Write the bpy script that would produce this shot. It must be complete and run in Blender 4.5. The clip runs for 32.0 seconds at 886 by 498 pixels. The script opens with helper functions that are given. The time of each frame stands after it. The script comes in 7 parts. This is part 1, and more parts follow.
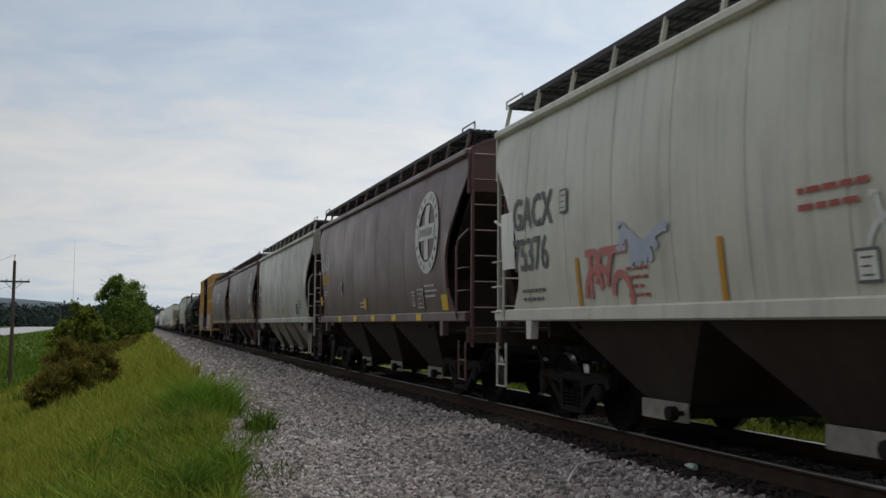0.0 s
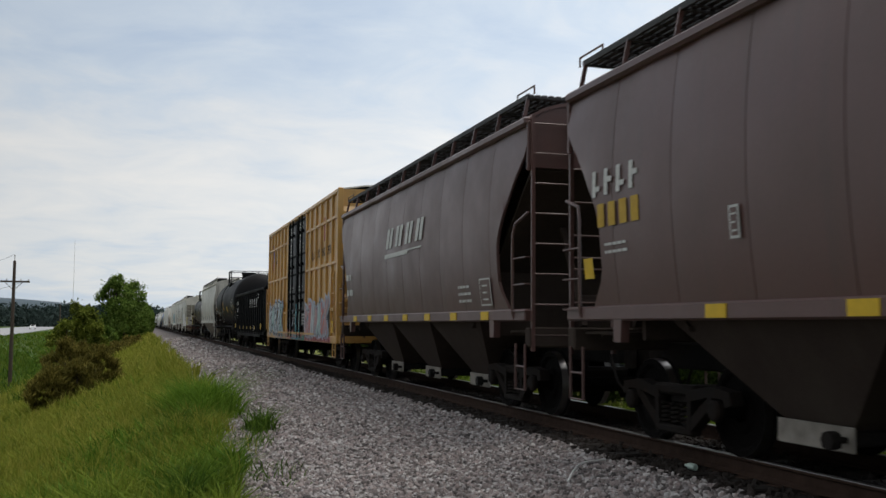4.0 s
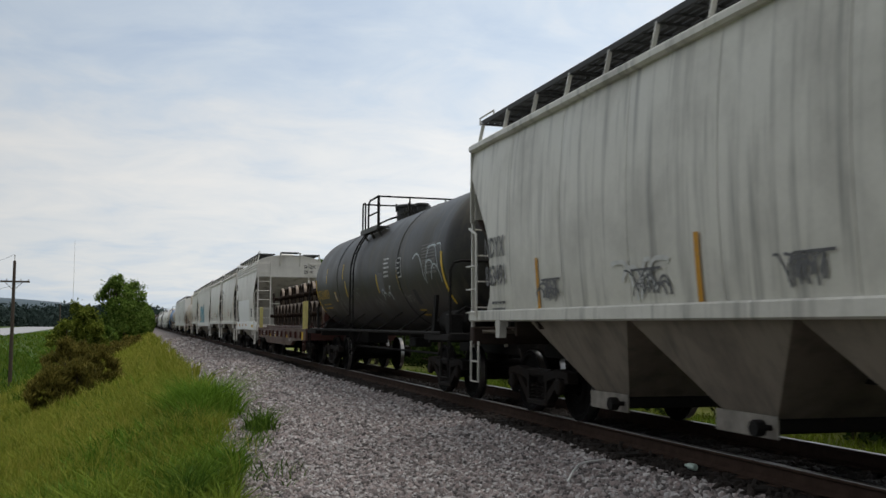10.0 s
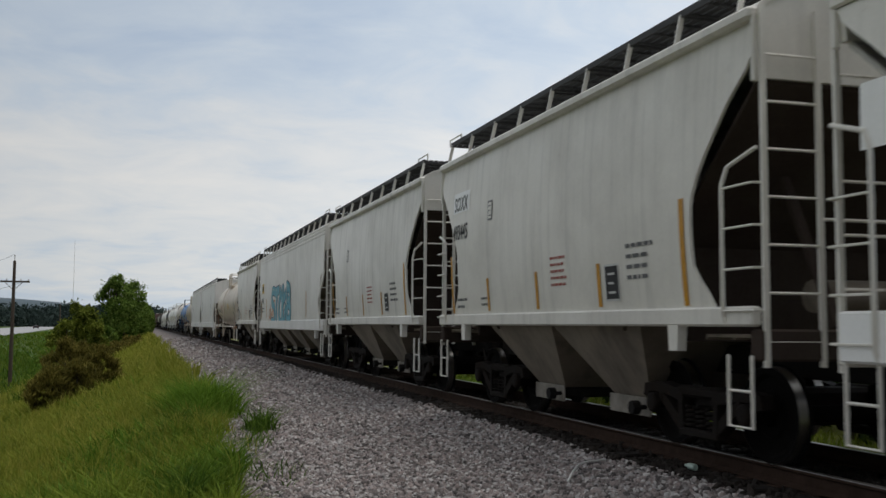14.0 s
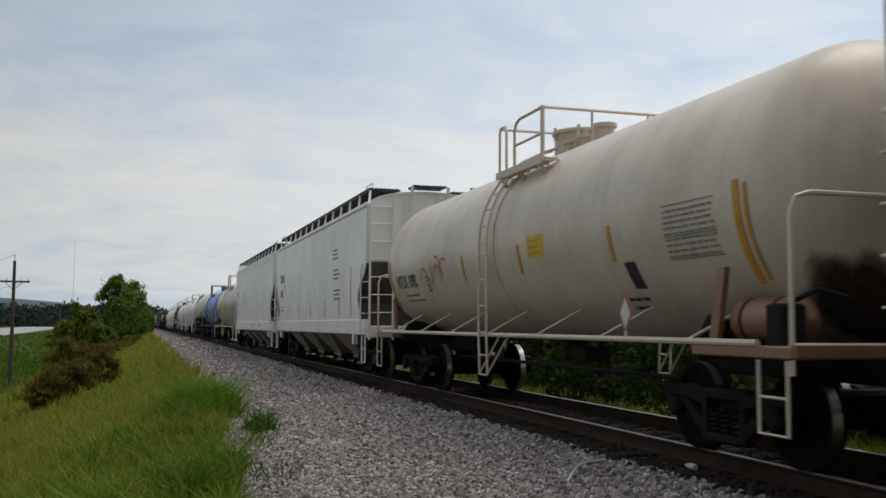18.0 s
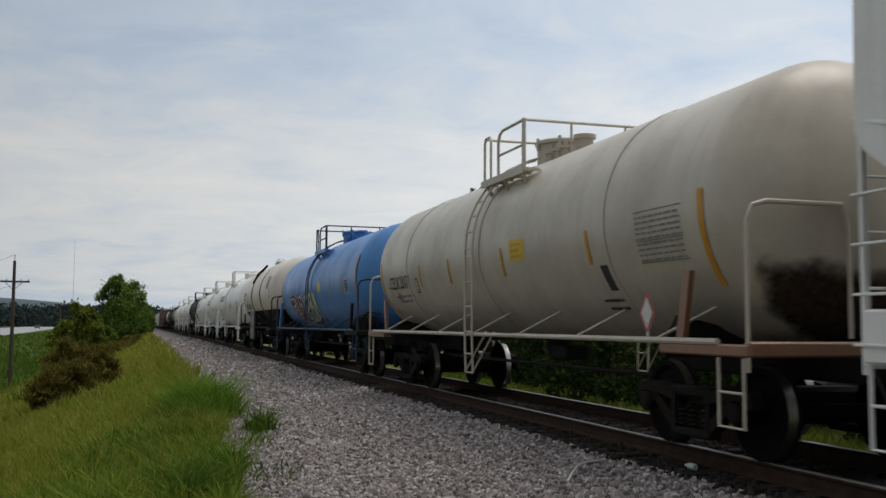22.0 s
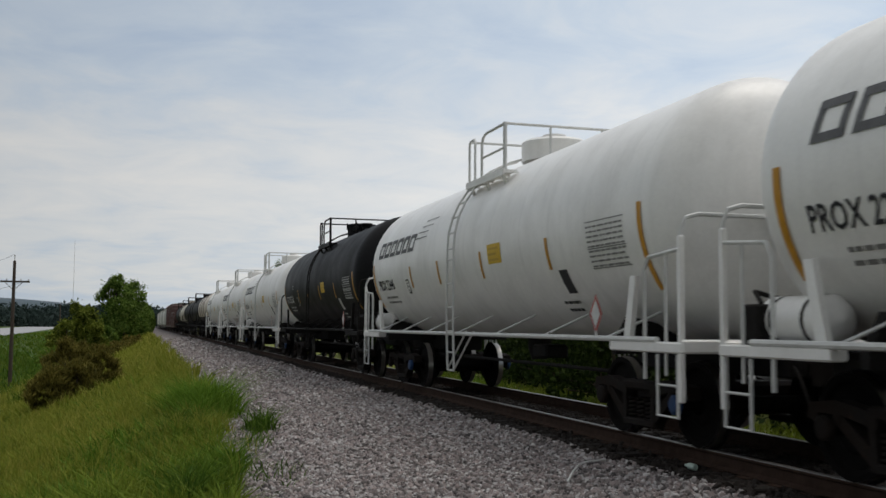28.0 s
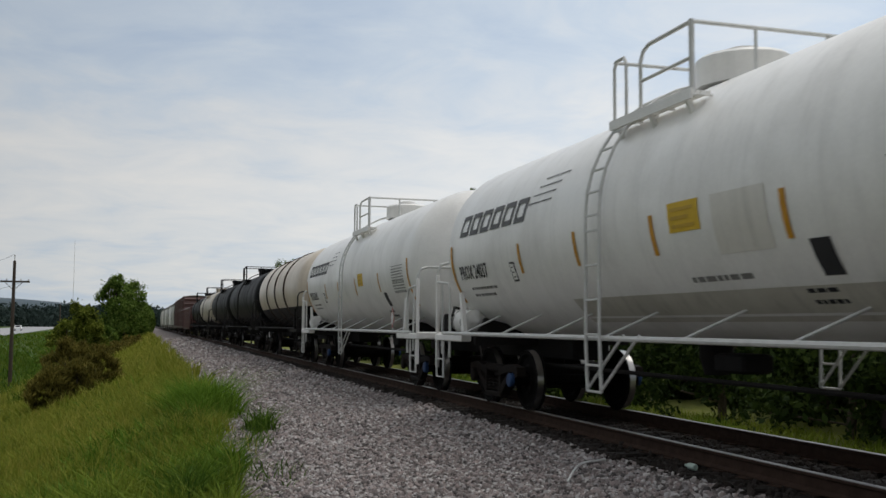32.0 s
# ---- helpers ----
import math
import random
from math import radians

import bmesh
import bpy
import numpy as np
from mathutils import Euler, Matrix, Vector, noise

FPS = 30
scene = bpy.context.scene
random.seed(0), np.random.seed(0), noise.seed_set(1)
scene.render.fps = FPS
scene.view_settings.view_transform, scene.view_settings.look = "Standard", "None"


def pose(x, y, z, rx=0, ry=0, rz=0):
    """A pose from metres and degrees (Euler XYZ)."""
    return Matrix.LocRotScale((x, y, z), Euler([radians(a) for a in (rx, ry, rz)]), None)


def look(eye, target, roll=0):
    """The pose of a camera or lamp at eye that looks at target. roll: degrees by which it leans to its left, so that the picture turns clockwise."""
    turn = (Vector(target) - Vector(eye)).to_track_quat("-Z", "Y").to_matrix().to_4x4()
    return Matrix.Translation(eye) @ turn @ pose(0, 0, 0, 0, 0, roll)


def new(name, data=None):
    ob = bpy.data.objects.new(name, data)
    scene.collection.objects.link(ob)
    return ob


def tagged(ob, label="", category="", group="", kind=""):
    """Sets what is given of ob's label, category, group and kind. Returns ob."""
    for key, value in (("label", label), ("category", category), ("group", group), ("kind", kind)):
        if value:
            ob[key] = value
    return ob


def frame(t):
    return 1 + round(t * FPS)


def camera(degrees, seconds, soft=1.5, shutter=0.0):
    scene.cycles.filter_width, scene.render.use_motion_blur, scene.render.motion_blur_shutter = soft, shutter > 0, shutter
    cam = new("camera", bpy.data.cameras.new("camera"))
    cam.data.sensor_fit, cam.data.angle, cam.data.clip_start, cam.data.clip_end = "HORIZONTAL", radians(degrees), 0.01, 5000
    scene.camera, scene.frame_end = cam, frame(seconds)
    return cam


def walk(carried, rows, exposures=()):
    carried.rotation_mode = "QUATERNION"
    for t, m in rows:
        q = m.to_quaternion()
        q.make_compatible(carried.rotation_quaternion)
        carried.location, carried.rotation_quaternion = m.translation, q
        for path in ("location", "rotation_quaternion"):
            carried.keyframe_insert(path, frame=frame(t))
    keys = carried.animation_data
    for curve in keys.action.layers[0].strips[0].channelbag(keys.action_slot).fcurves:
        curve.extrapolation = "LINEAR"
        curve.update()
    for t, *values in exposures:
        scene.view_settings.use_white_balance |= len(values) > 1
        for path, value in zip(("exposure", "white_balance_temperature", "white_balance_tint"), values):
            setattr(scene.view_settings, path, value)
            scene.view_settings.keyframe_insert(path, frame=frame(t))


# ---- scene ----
TRACK_X = 6.6                      # centre line of the track; z = 0 is the top of the rails

# ---- camera: stands still beside the track ----
cam = camera(48.0, 32.0, soft=1.5, shutter=0.12)
EYE = (0.0, 0.0, 1.29)
CAM_POSE = look(EYE, (28.9222, 95.4169, 8.9796), 0.4)
walk(cam, [(0.0, CAM_POSE), (32.0, CAM_POSE)],
     [(0.0, -0.26), (1.0, -0.08), (3.0, -0.10), (6.0, -0.10), (7.0, -0.22), (8.0, -0.12), (9.0, 0.1), (10.0, -0.12), (11.0, 0.0), (12.0, -0.22), (13.0, -0.28),
      (17.0, -0.29), (20.0, -0.29), (22.0, -0.36), (23.0, -0.3), (24.0, -0.2), (25.0, -0.47), (28.0, -0.36), (29.0, -0.32), (30.0, -0.06), (31.0, -0.29), (32.0, -0.31)])

# ---- daylight: thin bright overcast, the sun veiled high over the train ----
SUN_EL, SUN_AZ = 70.0, 80.0       # degrees; azimuth from +y towards +x
world = bpy.data.worlds.new("overcast_sky")
scene.world = world
world.use_nodes = True
wn, wl = world.node_tree.nodes, world.node_tree.links
wn.clear()
w_out = wn.new("ShaderNodeOutputWorld")
w_bg = wn.new("ShaderNodeBackground")
w_sky = wn.new("ShaderNodeTexSky")
w_sky.sky_type = 'NISHITA'
w_sky.sun_disc = False
w_sky.sun_elevation, w_sky.sun_rotation = radians(SUN_EL), radians(SUN_AZ % 360)
w_sky.air_density, w_sky.dust_density, w_sky.ozone_density = 1.0, 0.6, 2.0
w_tc = wn.new("ShaderNodeTexCoord")
w_sep = wn.new("ShaderNodeSeparateXYZ")
wl.new(w_tc.outputs["Generated"], w_sep.inputs[0])


def w_math(op, a, b, c=None, clamp=False):
    """One arithmetic node of the sky; numbers or sockets."""
    m = wn.new("ShaderNodeMath")
    m.operation, m.use_clamp = op, clamp
    for sock, val in zip(m.inputs, (a, b, c)):
        if isinstance(val, (int, float)):
            sock.default_value = val
        elif val is not None:
            wl.new(val, sock)
    return m.outputs[0]


def w_ramp(fac, stops):
    r = wn.new("ShaderNodeValToRGB")
    e = r.color_ramp.elements
    while len(e) < len(stops):
        e.new(0.5)
    for i, (p, c) in enumerate(stops):
        e[i].position, e[i].color = p, ((c, c, c, 1) if isinstance(c, (int, float)) else (*c, 1))
    wl.new(fac, r.inputs["Fac"])
    return r.outputs["Color"]


def w_noise(vec, scale, detail, rough, distort):
    n = wn.new("ShaderNodeTexNoise")
    n.inputs["Scale"].default_value, n.inputs["Detail"].default_value = scale, detail
    n.inputs["Roughness"].default_value, n.inputs["Distortion"].default_value = rough, distort
    wl.new(vec, n.inputs["Vector"])
    return n.outputs["Fac"]


# a level cloud deck: features shrink and flatten towards the horizon
w_up = w_math('MAXIMUM', w_sep.outputs["Z"], 0.0)
w_deep = w_math('ADD', w_up, 0.13)
w_flat = wn.new("ShaderNodeCombineXYZ")
wl.new(w_math('DIVIDE', w_sep.outputs["X"], w_deep), w_flat.inputs[0])
wl.new(w_math('DIVIDE', w_sep.outputs["Y"], w_deep), w_flat.inputs[1])
w_flat.inputs[2].default_value = 3.1
w_broad = w_noise(w_flat.outputs[0], 0.55, 4.0, 0.5, 0.3)
w_fine = w_noise(w_flat.outputs[0], 2.6, 8.0, 0.58, 0.5)
# a bank of brighter cloud low over the fields, bluer gaps above it, closed deck overhead
w_bank = w_ramp(w_up, ((0.0, 0.42), (0.07, 0.60), (0.17, 0.72), (0.25, 0.37), (0.36, 0.40), (0.52, 0.72)))
w_sum = w_math('MULTIPLY_ADD', w_fine, 0.85, w_math('MULTIPLY_ADD', w_broad, 0.75, w_math('SUBTRACT', w_bank, 0.80)))
w_cloud = w_ramp(w_sum, ((0.16, (7.4, 9.1, 11.6)), (0.46, (9.8, 11.1, 12.6)), (0.68, (12.2, 12.6, 12.9)), (0.88, (13.7, 13.6, 13.3))))
w_mix = wn.new("ShaderNodeMix")
w_mix.data_type = 'RGBA'
w_mix.inputs["Factor"].default_value = 0.88
wl.new(w_sky.outputs["Color"], w_mix.inputs["A"])
wl.new(w_cloud, w_mix.inputs["B"])
# thinner veil to the north-east; unseen south-west sky dimmed to darken near car faces; an overcast deck is brightest
# overhead
w_dot = wn.new("ShaderNodeVectorMath")
w_dot.operation = 'DOT_PRODUCT'
w_dot.inputs[1].default_value = (math.sin(radians(50)), math.cos(radians(50)), 0.0)
wl.new(w_tc.outputs["Generated"], w_dot.inputs[0])
w_glow = w_ramp(w_math('MULTIPLY_ADD', w_dot.outputs["Value"], 0.5, 0.5), ((0.0, 0.52), (0.4, 0.68), (0.62, 0.86), (0.76, 0.985), (0.86, 1.17), (1.0, 1.5)))
w_high = w_ramp(w_up, ((0.0, 1.0), (0.32, 1.0), (0.62, 1.45), (1.0, 2.0)))
w_mul = wn.new("ShaderNodeVectorMath")
w_mul.operation = 'SCALE'
wl.new(w_mix.outputs["Result"], w_mul.inputs[0])
wl.new(w_math('MULTIPLY', w_glow, w_high), w_mul.inputs["Scale"])
wl.new(w_mul.outputs["Vector"], w_bg.inputs["Color"])
wl.new(w_bg.outputs["Background"], w_out.inputs["Surface"])
w_bg.inputs["Strength"].default_value = 0.061
sun_data = bpy.data.lights.new("sun", 'SUN')
sun_data.energy, sun_data.angle, sun_data.color = 1.3, radians(30), (1.0, 0.93, 0.84)
sun = new("sun", sun_data)
az, el = radians(SUN_AZ), radians(SUN_EL)
sun.matrix_world = look((60 * math.sin(az) * math.cos(el), 60 * math.cos(az) * math.cos(el), 60 * math.sin(el)), (0, 0, 0))

# ---- materials ----
def links_of(m):
    return m.node_tree.nodes, m.node_tree.links


def make_mat(name, rough=0.6, metal=0.0, spec=0.5):
    m = bpy.data.materials.new(name)
    m.use_nodes = True
    n = m.node_tree.nodes
    b = n["Principled BSDF"]
    b.inputs["Roughness"].default_value, b.inputs["Metallic"].default_value = rough, metal
    b.inputs["Specular IOR Level"].default_value = spec
    return m


def tex_noise(m, scale, detail=5.0, rough=0.55, stretch=(1, 1, 1), coord="Object"):
    n, l = links_of(m)
    tc, mp, tx = n.new("ShaderNodeTexCoord"), n.new("ShaderNodeMapping"), n.new("ShaderNodeTexNoise")
    mp.inputs["Scale"].default_value = stretch
    tx.inputs["Scale"].default_value, tx.inputs["Detail"].default_value, tx.inputs["Roughness"].default_value = scale, detail, rough
    l.new(tc.outputs[coord], mp.inputs["Vector"])
    l.new(mp.outputs["Vector"], tx.inputs["Vector"])
    return tx.outputs["Fac"]


def ramp(m, fac, stops):
    n, l = links_of(m)
    r = n.new("ShaderNodeValToRGB")
    e = r.color_ramp.elements
    while len(e) < len(stops):
        e.new(0.5)
    for i, (p, c) in enumerate(stops):
        e[i].position = p
        e[i].color = (c, c, c, 1) if isinstance(c, (int, float)) else (*c, 1)
    l.new(fac, r.inputs["Fac"])
    return r.outputs["Color"]


def blend(m, fac, a, b, mode='MIX'):
    n, l = links_of(m)
    x = n.new("ShaderNodeMix")
    x.data_type, x.blend_type = 'RGBA', mode
    for sock, val in ((x.inputs["Factor"], fac), (x.inputs["A"], a), (x.inputs["B"], b)):
        if isinstance(val, (int, float)):
            sock.default_value = val
        elif isinstance(val, tuple):
            sock.default_value = (*val, 1)
        else:
            l.new(val, sock)
    return x.outputs["Result"]


def finish(m, color=None, height=None, strength=0.2, dist=0.02, rough=None):
    n, l = links_of(m)
    b = n["Principled BSDF"]
    if color is not None:
        if isinstance(color, tuple):
            b.inputs["Base Color"].default_value = (*color, 1)
        else:
            l.new(color, b.inputs["Base Color"])
    if rough is not None:
        l.new(rough, b.inputs["Roughness"])
    if height is not None:
        bp = n.new("ShaderNodeBump")
        bp.inputs["Strength"].default_value, bp.inputs["Distance"].default_value = strength, dist
        l.new(height, bp.inputs["Height"])
        l.new(bp.outputs["Normal"], b.inputs["Normal"])
    return m


def paint(name, base, grime=(0.09, 0.075, 0.06), dirt=0.45, streak=0.5, rust=0.25, rough=0.36, metal=0.0, spec=0.8):
    """Old freight car paint: road grime in clouds, rain streaks down the sheet, rust specks."""
    m = make_mat(name, rough, metal, spec)
    big = tex_noise(m, 0.9, 6, 0.62)
    run = tex_noise(m, 2.6, 4, 0.6, (1, 2.2, 0.12))
    fine = tex_noise(m, 26.0, 3, 0.6)
    spots = tex_noise(m, 7.5, 6, 0.7)
    faded = tuple(min(1.0, c * 1.12 + 0.012) for c in base)
    c = blend(m, ramp(m, fine, [(0.3, 0.0), (0.75, 0.5)]), base, faded)
    c = blend(m, ramp(m, big, [(0.44, 0.0), (0.78, dirt)]), c, grime)
    c = blend(m, ramp(m, run, [(0.5, 0.0), (0.8, streak)]), c, tuple(g * 0.75 for g in grime))
    c = blend(m, ramp(m, spots, [(0.64, 0.0), (0.76, rust)]), c, (0.17, 0.075, 0.035))
    return finish(m, c, big, 0.10, 0.05, ramp(m, big, [(0.25, rough - 0.08), (0.75, rough + 0.16)]))


def plain(name, base, rough=0.6, metal=0.0, vary=0.3, scale=9.0, spec=0.3):
    m = make_mat(name, rough, metal, spec)
    f = tex_noise(m, scale, 5, 0.6)
    dark = tuple(c * (1 - vary) for c in base)
    return finish(m, blend(m, ramp(m, f, [(0.3, 0.0), (0.7, 1.0)]), dark, base), f, 0.15, 0.01)


M = {}
M["grey"] = paint("grey_hopper_paint", (0.41, 0.39, 0.34), dirt=0.5, streak=0.85, grime=(0.10, 0.08, 0.06))
M["grey_beige"] = paint("beige_grey_hopper_paint", (0.56, 0.53, 0.455), dirt=0.28, streak=0.35)
M["light_grey"] = paint("light_grey_hopper_paint", (0.73, 0.70, 0.64), dirt=0.22, streak=0.25)
M["pale"] = paint("pale_hopper_paint", (0.74, 0.715, 0.665), dirt=0.2, streak=0.35, rust=0.12)
M["white"] = paint("white_hopper_paint", (0.80, 0.785, 0.76), dirt=0.14, streak=0.22, rust=0.06)
M["white_patch"] = paint("fresh_white_paint_patch", (0.88, 0.88, 0.87), dirt=0.06, streak=0.08, rust=0.0)
M["brown"] = paint("mineral_brown_paint", (0.108, 0.052, 0.046), dirt=0.4, streak=0.4, rust=0.12, grime=(0.085, 0.066, 0.058), rough=0.36, spec=0.6)
M["black"] = paint("black_tank_paint", (0.006, 0.006, 0.0068), dirt=0.25, streak=0.2, rust=0.06, grime=(0.018, 0.016, 0.013), rough=0.5, spec=0.12)
M["black_dusty"] = paint("dusty_black_tank_paint", (0.013, 0.013, 0.0135), dirt=0.5, streak=0.8, rust=0.25, grime=(0.10, 0.085, 0.05), rough=0.45, spec=0.45)
M["door_slate"] = paint("dusty_black_door_paint", (0.017, 0.019, 0.023), dirt=0.4, streak=0.7, rust=0.15, grime=(0.075, 0.07, 0.065), rough=0.42, spec=0.4)
M["gondola_black"] = paint("black_gondola_paint", (0.004, 0.0042, 0.005), dirt=0.25, streak=0.2, rust=0.1, grime=(0.012, 0.010, 0.009), rough=0.6, spec=0.05)
M["yellow"] = paint("boxcar_yellow_paint", (0.56, 0.31, 0.075), dirt=0.3, streak=0.4, rust=0.2)
M["cream"] = paint("cream_tank_paint", (0.60, 0.52, 0.42), dirt=0.3, streak=0.2, rust=0.18, grime=(0.17, 0.11, 0.065))
M["pale_cream"] = paint("pale_cream_tank_paint", (0.68, 0.61, 0.53), dirt=0.28, streak=0.2, rust=0.2, grime=(0.24, 0.16, 0.10))
M["beige"] = paint("beige_tank_paint", (0.50, 0.445, 0.36), dirt=0.4, streak=0.2, rust=0.15, grime=(0.15, 0.12, 0.085))
M["blue"] = paint("blue_tank_paint", (0.07, 0.235, 0.56), dirt=0.22, streak=0.25, rust=0.06, grime=(0.04, 0.07, 0.13), spec=0.5)
M["tank_white"] = paint("white_tank_paint", (0.84, 0.825, 0.795), dirt=0.2, streak=0.12, rust=0.05)
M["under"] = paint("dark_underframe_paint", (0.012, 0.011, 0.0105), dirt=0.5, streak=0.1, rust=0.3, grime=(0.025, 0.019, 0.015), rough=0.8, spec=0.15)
M["streaked"] = paint("streaked_pale_hopper_paint", (0.60, 0.58, 0.52), dirt=0.45, streak=0.9, rust=0.15, grime=(0.11, 0.10, 0.085))
# brown with the shade of bays and end recesses put into the colour
M["under_shaded"] = paint("shade_darkened_bay_and_end_brown", (0.042, 0.03, 0.025), dirt=0.5, streak=0.4, rust=0.3, rough=0.8, spec=0.1)
M["under_tan"] = paint("dusty_hopper_bay_paint", (0.23, 0.19, 0.145), dirt=0.85, streak=0.6, rust=0.5, grime=(0.06, 0.045, 0.033), rough=0.8)
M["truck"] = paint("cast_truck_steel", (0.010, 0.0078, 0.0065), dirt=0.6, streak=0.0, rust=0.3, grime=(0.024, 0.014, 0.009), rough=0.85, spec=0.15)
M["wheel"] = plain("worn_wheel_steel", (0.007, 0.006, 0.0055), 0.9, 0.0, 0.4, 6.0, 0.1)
M["tread"] = plain("polished_wheel_tread", (0.45, 0.44, 0.43), 0.3, 1.0, 0.1)
M["rail_top"] = plain("polished_rail_head", (0.30, 0.28, 0.265), 0.42, 1.0, 0.3)
M["rail_side"] = plain("rusty_rail_side", (0.058, 0.036, 0.027), 0.9, 0.0, 0.4, 9.0, 0.1)
M["tie"] = plain("creosoted_tie_wood", (0.022, 0.017, 0.014), 0.9, 0.0, 0.5, 14.0)
M["gate"] = plain("dusty_pale_gate_steel", (0.34, 0.31, 0.27), 0.85, 0.0, 0.45, 5.0)
M["grate"] = plain("dark_galvanised_grating", (0.075, 0.075, 0.078), 0.7, 0.2)
M["pipe_white"] = plain("white_painted_pipe", (0.66, 0.66, 0.64), 0.5, 0.0, 0.18)
M["stripe"] = plain("amber_reflective_stripe", (0.62, 0.30, 0.025), 0.45, 0.0, 0.25)
M["yellow_sign"] = plain("yellow_reflective_sign", (0.72, 0.47, 0.03), 0.5, 0.0, 0.15)
M["ink"] = plain("black_stencil_paint", (0.03, 0.03, 0.033), 0.6, 0.0, 0.2)
M["grey_ink"] = plain("worn_grey_stencil_paint", (0.16, 0.16, 0.165), 0.7, 0.0, 0.25)
M["worn_ink"] = plain("worn_dark_brown_stencil_paint", (0.10, 0.075, 0.05), 0.7, 0.0, 0.5, 3.0)
M["faint_ink"] = plain("faded_fine_print_paint", (0.27, 0.26, 0.25), 0.7, 0.0, 0.3)
M["red_ink"] = plain("faded_red_stencil_paint", (0.46, 0.13, 0.11), 0.7, 0.0, 0.3)
M["white_ink"] = plain("white_stencil_paint", (0.66, 0.66, 0.64), 0.6, 0.0, 0.2)
M["gold_ink"] = plain("ochre_stencil_paint", (0.58, 0.37, 0.05), 0.6, 0.0, 0.2)
M["stain"] = plain("dark_brown_residue", (0.07, 0.045, 0.03), 0.85, 0.0, 0.5, 5.0)
M["rust"] = plain("rusted_steel", (0.19, 0.085, 0.045), 0.85, 0.0, 0.5, 6.0)
M["hub_blue"] = plain("blue_bearing_cap", (0.018, 0.055, 0.15), 0.6)
M["blue_dark"] = plain("dark_blue_painted_pipe", (0.035, 0.06, 0.105), 0.6, 0.0, 0.25)
for nm, col in (("teal", (0.05, 0.32, 0.40)), ("mint", (0.40, 0.58, 0.56)), ("pink", (0.55, 0.20, 0.19)), ("lilac", (0.48, 0.52, 0.62)),
                ("maroon", (0.14, 0.02, 0.025)), ("lime", (0.50, 0.55, 0.36)), ("silver", (0.55, 0.60, 0.62)), ("orange", (0.60, 0.22, 0.03)),
                ("sky", (0.16, 0.42, 0.52)), ("navy", (0.03, 0.05, 0.09)), ("rose", (0.50, 0.30, 0.30)), ("haze", (0.30, 0.33, 0.38)), ("royal", (0.05, 0.12, 0.50)), ("green", (0.03, 0.25, 0.17)), ("black", (0.02, 0.02, 0.022)), ("white", (0.72, 0.72, 0.70))):
    M["spray_" + nm] = plain("spray_" + nm, col, 0.6, 0.0, 0.18, 4.0)


def ground_mat():
    """Gravel beside the track, grass on the bank, meadow further out."""
    m = make_mat("ground_gravel_and_grass", 0.95, 0, 0.2)
    n, l = links_of(m)
    tc, sep = n.new("ShaderNodeTexCoord"), n.new("ShaderNodeSeparateXYZ")
    l.new(tc.outputs["Object"], sep.inputs[0])
    fine, mid, big = tex_noise(m, 34, 4, 0.7), tex_noise(m, 2.3, 6, 0.65), tex_noise(m, 0.07, 5, 0.6, (1, 0.35, 1))
    stone = ramp(m, fine, [(0.25, (0.07, 0.064, 0.063)), (0.5, (0.19, 0.172, 0.166)), (0.8, (0.33, 0.305, 0.295))])
    stone = blend(m, ramp(m, mid, [(0.35, 0.0), (0.7, 0.5)]), stone, (0.20, 0.15, 0.13))
    grass = blend(m, ramp(m, mid, [(0.3, 0.0), (0.7, 1.0)]), (0.10, 0.13, 0.025), (0.19, 0.19, 0.05))
    field = blend(m, ramp(m, big, [(0.35, 0.0), (0.65, 1.0)]), (0.032, 0.072, 0.012), (0.070, 0.12, 0.022))
    patch = tex_noise(m, 0.35, 6, 0.65, (1, 0.4, 1))
    field = blend(m, ramp(m, patch, [(0.42, 0.0), (0.62, 0.7)]), field, (0.085, 0.10, 0.022))
    add = n.new("ShaderNodeMath")
    add.operation = 'MULTIPLY_ADD'
    add.inputs[1].default_value = 0.9
    l.new(mid, add.inputs[0])
    l.new(sep.outputs["X"], add.inputs[2])
    edge = n.new("ShaderNodeMapRange")
    edge.inputs["From Min"].default_value, edge.inputs["From Max"].default_value = 1.75, 2.05
    l.new(add.outputs[0], edge.inputs["Value"])
    edge2 = n.new("ShaderNodeMapRange")
    edge2.inputs["From Min"].default_value, edge2.inputs["From Max"].default_value = 10.6, 10.1
    l.new(add.outputs[0], edge2.inputs["Value"])
    both = n.new("ShaderNodeMath")
    both.operation = 'MULTIPLY'
    l.new(edge.outputs[0], both.inputs[0])
    l.new(edge2.outputs[0], both.inputs[1])
    far = n.new("ShaderNodeMapRange")
    far.inputs["From Min"].default_value, far.inputs["From Max"].default_value = -3.0, -9.0
    l.new(sep.outputs["X"], far.inputs["Value"])
    c = blend(m, far.outputs[0], grass, field)
    c = blend(m, both.outputs[0], c, stone)
    # dark strip along the track: oily tie ends plus painted shade between the rails
    oil_shade_a, oil_shade_b, oil_shade = n.new("ShaderNodeMapRange"), n.new("ShaderNodeMapRange"), n.new("ShaderNodeMath")
    oil_shade_a.inputs["From Min"].default_value, oil_shade_a.inputs["From Max"].default_value = 5.6, 5.95
    oil_shade_b.inputs["From Min"].default_value, oil_shade_b.inputs["From Max"].default_value = 9.0, 8.5
    l.new(add.outputs[0], oil_shade_a.inputs["Value"])
    l.new(add.outputs[0], oil_shade_b.inputs["Value"])
    oil_shade.operation = 'MULTIPLY'
    l.new(oil_shade_a.outputs[0], oil_shade.inputs[0])
    l.new(oil_shade_b.outputs[0], oil_shade.inputs[1])
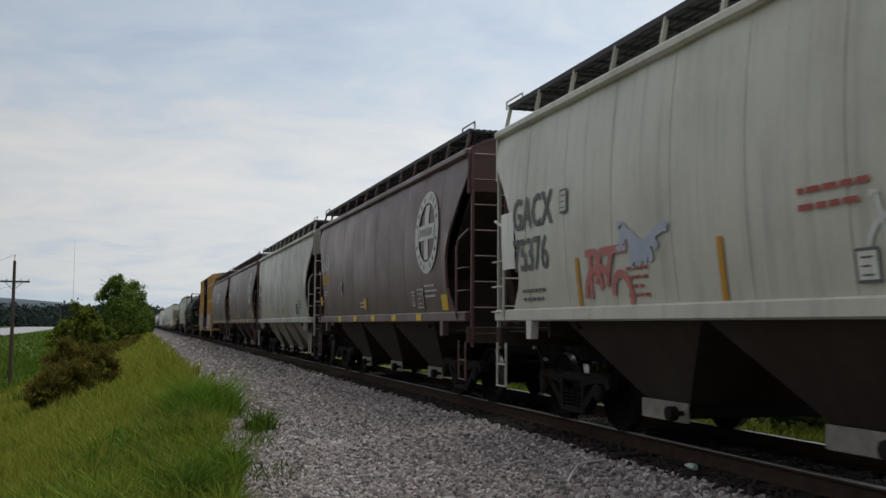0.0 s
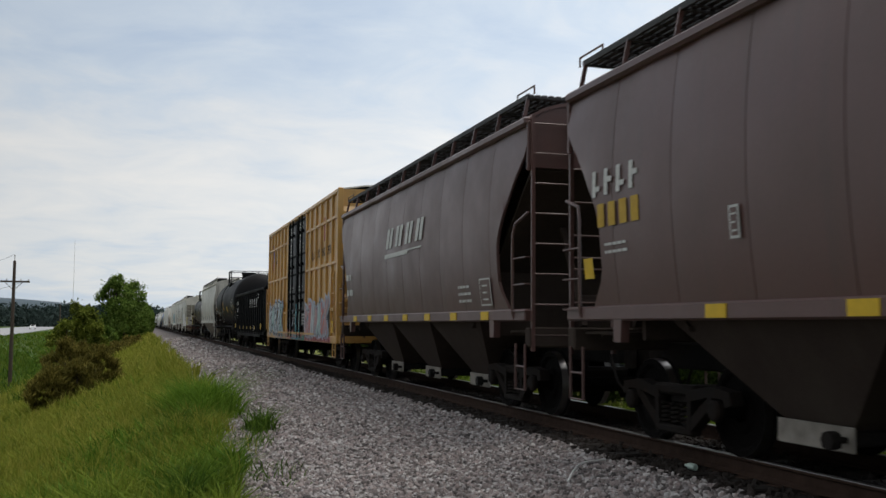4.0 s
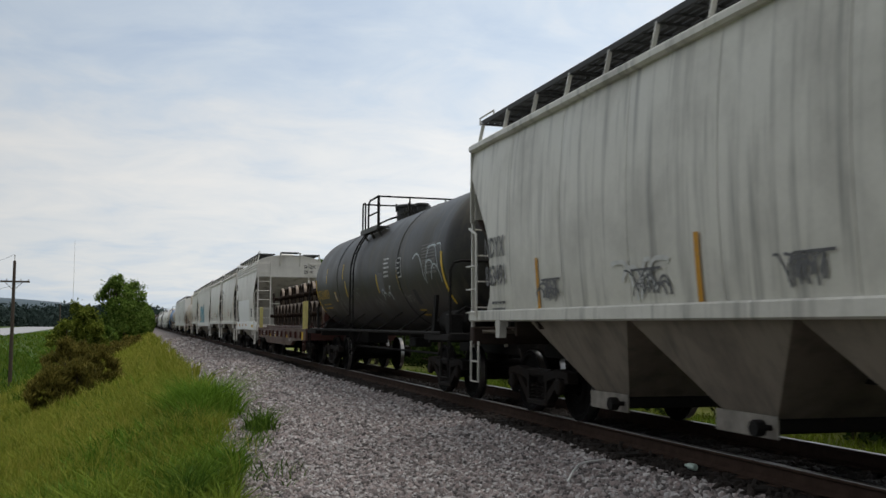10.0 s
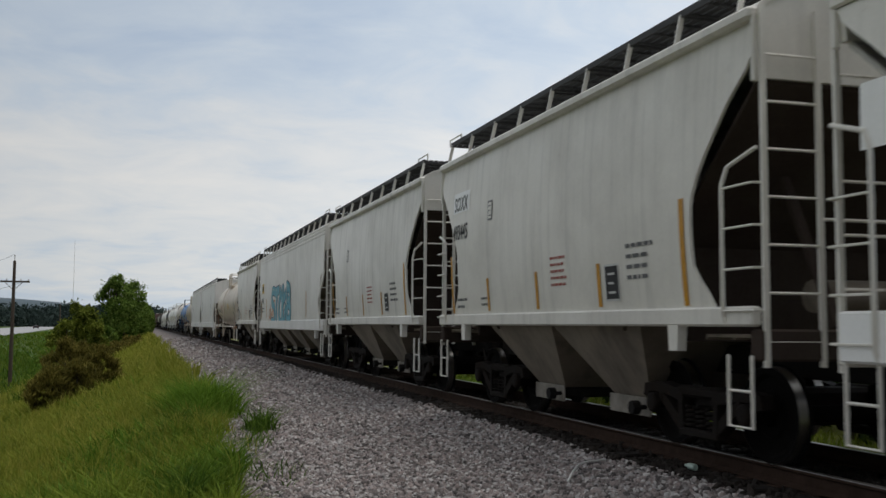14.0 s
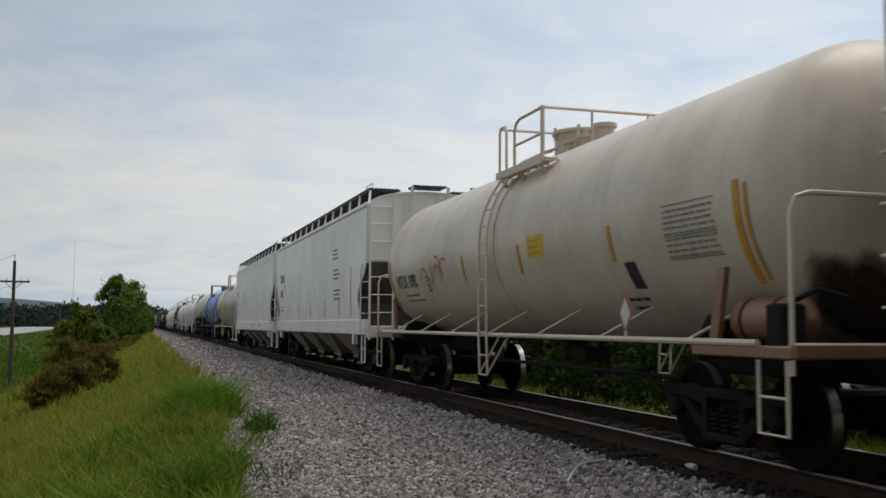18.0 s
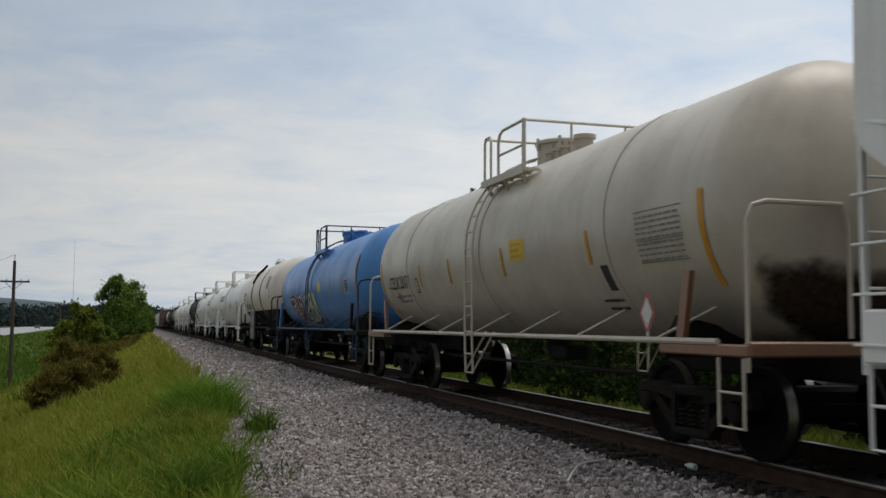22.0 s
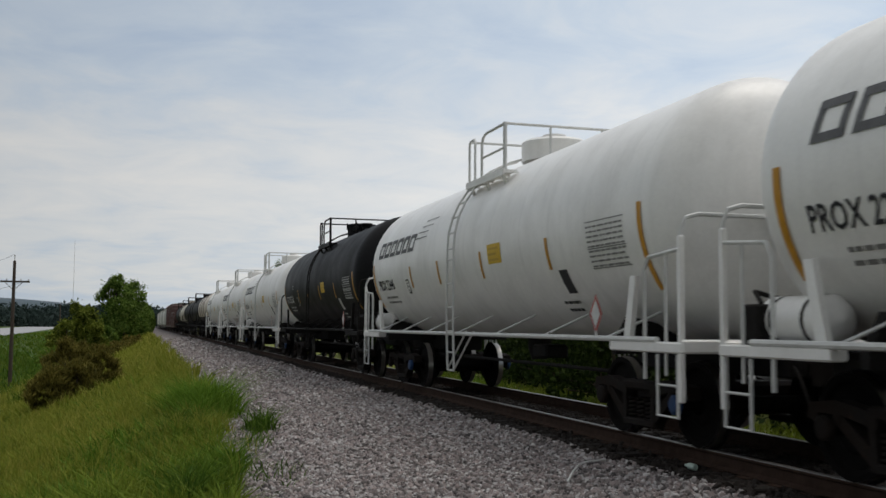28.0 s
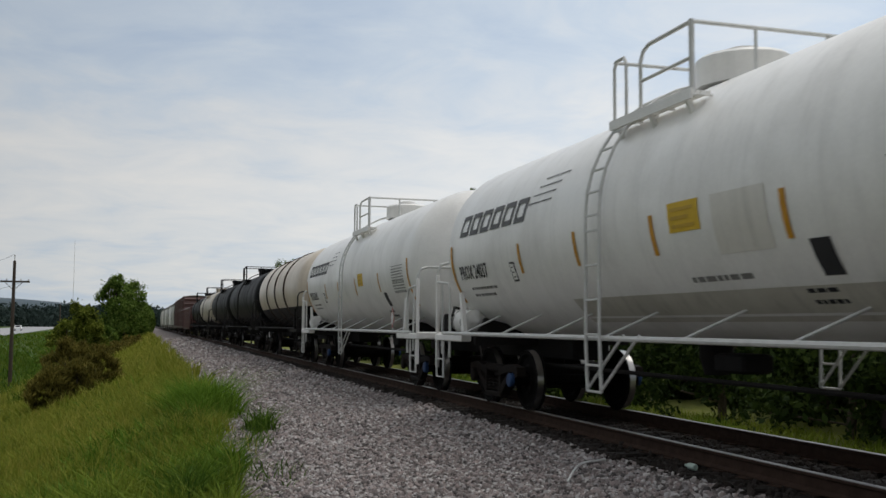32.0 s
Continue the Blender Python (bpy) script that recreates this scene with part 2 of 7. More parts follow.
    c = blend(m, oil_shade.outputs[0], c, (0.022, 0.018, 0.015))
    return finish(m, c, fine, 0.8, 0.03)


def stone_mat():
    m = make_mat("crushed_granite_ballast", 0.9, 0, 0.25)
    n, l = links_of(m)
    g = n.new("ShaderNodeNewGeometry")
    c = ramp(m, g.outputs["Random Per Island"], [(0.0, (0.06, 0.055, 0.055)), (0.2, (0.17, 0.15, 0.145)), (0.45, (0.295, 0.25, 0.24)), (0.6, (0.36, 0.295, 0.28)),
                                                 (0.8, (0.375, 0.355, 0.35)), (1.0, (0.64, 0.61, 0.59))])
    f = tex_noise(m, 60, 3, 0.6)
    return finish(m, blend(m, ramp(m, f, [(0.3, 0.0), (0.8, 0.45)]), c, (0.13, 0.115, 0.108)), f, 0.4, 0.01)


def leaf_mat(name, dark, mid, light, back=0.35, gold=None):
    """Leaves and blades: colour differs from leaf to leaf, and light passes through."""
    m = make_mat(name, 0.8, 0, 0.1)
    n, l = links_of(m)
    g = n.new("ShaderNodeNewGeometry")
    c = ramp(m, g.outputs["Random Per Island"], [(0.0, dark), (0.55, mid), (1.0, light)])
    big = tex_noise(m, 0.45, 3, 0.5)
    c = blend(m, ramp(m, big, [(0.35, 0.0), (0.7, 0.4)]), c, dark)
    if gold:
        c = blend(m, ramp(m, tex_noise(m, 0.55, 5, 0.6, (1, 0.55, 1)), [(0.42, 0.0), (0.62, 0.55)]), c, gold)
    b = n["Principled BSDF"]
    l.new(c, b.inputs["Base Color"])
    tr, mx = n.new("ShaderNodeBsdfTranslucent"), n.new("ShaderNodeMixShader")
    mx.inputs[0].default_value = back
    l.new(c, tr.inputs["Color"])
    l.new(b.outputs[0], mx.inputs[1])
    l.new(tr.outputs[0], mx.inputs[2])
    l.new(mx.outputs[0], n["Material Output"].inputs["Surface"])
    return m


M["ground"] = ground_mat()
M["stone"] = stone_mat()
# track stones: oily, and darker still in place of the train's shadow
M["oily_shaded_stone"] = plain("oily_and_shade_darkened_ballast", (0.032, 0.025, 0.021), 0.9, 0.0, 0.5, 12.0)
M["grass_green"] = leaf_mat("lush_green_grass", (0.040, 0.095, 0.010), (0.105, 0.20, 0.018), (0.21, 0.31, 0.040), 0.35, (0.27, 0.262, 0.038))
M["grass_bright"] = leaf_mat("fresh_bright_grass", (0.06, 0.125, 0.012), (0.13, 0.24, 0.022), (0.22, 0.34, 0.045))
M["grass_tuft"] = leaf_mat("dark_green_tuft_grass", (0.035, 0.075, 0.01), (0.08, 0.15, 0.018), (0.16, 0.25, 0.035))
M["grass_dry"] = leaf_mat("seeding_yellow_green_grass", (0.14, 0.175, 0.020), (0.27, 0.285, 0.040), (0.43, 0.39, 0.09))
M["grass_meadow"] = leaf_mat("rank_meadow_grass", (0.032, 0.075, 0.009), (0.075, 0.150, 0.016), (0.14, 0.22, 0.03), 0.35, (0.17, 0.20, 0.026))
M["leaf"] = leaf_mat("broad_green_leaves", (0.045, 0.085, 0.015), (0.125, 0.20, 0.034), (0.25, 0.33, 0.07))
M["olive_leaf"] = leaf_mat("olive_green_leaves", (0.050, 0.072, 0.010), (0.150, 0.185, 0.026), (0.29, 0.32, 0.055), 0.4)
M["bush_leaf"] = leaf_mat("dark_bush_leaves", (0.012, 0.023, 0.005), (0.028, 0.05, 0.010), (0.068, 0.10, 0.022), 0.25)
M["cedar"] = leaf_mat("olive_green_cedar_foliage", (0.060, 0.058, 0.013), (0.185, 0.160, 0.036), (0.30, 0.25, 0.060), 0.35)
# far leaves greyed towards blue, painting in the haze of distance
M["far_leaf"] = leaf_mat("haze_blued_far_woods", (0.027, 0.042, 0.037), (0.038, 0.056, 0.050), (0.05, 0.070, 0.062), 0.1)
M["bark"] = plain("grey_brown_bark", (0.10, 0.08, 0.06), 0.9, 0.0, 0.5, 12.0)
M["asphalt"] = plain("pale_worn_concrete_road", (0.36, 0.36, 0.37), 0.85, 0.0, 0.15, 0.3)
# distance haze is mixed into the hill's base colour
M["hill"] = plain("haze_tinted_wooded_hill", (0.085, 0.115, 0.135), 1.0, 0.0, 0.25, 0.01)
M["pole"] = plain("weathered_pole_wood", (0.10, 0.075, 0.06), 0.9, 0.0, 0.35, 8.0)
M["wire"] = plain("dark_wire", (0.05, 0.05, 0.055), 0.6)


def residue_mat():
    """Burnt-on spill of dark residue, ragged at its rim."""
    m = make_mat("dark_spilled_residue", 0.8, 0, 0.2)
    n, l = links_of(m)
    f, g = tex_noise(m, 3.2, 6, 0.65), tex_noise(m, 14, 4, 0.6)
    b = n["Principled BSDF"]
    l.new(blend(m, ramp(m, g, [(0.3, 0.0), (0.7, 1.0)]), (0.012, 0.009, 0.008), (0.06, 0.035, 0.022)), b.inputs["Base Color"])
    at, mul, mx, tr = n.new("ShaderNodeAttribute"), n.new("ShaderNodeMath"), n.new("ShaderNodeMixShader"), n.new("ShaderNodeBsdfTransparent")
    at.attribute_name = "cover"
    mul.operation = 'MULTIPLY_ADD'
    mul.inputs[1].default_value = 0.7
    l.new(f, mul.inputs[0])
    l.new(at.outputs["Fac"], mul.inputs[2])
    l.new(ramp(m, mul.outputs[0], [(0.72, 0.0), (1.15, 0.92)]), mx.inputs[0])
    l.new(tr.outputs[0], mx.inputs[1])
    l.new(b.outputs[0], mx.inputs[2])
    l.new(mx.outputs[0], n["Material Output"].inputs["Surface"])
    return m


M["residue"] = residue_mat()


# ---- mesh building ----
class Shape:
    """Collects vertices and faces of one mesh."""

    def __init__(self):
        self.v, self.f = [], []

    def add(self, verts, faces):
        o = len(self.v)
        self.v.extend([tuple(p) for p in verts])
        self.f.extend([tuple(i + o for i in f) for f in faces])
        return self

    def box(self, x0, x1, y0, y1, z0, z1, c=0.0):
        x0, x1 = sorted((x0, x1))
        y0, y1 = sorted((y0, y1))
        z0, z1 = sorted((z0, z1))
        if c <= 0:
            v = [(x, y, z) for z in (z0, z1) for y in (y0, y1) for x in (x0, x1)]
            return self.add(v, [(0, 2, 3, 1), (4, 5, 7, 6), (0, 1, 5, 4), (2, 6, 7, 3), (0, 4, 6, 2), (1, 3, 7, 5)])
        c = min(c, (x1 - x0) * 0.3, (y1 - y0) * 0.3, (z1 - z0) * 0.3)
        rings = []
        for z, k in ((z0, c), (z0 + c, 0), (z1 - c, 0), (z1, c)):
            a, b, d, e = x0 + k, x1 - k, y0 + k, y1 - k
            rings.append([(a + c, d, z), (b - c, d, z), (b, d + c, z), (b, e - c, z), (b - c, e, z), (a + c, e, z), (a, e - c, z), (a, d + c, z)])
        v = [p for r in rings for p in r]
        f = [(7, 6, 5, 4, 3, 2, 1, 0), tuple(range(24, 32))]
        for r in range(3):
            for i in range(8):
                j = (i + 1) % 8
                f.append((r * 8 + i, r * 8 + j, r * 8 + 8 + j, r * 8 + 8 + i))
        return self.add(v, f)

    def beam(self, p, q, w, h, up=(0, 0, 1)):
        """A straight bar of rectangular section from p to q."""
        p, q, up = Vector(p), Vector(q), Vector(up)
        d = (q - p).normalized()
        s = d.cross(up)
        if s.length < 1e-4:
            s = d.cross(Vector((0, 1, 0)))
        s.normalize()
        u = s.cross(d)
        v = [c + s * a * w / 2 + u * b * h / 2 for c in (p, q) for a, b in ((-1, -1), (1, -1), (1, 1), (-1, 1))]
        return self.add(v, [(3, 2, 1, 0), (4, 5, 6, 7), (0, 1, 5, 4), (1, 2, 6, 5), (2, 3, 7, 6), (3, 0, 4, 7)])

    def tube(self, pts, r, n=6):
        """A round bar along a polyline."""
        pts = [Vector(p) for p in pts]
        rings, prev = [], None
        for i, p in enumerate(pts):
            d = (pts[min(i + 1, len(pts) - 1)] - pts[max(i - 1, 0)]).normalized()
            if prev is None:
                s = d.cross(Vector((0, 0, 1)))
                if s.length < 1e-3:
                    s = d.cross(Vector((0, 1, 0)))
            else:
                s = prev - d * prev.dot(d)
            s.normalize()
            prev = s
            u = d.cross(s)
            rings.append([p + (s * math.cos(2 * math.pi * k / n) + u * math.sin(2 * math.pi * k / n)) * r for k in range(n)])
        v = [p for ring in rings for p in ring]
        f = [tuple(reversed(range(n))), tuple(range(len(v) - n, len(v)))]
        for i in range(len(rings) - 1):
            for k in range(n):
                j = (k + 1) % n
                f.append((i * n + k, i * n + j, i * n + n + j, i * n + n + k))
        return self.add(v, f)

    def lathe(self, prof, centre, axis, n=24, caps=True):
        """prof: (along, radius) pairs turned about an axis ('x', 'y' or 'z') through centre."""
        v, f = [], []
        cx, cy, cz = centre
        for a, r in prof:
            for k in range(n):
                t = 2 * math.pi * k / n
                c, s = math.cos(t) * r, math.sin(t) * r
                v.append({'x': (cx + a, cy + c, cz + s), 'y': (cx + s, cy + a, cz + c), 'z': (cx + c, cy + s, cz + a)}[axis])
        for i in range(len(prof) - 1):
            for k in range(n):
                j = (k + 1) % n
                f.append((i * n + k, i * n + j, i * n + n + j, i * n + n + k))
        if caps:
            f.append(tuple(reversed(range(n))))
            f.append(tuple(range(len(v) - n, len(v))))
        return self.add(v, f)

    def prism(self, poly, axis, a, b):
        """A polygon of (u, v) pairs pushed from a to b along an axis; (u, v) are the other two axes in order."""
        n = len(poly)
        put = {'x': lambda u, w, t: (t, u, w), 'y': lambda u, w, t: (u, t, w), 'z': lambda u, w, t: (u, w, t)}[axis]
        v = [put(u, w, a) for u, w in poly] + [put(u, w, b) for u, w in poly]
        f = [tuple(reversed(range(n))), tuple(range(n, 2 * n))]
        f += [(i, (i + 1) % n, n + (i + 1) % n, n + i) for i in range(n)]
        return self.add(v, f)

    def shell(self, grid, off):
        """A sheet over a grid of points, given thickness by the vector off."""
        r, c = len(grid), len(grid[0])
        off = Vector(off)
        top = [Vector(p) for row in grid for p in row]
        v = top + [p + off for p in top]
        m = r * c
        f = []
        for i in range(r - 1):
            for j in range(c - 1):
                q = (i * c + j, i * c + j + 1, i * c + c + j + 1, i * c + c + j)
                f.append(q)
                f.append(tuple(m + k for k in reversed(q)))
        rim = [j for j in range(c)] + [i * c + c - 1 for i in range(1, r)] + [(r - 1) * c + j for j in range(c - 2, -1, -1)] + [i * c for i in range(r - 2, 0, -1)]
        for i in range(len(rim)):
            a, b = rim[i], rim[(i + 1) % len(rim)]
            f.append((b, a, m + a, m + b))
        return self.add(v, f)

    def sheet(self, grid):
        """A layer of paint: one grid of faces."""
        r, c = len(grid), len(grid[0])
        return self.add([p for row in grid for p in row],
                        [(i * c + j, i * c + j + 1, i * c + c + j + 1, i * c + c + j) for i in range(r - 1) for j in range(c - 1)])

    def mesh(self, name, mat, angle=32):
        me = bpy.data.meshes.new(name)
        me.from_pydata(self.v, [], self.f)
        me.materials.append(mat)
        me.polygons.foreach_set("use_smooth", [True] * len(me.polygons))
        me.set_sharp_from_angle(angle=radians(angle))
        me.update()
        return me


def part(name, shape, mat, parent, label="", angle=32, fix=False):
    me = shape.mesh(name, mat, angle) if isinstance(shape, Shape) else shape
    if fix:
        bm = bmesh.new()
        bm.from_mesh(me)
        bmesh.ops.recalc_face_normals(bm, faces=bm.faces)
        bm.to_mesh(me)
        bm.free()
    ob = new(name, me)
    ob.parent = parent
    if label:
        ob["label"] = label
    return ob


def thing(name, label, category, group="", kind=""):
    return tagged(new(name), label, category, group, kind)


def bulk(name, verts, faces, mat, smooth=False):
    """One mesh out of number arrays; faces all have the same count of corners."""
    me = bpy.data.meshes.new(name)
    nv, (nf, k) = len(verts), faces.shape
    me.vertices.add(nv)
    me.vertices.foreach_set("co", verts.astype(np.float32).ravel())
    me.loops.add(nf * k)
    me.loops.foreach_set("vertex_index", faces.astype(np.int32).ravel())
    me.polygons.add(nf)
    me.polygons.foreach_set("loop_start", np.arange(0, nf * k, k, dtype=np.int32))
    me.polygons.foreach_set("use_smooth", np.full(nf, smooth))
    me.update(calc_edges=True)
    me.materials.append(mat)
    return me


def font_mesh(body, size):
    """Letters of the built-in font as vertices and faces in metres, from the lower left."""
    cu = bpy.data.curves.new("letters", 'FONT')
    cu.body, cu.size, cu.resolution_u, cu.offset = body, size, 2, size * 0.016
    ob = bpy.data.objects.new("letters", cu)
    scene.collection.objects.link(ob)
    dg = bpy.context.evaluated_depsgraph_get()
    me = bpy.data.meshes.new_from_object(ob.evaluated_get(dg))
    v = [tuple(p.co) for p in me.vertices]
    f = [tuple(p.vertices) for p in me.polygons]
    bpy.data.objects.remove(ob)
    bpy.data.curves.remove(cu)
    bpy.data.meshes.remove(me)
    return v, f


GLYPHS = {
    "L": [[(0.1, 1), (0.15, 0.1), (0.95, 0.0)]],
    "E": [[(0.95, 1), (0.1, 0.92), (0.15, 0.05), (1, 0.0)], [(0.15, 0.5), (0.8, 0.55)]],
    "B": [[(0.1, 1), (0.15, 0)], [(0.1, 1), (0.75, 0.9), (0.8, 0.62), (0.2, 0.52), (0.9, 0.42), (0.95, 0.1), (0.15, 0)]],
    "T": [[(0, 0.95), (1, 1)], [(0.5, 0.95), (0.45, 0)]],
    "I": [[(0.5, 0.9), (0.5, 0.05)]],
    "A": [[(0, 0), (0.45, 1), (0.95, 0)], [(0.2, 0.35), (0.8, 0.38)]],
    "R": [[(0.1, 0), (0.12, 1), (0.85, 0.9), (0.8, 0.55), (0.2, 0.5), (0.95, 0)]],
    "K": [[(0.12, 1), (0.15, 0)], [(0.95, 1), (0.2, 0.5), (1, 0)]],
    "S": [[(0.95, 0.95), (0.2, 0.98), (0.08, 0.68), (0.9, 0.42), (0.85, 0.05), (0.05, 0.02)]],
    "N": [[(0.1, 0), (0.1, 1), (0.85, 0.05), (0.9, 1)]],
    "zig": [[(0.05, 0.1), (0.3, 0.95), (0.5, 0.3), (0.75, 1), (0.95, 0.05)]],
    "hook": [[(0.1, 1), (0.1, 0.15), (0.6, 0.0), (0.95, 0.4)], [(0.1, 0.6), (0.8, 0.8)]],
    "arrow": [[(0.05, 0.0), (0.85, 0.95)], [(0.3, 1), (0.9, 1), (0.95, 0.4)], [(0.5, 0.45), (0.95, 0.0)]],
    "ring": [[(0.5, 1), (0.05, 0.6), (0.2, 0.05), (0.85, 0.05), (0.95, 0.6), (0.5, 1)]],
}


class Side:
    """The near face of a car: turns (y, z) into a point just off its skin."""

    def __init__(self, fn):
        self.fn = fn

    def at(self, y, z, e=0.006):
        return (-(self.fn(z) + e), y, z)

    def rect(self, s, y, z, w, h, e=0.006, skew=0.0):
        """A painted patch; y is its left end as seen, and it runs towards -y."""
        nz = max(2, int(h / 0.18) + 2)
        g = [[self.at(y - w * i - skew * h * j / (nz - 1), z + h * j / (nz - 1), e) for i in (0, 1)] for j in range(nz)]
        return s.sheet(g)

    def poly(self, s, pts, y, z, e=0.006):
        """A painted convex-ish polygon, pts (right, up) from (y, z)."""
        return s.add([self.at(y - u, z + w, e) for u, w in pts], [tuple(range(len(pts)))])

    def text(self, body, size, y, z, mat, parent, label="", name="lettering", squeeze=1.0):
        v, f = font_mesh(body, size)
        s = Shape().add([self.at(y - p[0] * squeeze, z + p[1], 0.008) for p in v], f)
        return part(name, s, mat, parent, label)

    def bars(self, y, z, w, rows, h, mat, parent, rnd, name="fine_print", gap=1.9):
        """Lines of small writing, too small to read, as short bars."""
        s = Shape()
        gap, h = gap / 0.72, h * 0.72
        for r in range(rows):
            x = 0.0
            while x < w * (0.7 + 0.3 * rnd.random()):
                k = h * (1.2 + 2.5 * rnd.random())
                self.rect(s, y - x, z - r * h * gap, min(k, max(h, w - x)), h, 0.007)
                x += k + h * 0.7
        return tagged(part(name, s, mat, parent), kind="stuff")

    def stroke(self, s, pts, width, y, z, e):
        """A sprayed line along pts (right, up)."""
        pts = [Vector(p) for p in pts]
        left, right = [], []
        for i, p in enumerate(pts):
            d = (pts[min(i + 1, len(pts) - 1)] - pts[max(i - 1, 0)]).normalized()
            n = Vector((-d.y, d.x)) * width / 2
            left.append(p + n)
            right.append(p - n)
        g = [[self.at(y - p.x, z + p.y, e) for p in row] for row in (left, right)]
        return s.sheet(g)

    def graffiti(self, parent, y, z, w, h, forms, fills, line, rnd, halo=None, name="graffiti", label="", fat=0.2, slant=0.12, tips=None, rim=1.55, soft=False):
        """A sprayed piece: fat stroked letter shapes with a halo, dark outline, fill, inner shine and drips."""
        n = len(forms)
        lw = w / n
        root = None
        letters = []
        for k, form in enumerate(forms):
            ch, cw = h * rnd.uniform(0.86, 1.0), lw * rnd.uniform(1.0, 1.16)
            dy, tilt = h * rnd.uniform(0.0, 0.08), slant + rnd.uniform(-0.07, 0.07)
            lines = []
            for run in GLYPHS[form]:
                pts = []
                for j, ((u0, w0), (u1, w1)) in enumerate(zip(run, run[1:])):
                    (ua, wa), (ub, wb) = run[max(0, j - 1)], run[min(len(run) - 1, j + 2)]
                    for i in range(8):
                        t = i / 8
                        u, q = u0 + (u1 - u0) * t, w0 + (w1 - w0) * t
                        if soft:        # a round bend through the corners
                            k0, k1 = t * (1 - t) ** 2 * 0.5, t * t * (1 - t) * 0.5
                            q3 = t * t * (3 - 2 * t)
                            u = u0 + (u1 - u0) * q3 + k0 * (u1 - ua) - k1 * (ub - u0)
                            q = w0 + (w1 - w0) * q3 + k0 * (w1 - wa) - k1 * (wb - w0)
                        pts.append((u, q))
                pts.append(run[-1])
                lines.append([(lw * k + cw * (0.12 + 0.76 * u) + tilt * ch * (q - 0.5) + lw * 0.03 * math.sin(7 * q + k), dy + ch * (0.10 + 0.80 * q)) for u, q in pts])
            letters.append(lines)

        def lay(lines, width, e, dx=0.0, dz=0.0):
            s = Shape()
            for j, run in enumerate(lines):
                a, b = Vector(run[0]), Vector(run[-1])
                d0, d1 = (a - Vector(run[1])).normalized() * width * 0.42, (b - Vector(run[-2])).normalized() * width * 0.42
                run = [tuple(a + d0)] + run + [tuple(b + d1)]
                self.stroke(s, [(p[0] + dx, p[1] + dz) for p in run], width, y, z, e + 0.0003 * j)
            return s

        f = min(lw, h * 0.8) * fat
        if halo:
            root = part(name, lay([r for lines in letters for r in lines], f * 2.5, 0.0045), halo, parent, label)
            tagged(root, kind="stuff")
        for k, lines in enumerate(letters):
            up = 0.0016 * k
            o = part(name if root is None else "sprayed_outline", lay(lines, f * rim, 0.0075 + up), line, root or parent, "" if root else label)
            root = root or o
            if rim > 1.3:
                part("sprayed_shadow", lay(lines, f * 1.2, 0.0068 + up, 0.32 * f, -0.34 * f), line, root)
            part("sprayed_fill", lay(lines, f, 0.0098 + up), fills[k % len(fills)], root)
            part("sprayed_shine", lay([r[1:max(3, len(r) // 2)] for r in lines[:2]], f * 0.16, 0.0122 + up, -0.2 * f, 0.16 * f), tips or M["spray_white"], root)
        return root

    def fan(self, s, pts, y, z, e):
        """A filled outline, cut into height bands so that it lies on a curved skin."""
        cu, cw = sum(p[0] for p in pts) / len(pts), sum(p[1] for p in pts) / len(pts)
        rings = [[(cu + (p[0] - cu) * k, cw + (p[1] - cw) * k) for p in pts] for k in (0.34, 0.67, 1.0)]
        n = len(pts)
        v = [self.at(y - cu, z + cw, e)] + [self.at(y - p[0], z + p[1], e) for r in rings for p in r]
        f = [(0, 1 + i, 1 + (i + 1) % n) for i in range(n)]
        for r in range(2):
            f += [(1 + r * n + i, 1 + r * n + n + i, 1 + r * n + n + (i + 1) % n, 1 + r * n + (i + 1) % n) for i in range(n)]
        return s.add(v, f)

    def tag(self, parent, y, z, w, h, mat, rnd, strokes=6, width=0.035, name="scrawl"):
        """A quick sprayed scrawl."""
        s = Shape()
        for k in range(strokes):
            x0 = w * (k + 0.3) / strokes
            path, t = [(x0, h * rnd.random() * 0.4)], 1.2 + rnd.random() * 0.7
            turn = (rnd.random() - 0.5) * 1.3
            for i in range(9):
                t += turn * (0.5 + rnd.random() * 0.5)
                path.append((path[-1][0] + math.cos(t) * h * 0.16, max(0, min(h, path[-1][1] + math.sin(t) * h * 0.17))))
            self.stroke(s, path, width, y, z, 0.009)
        return tagged(part(name, s, mat, parent), kind="stuff")


# ---- running gear, shared by all cars ----
def smooth(a, b, x):
    t = max(0.0, min(1.0, (x - a) / (b - a)))
    return t * t * (3 - 2 * t)


WHEEL_R = 0.46
WHEELBASE = 0.88


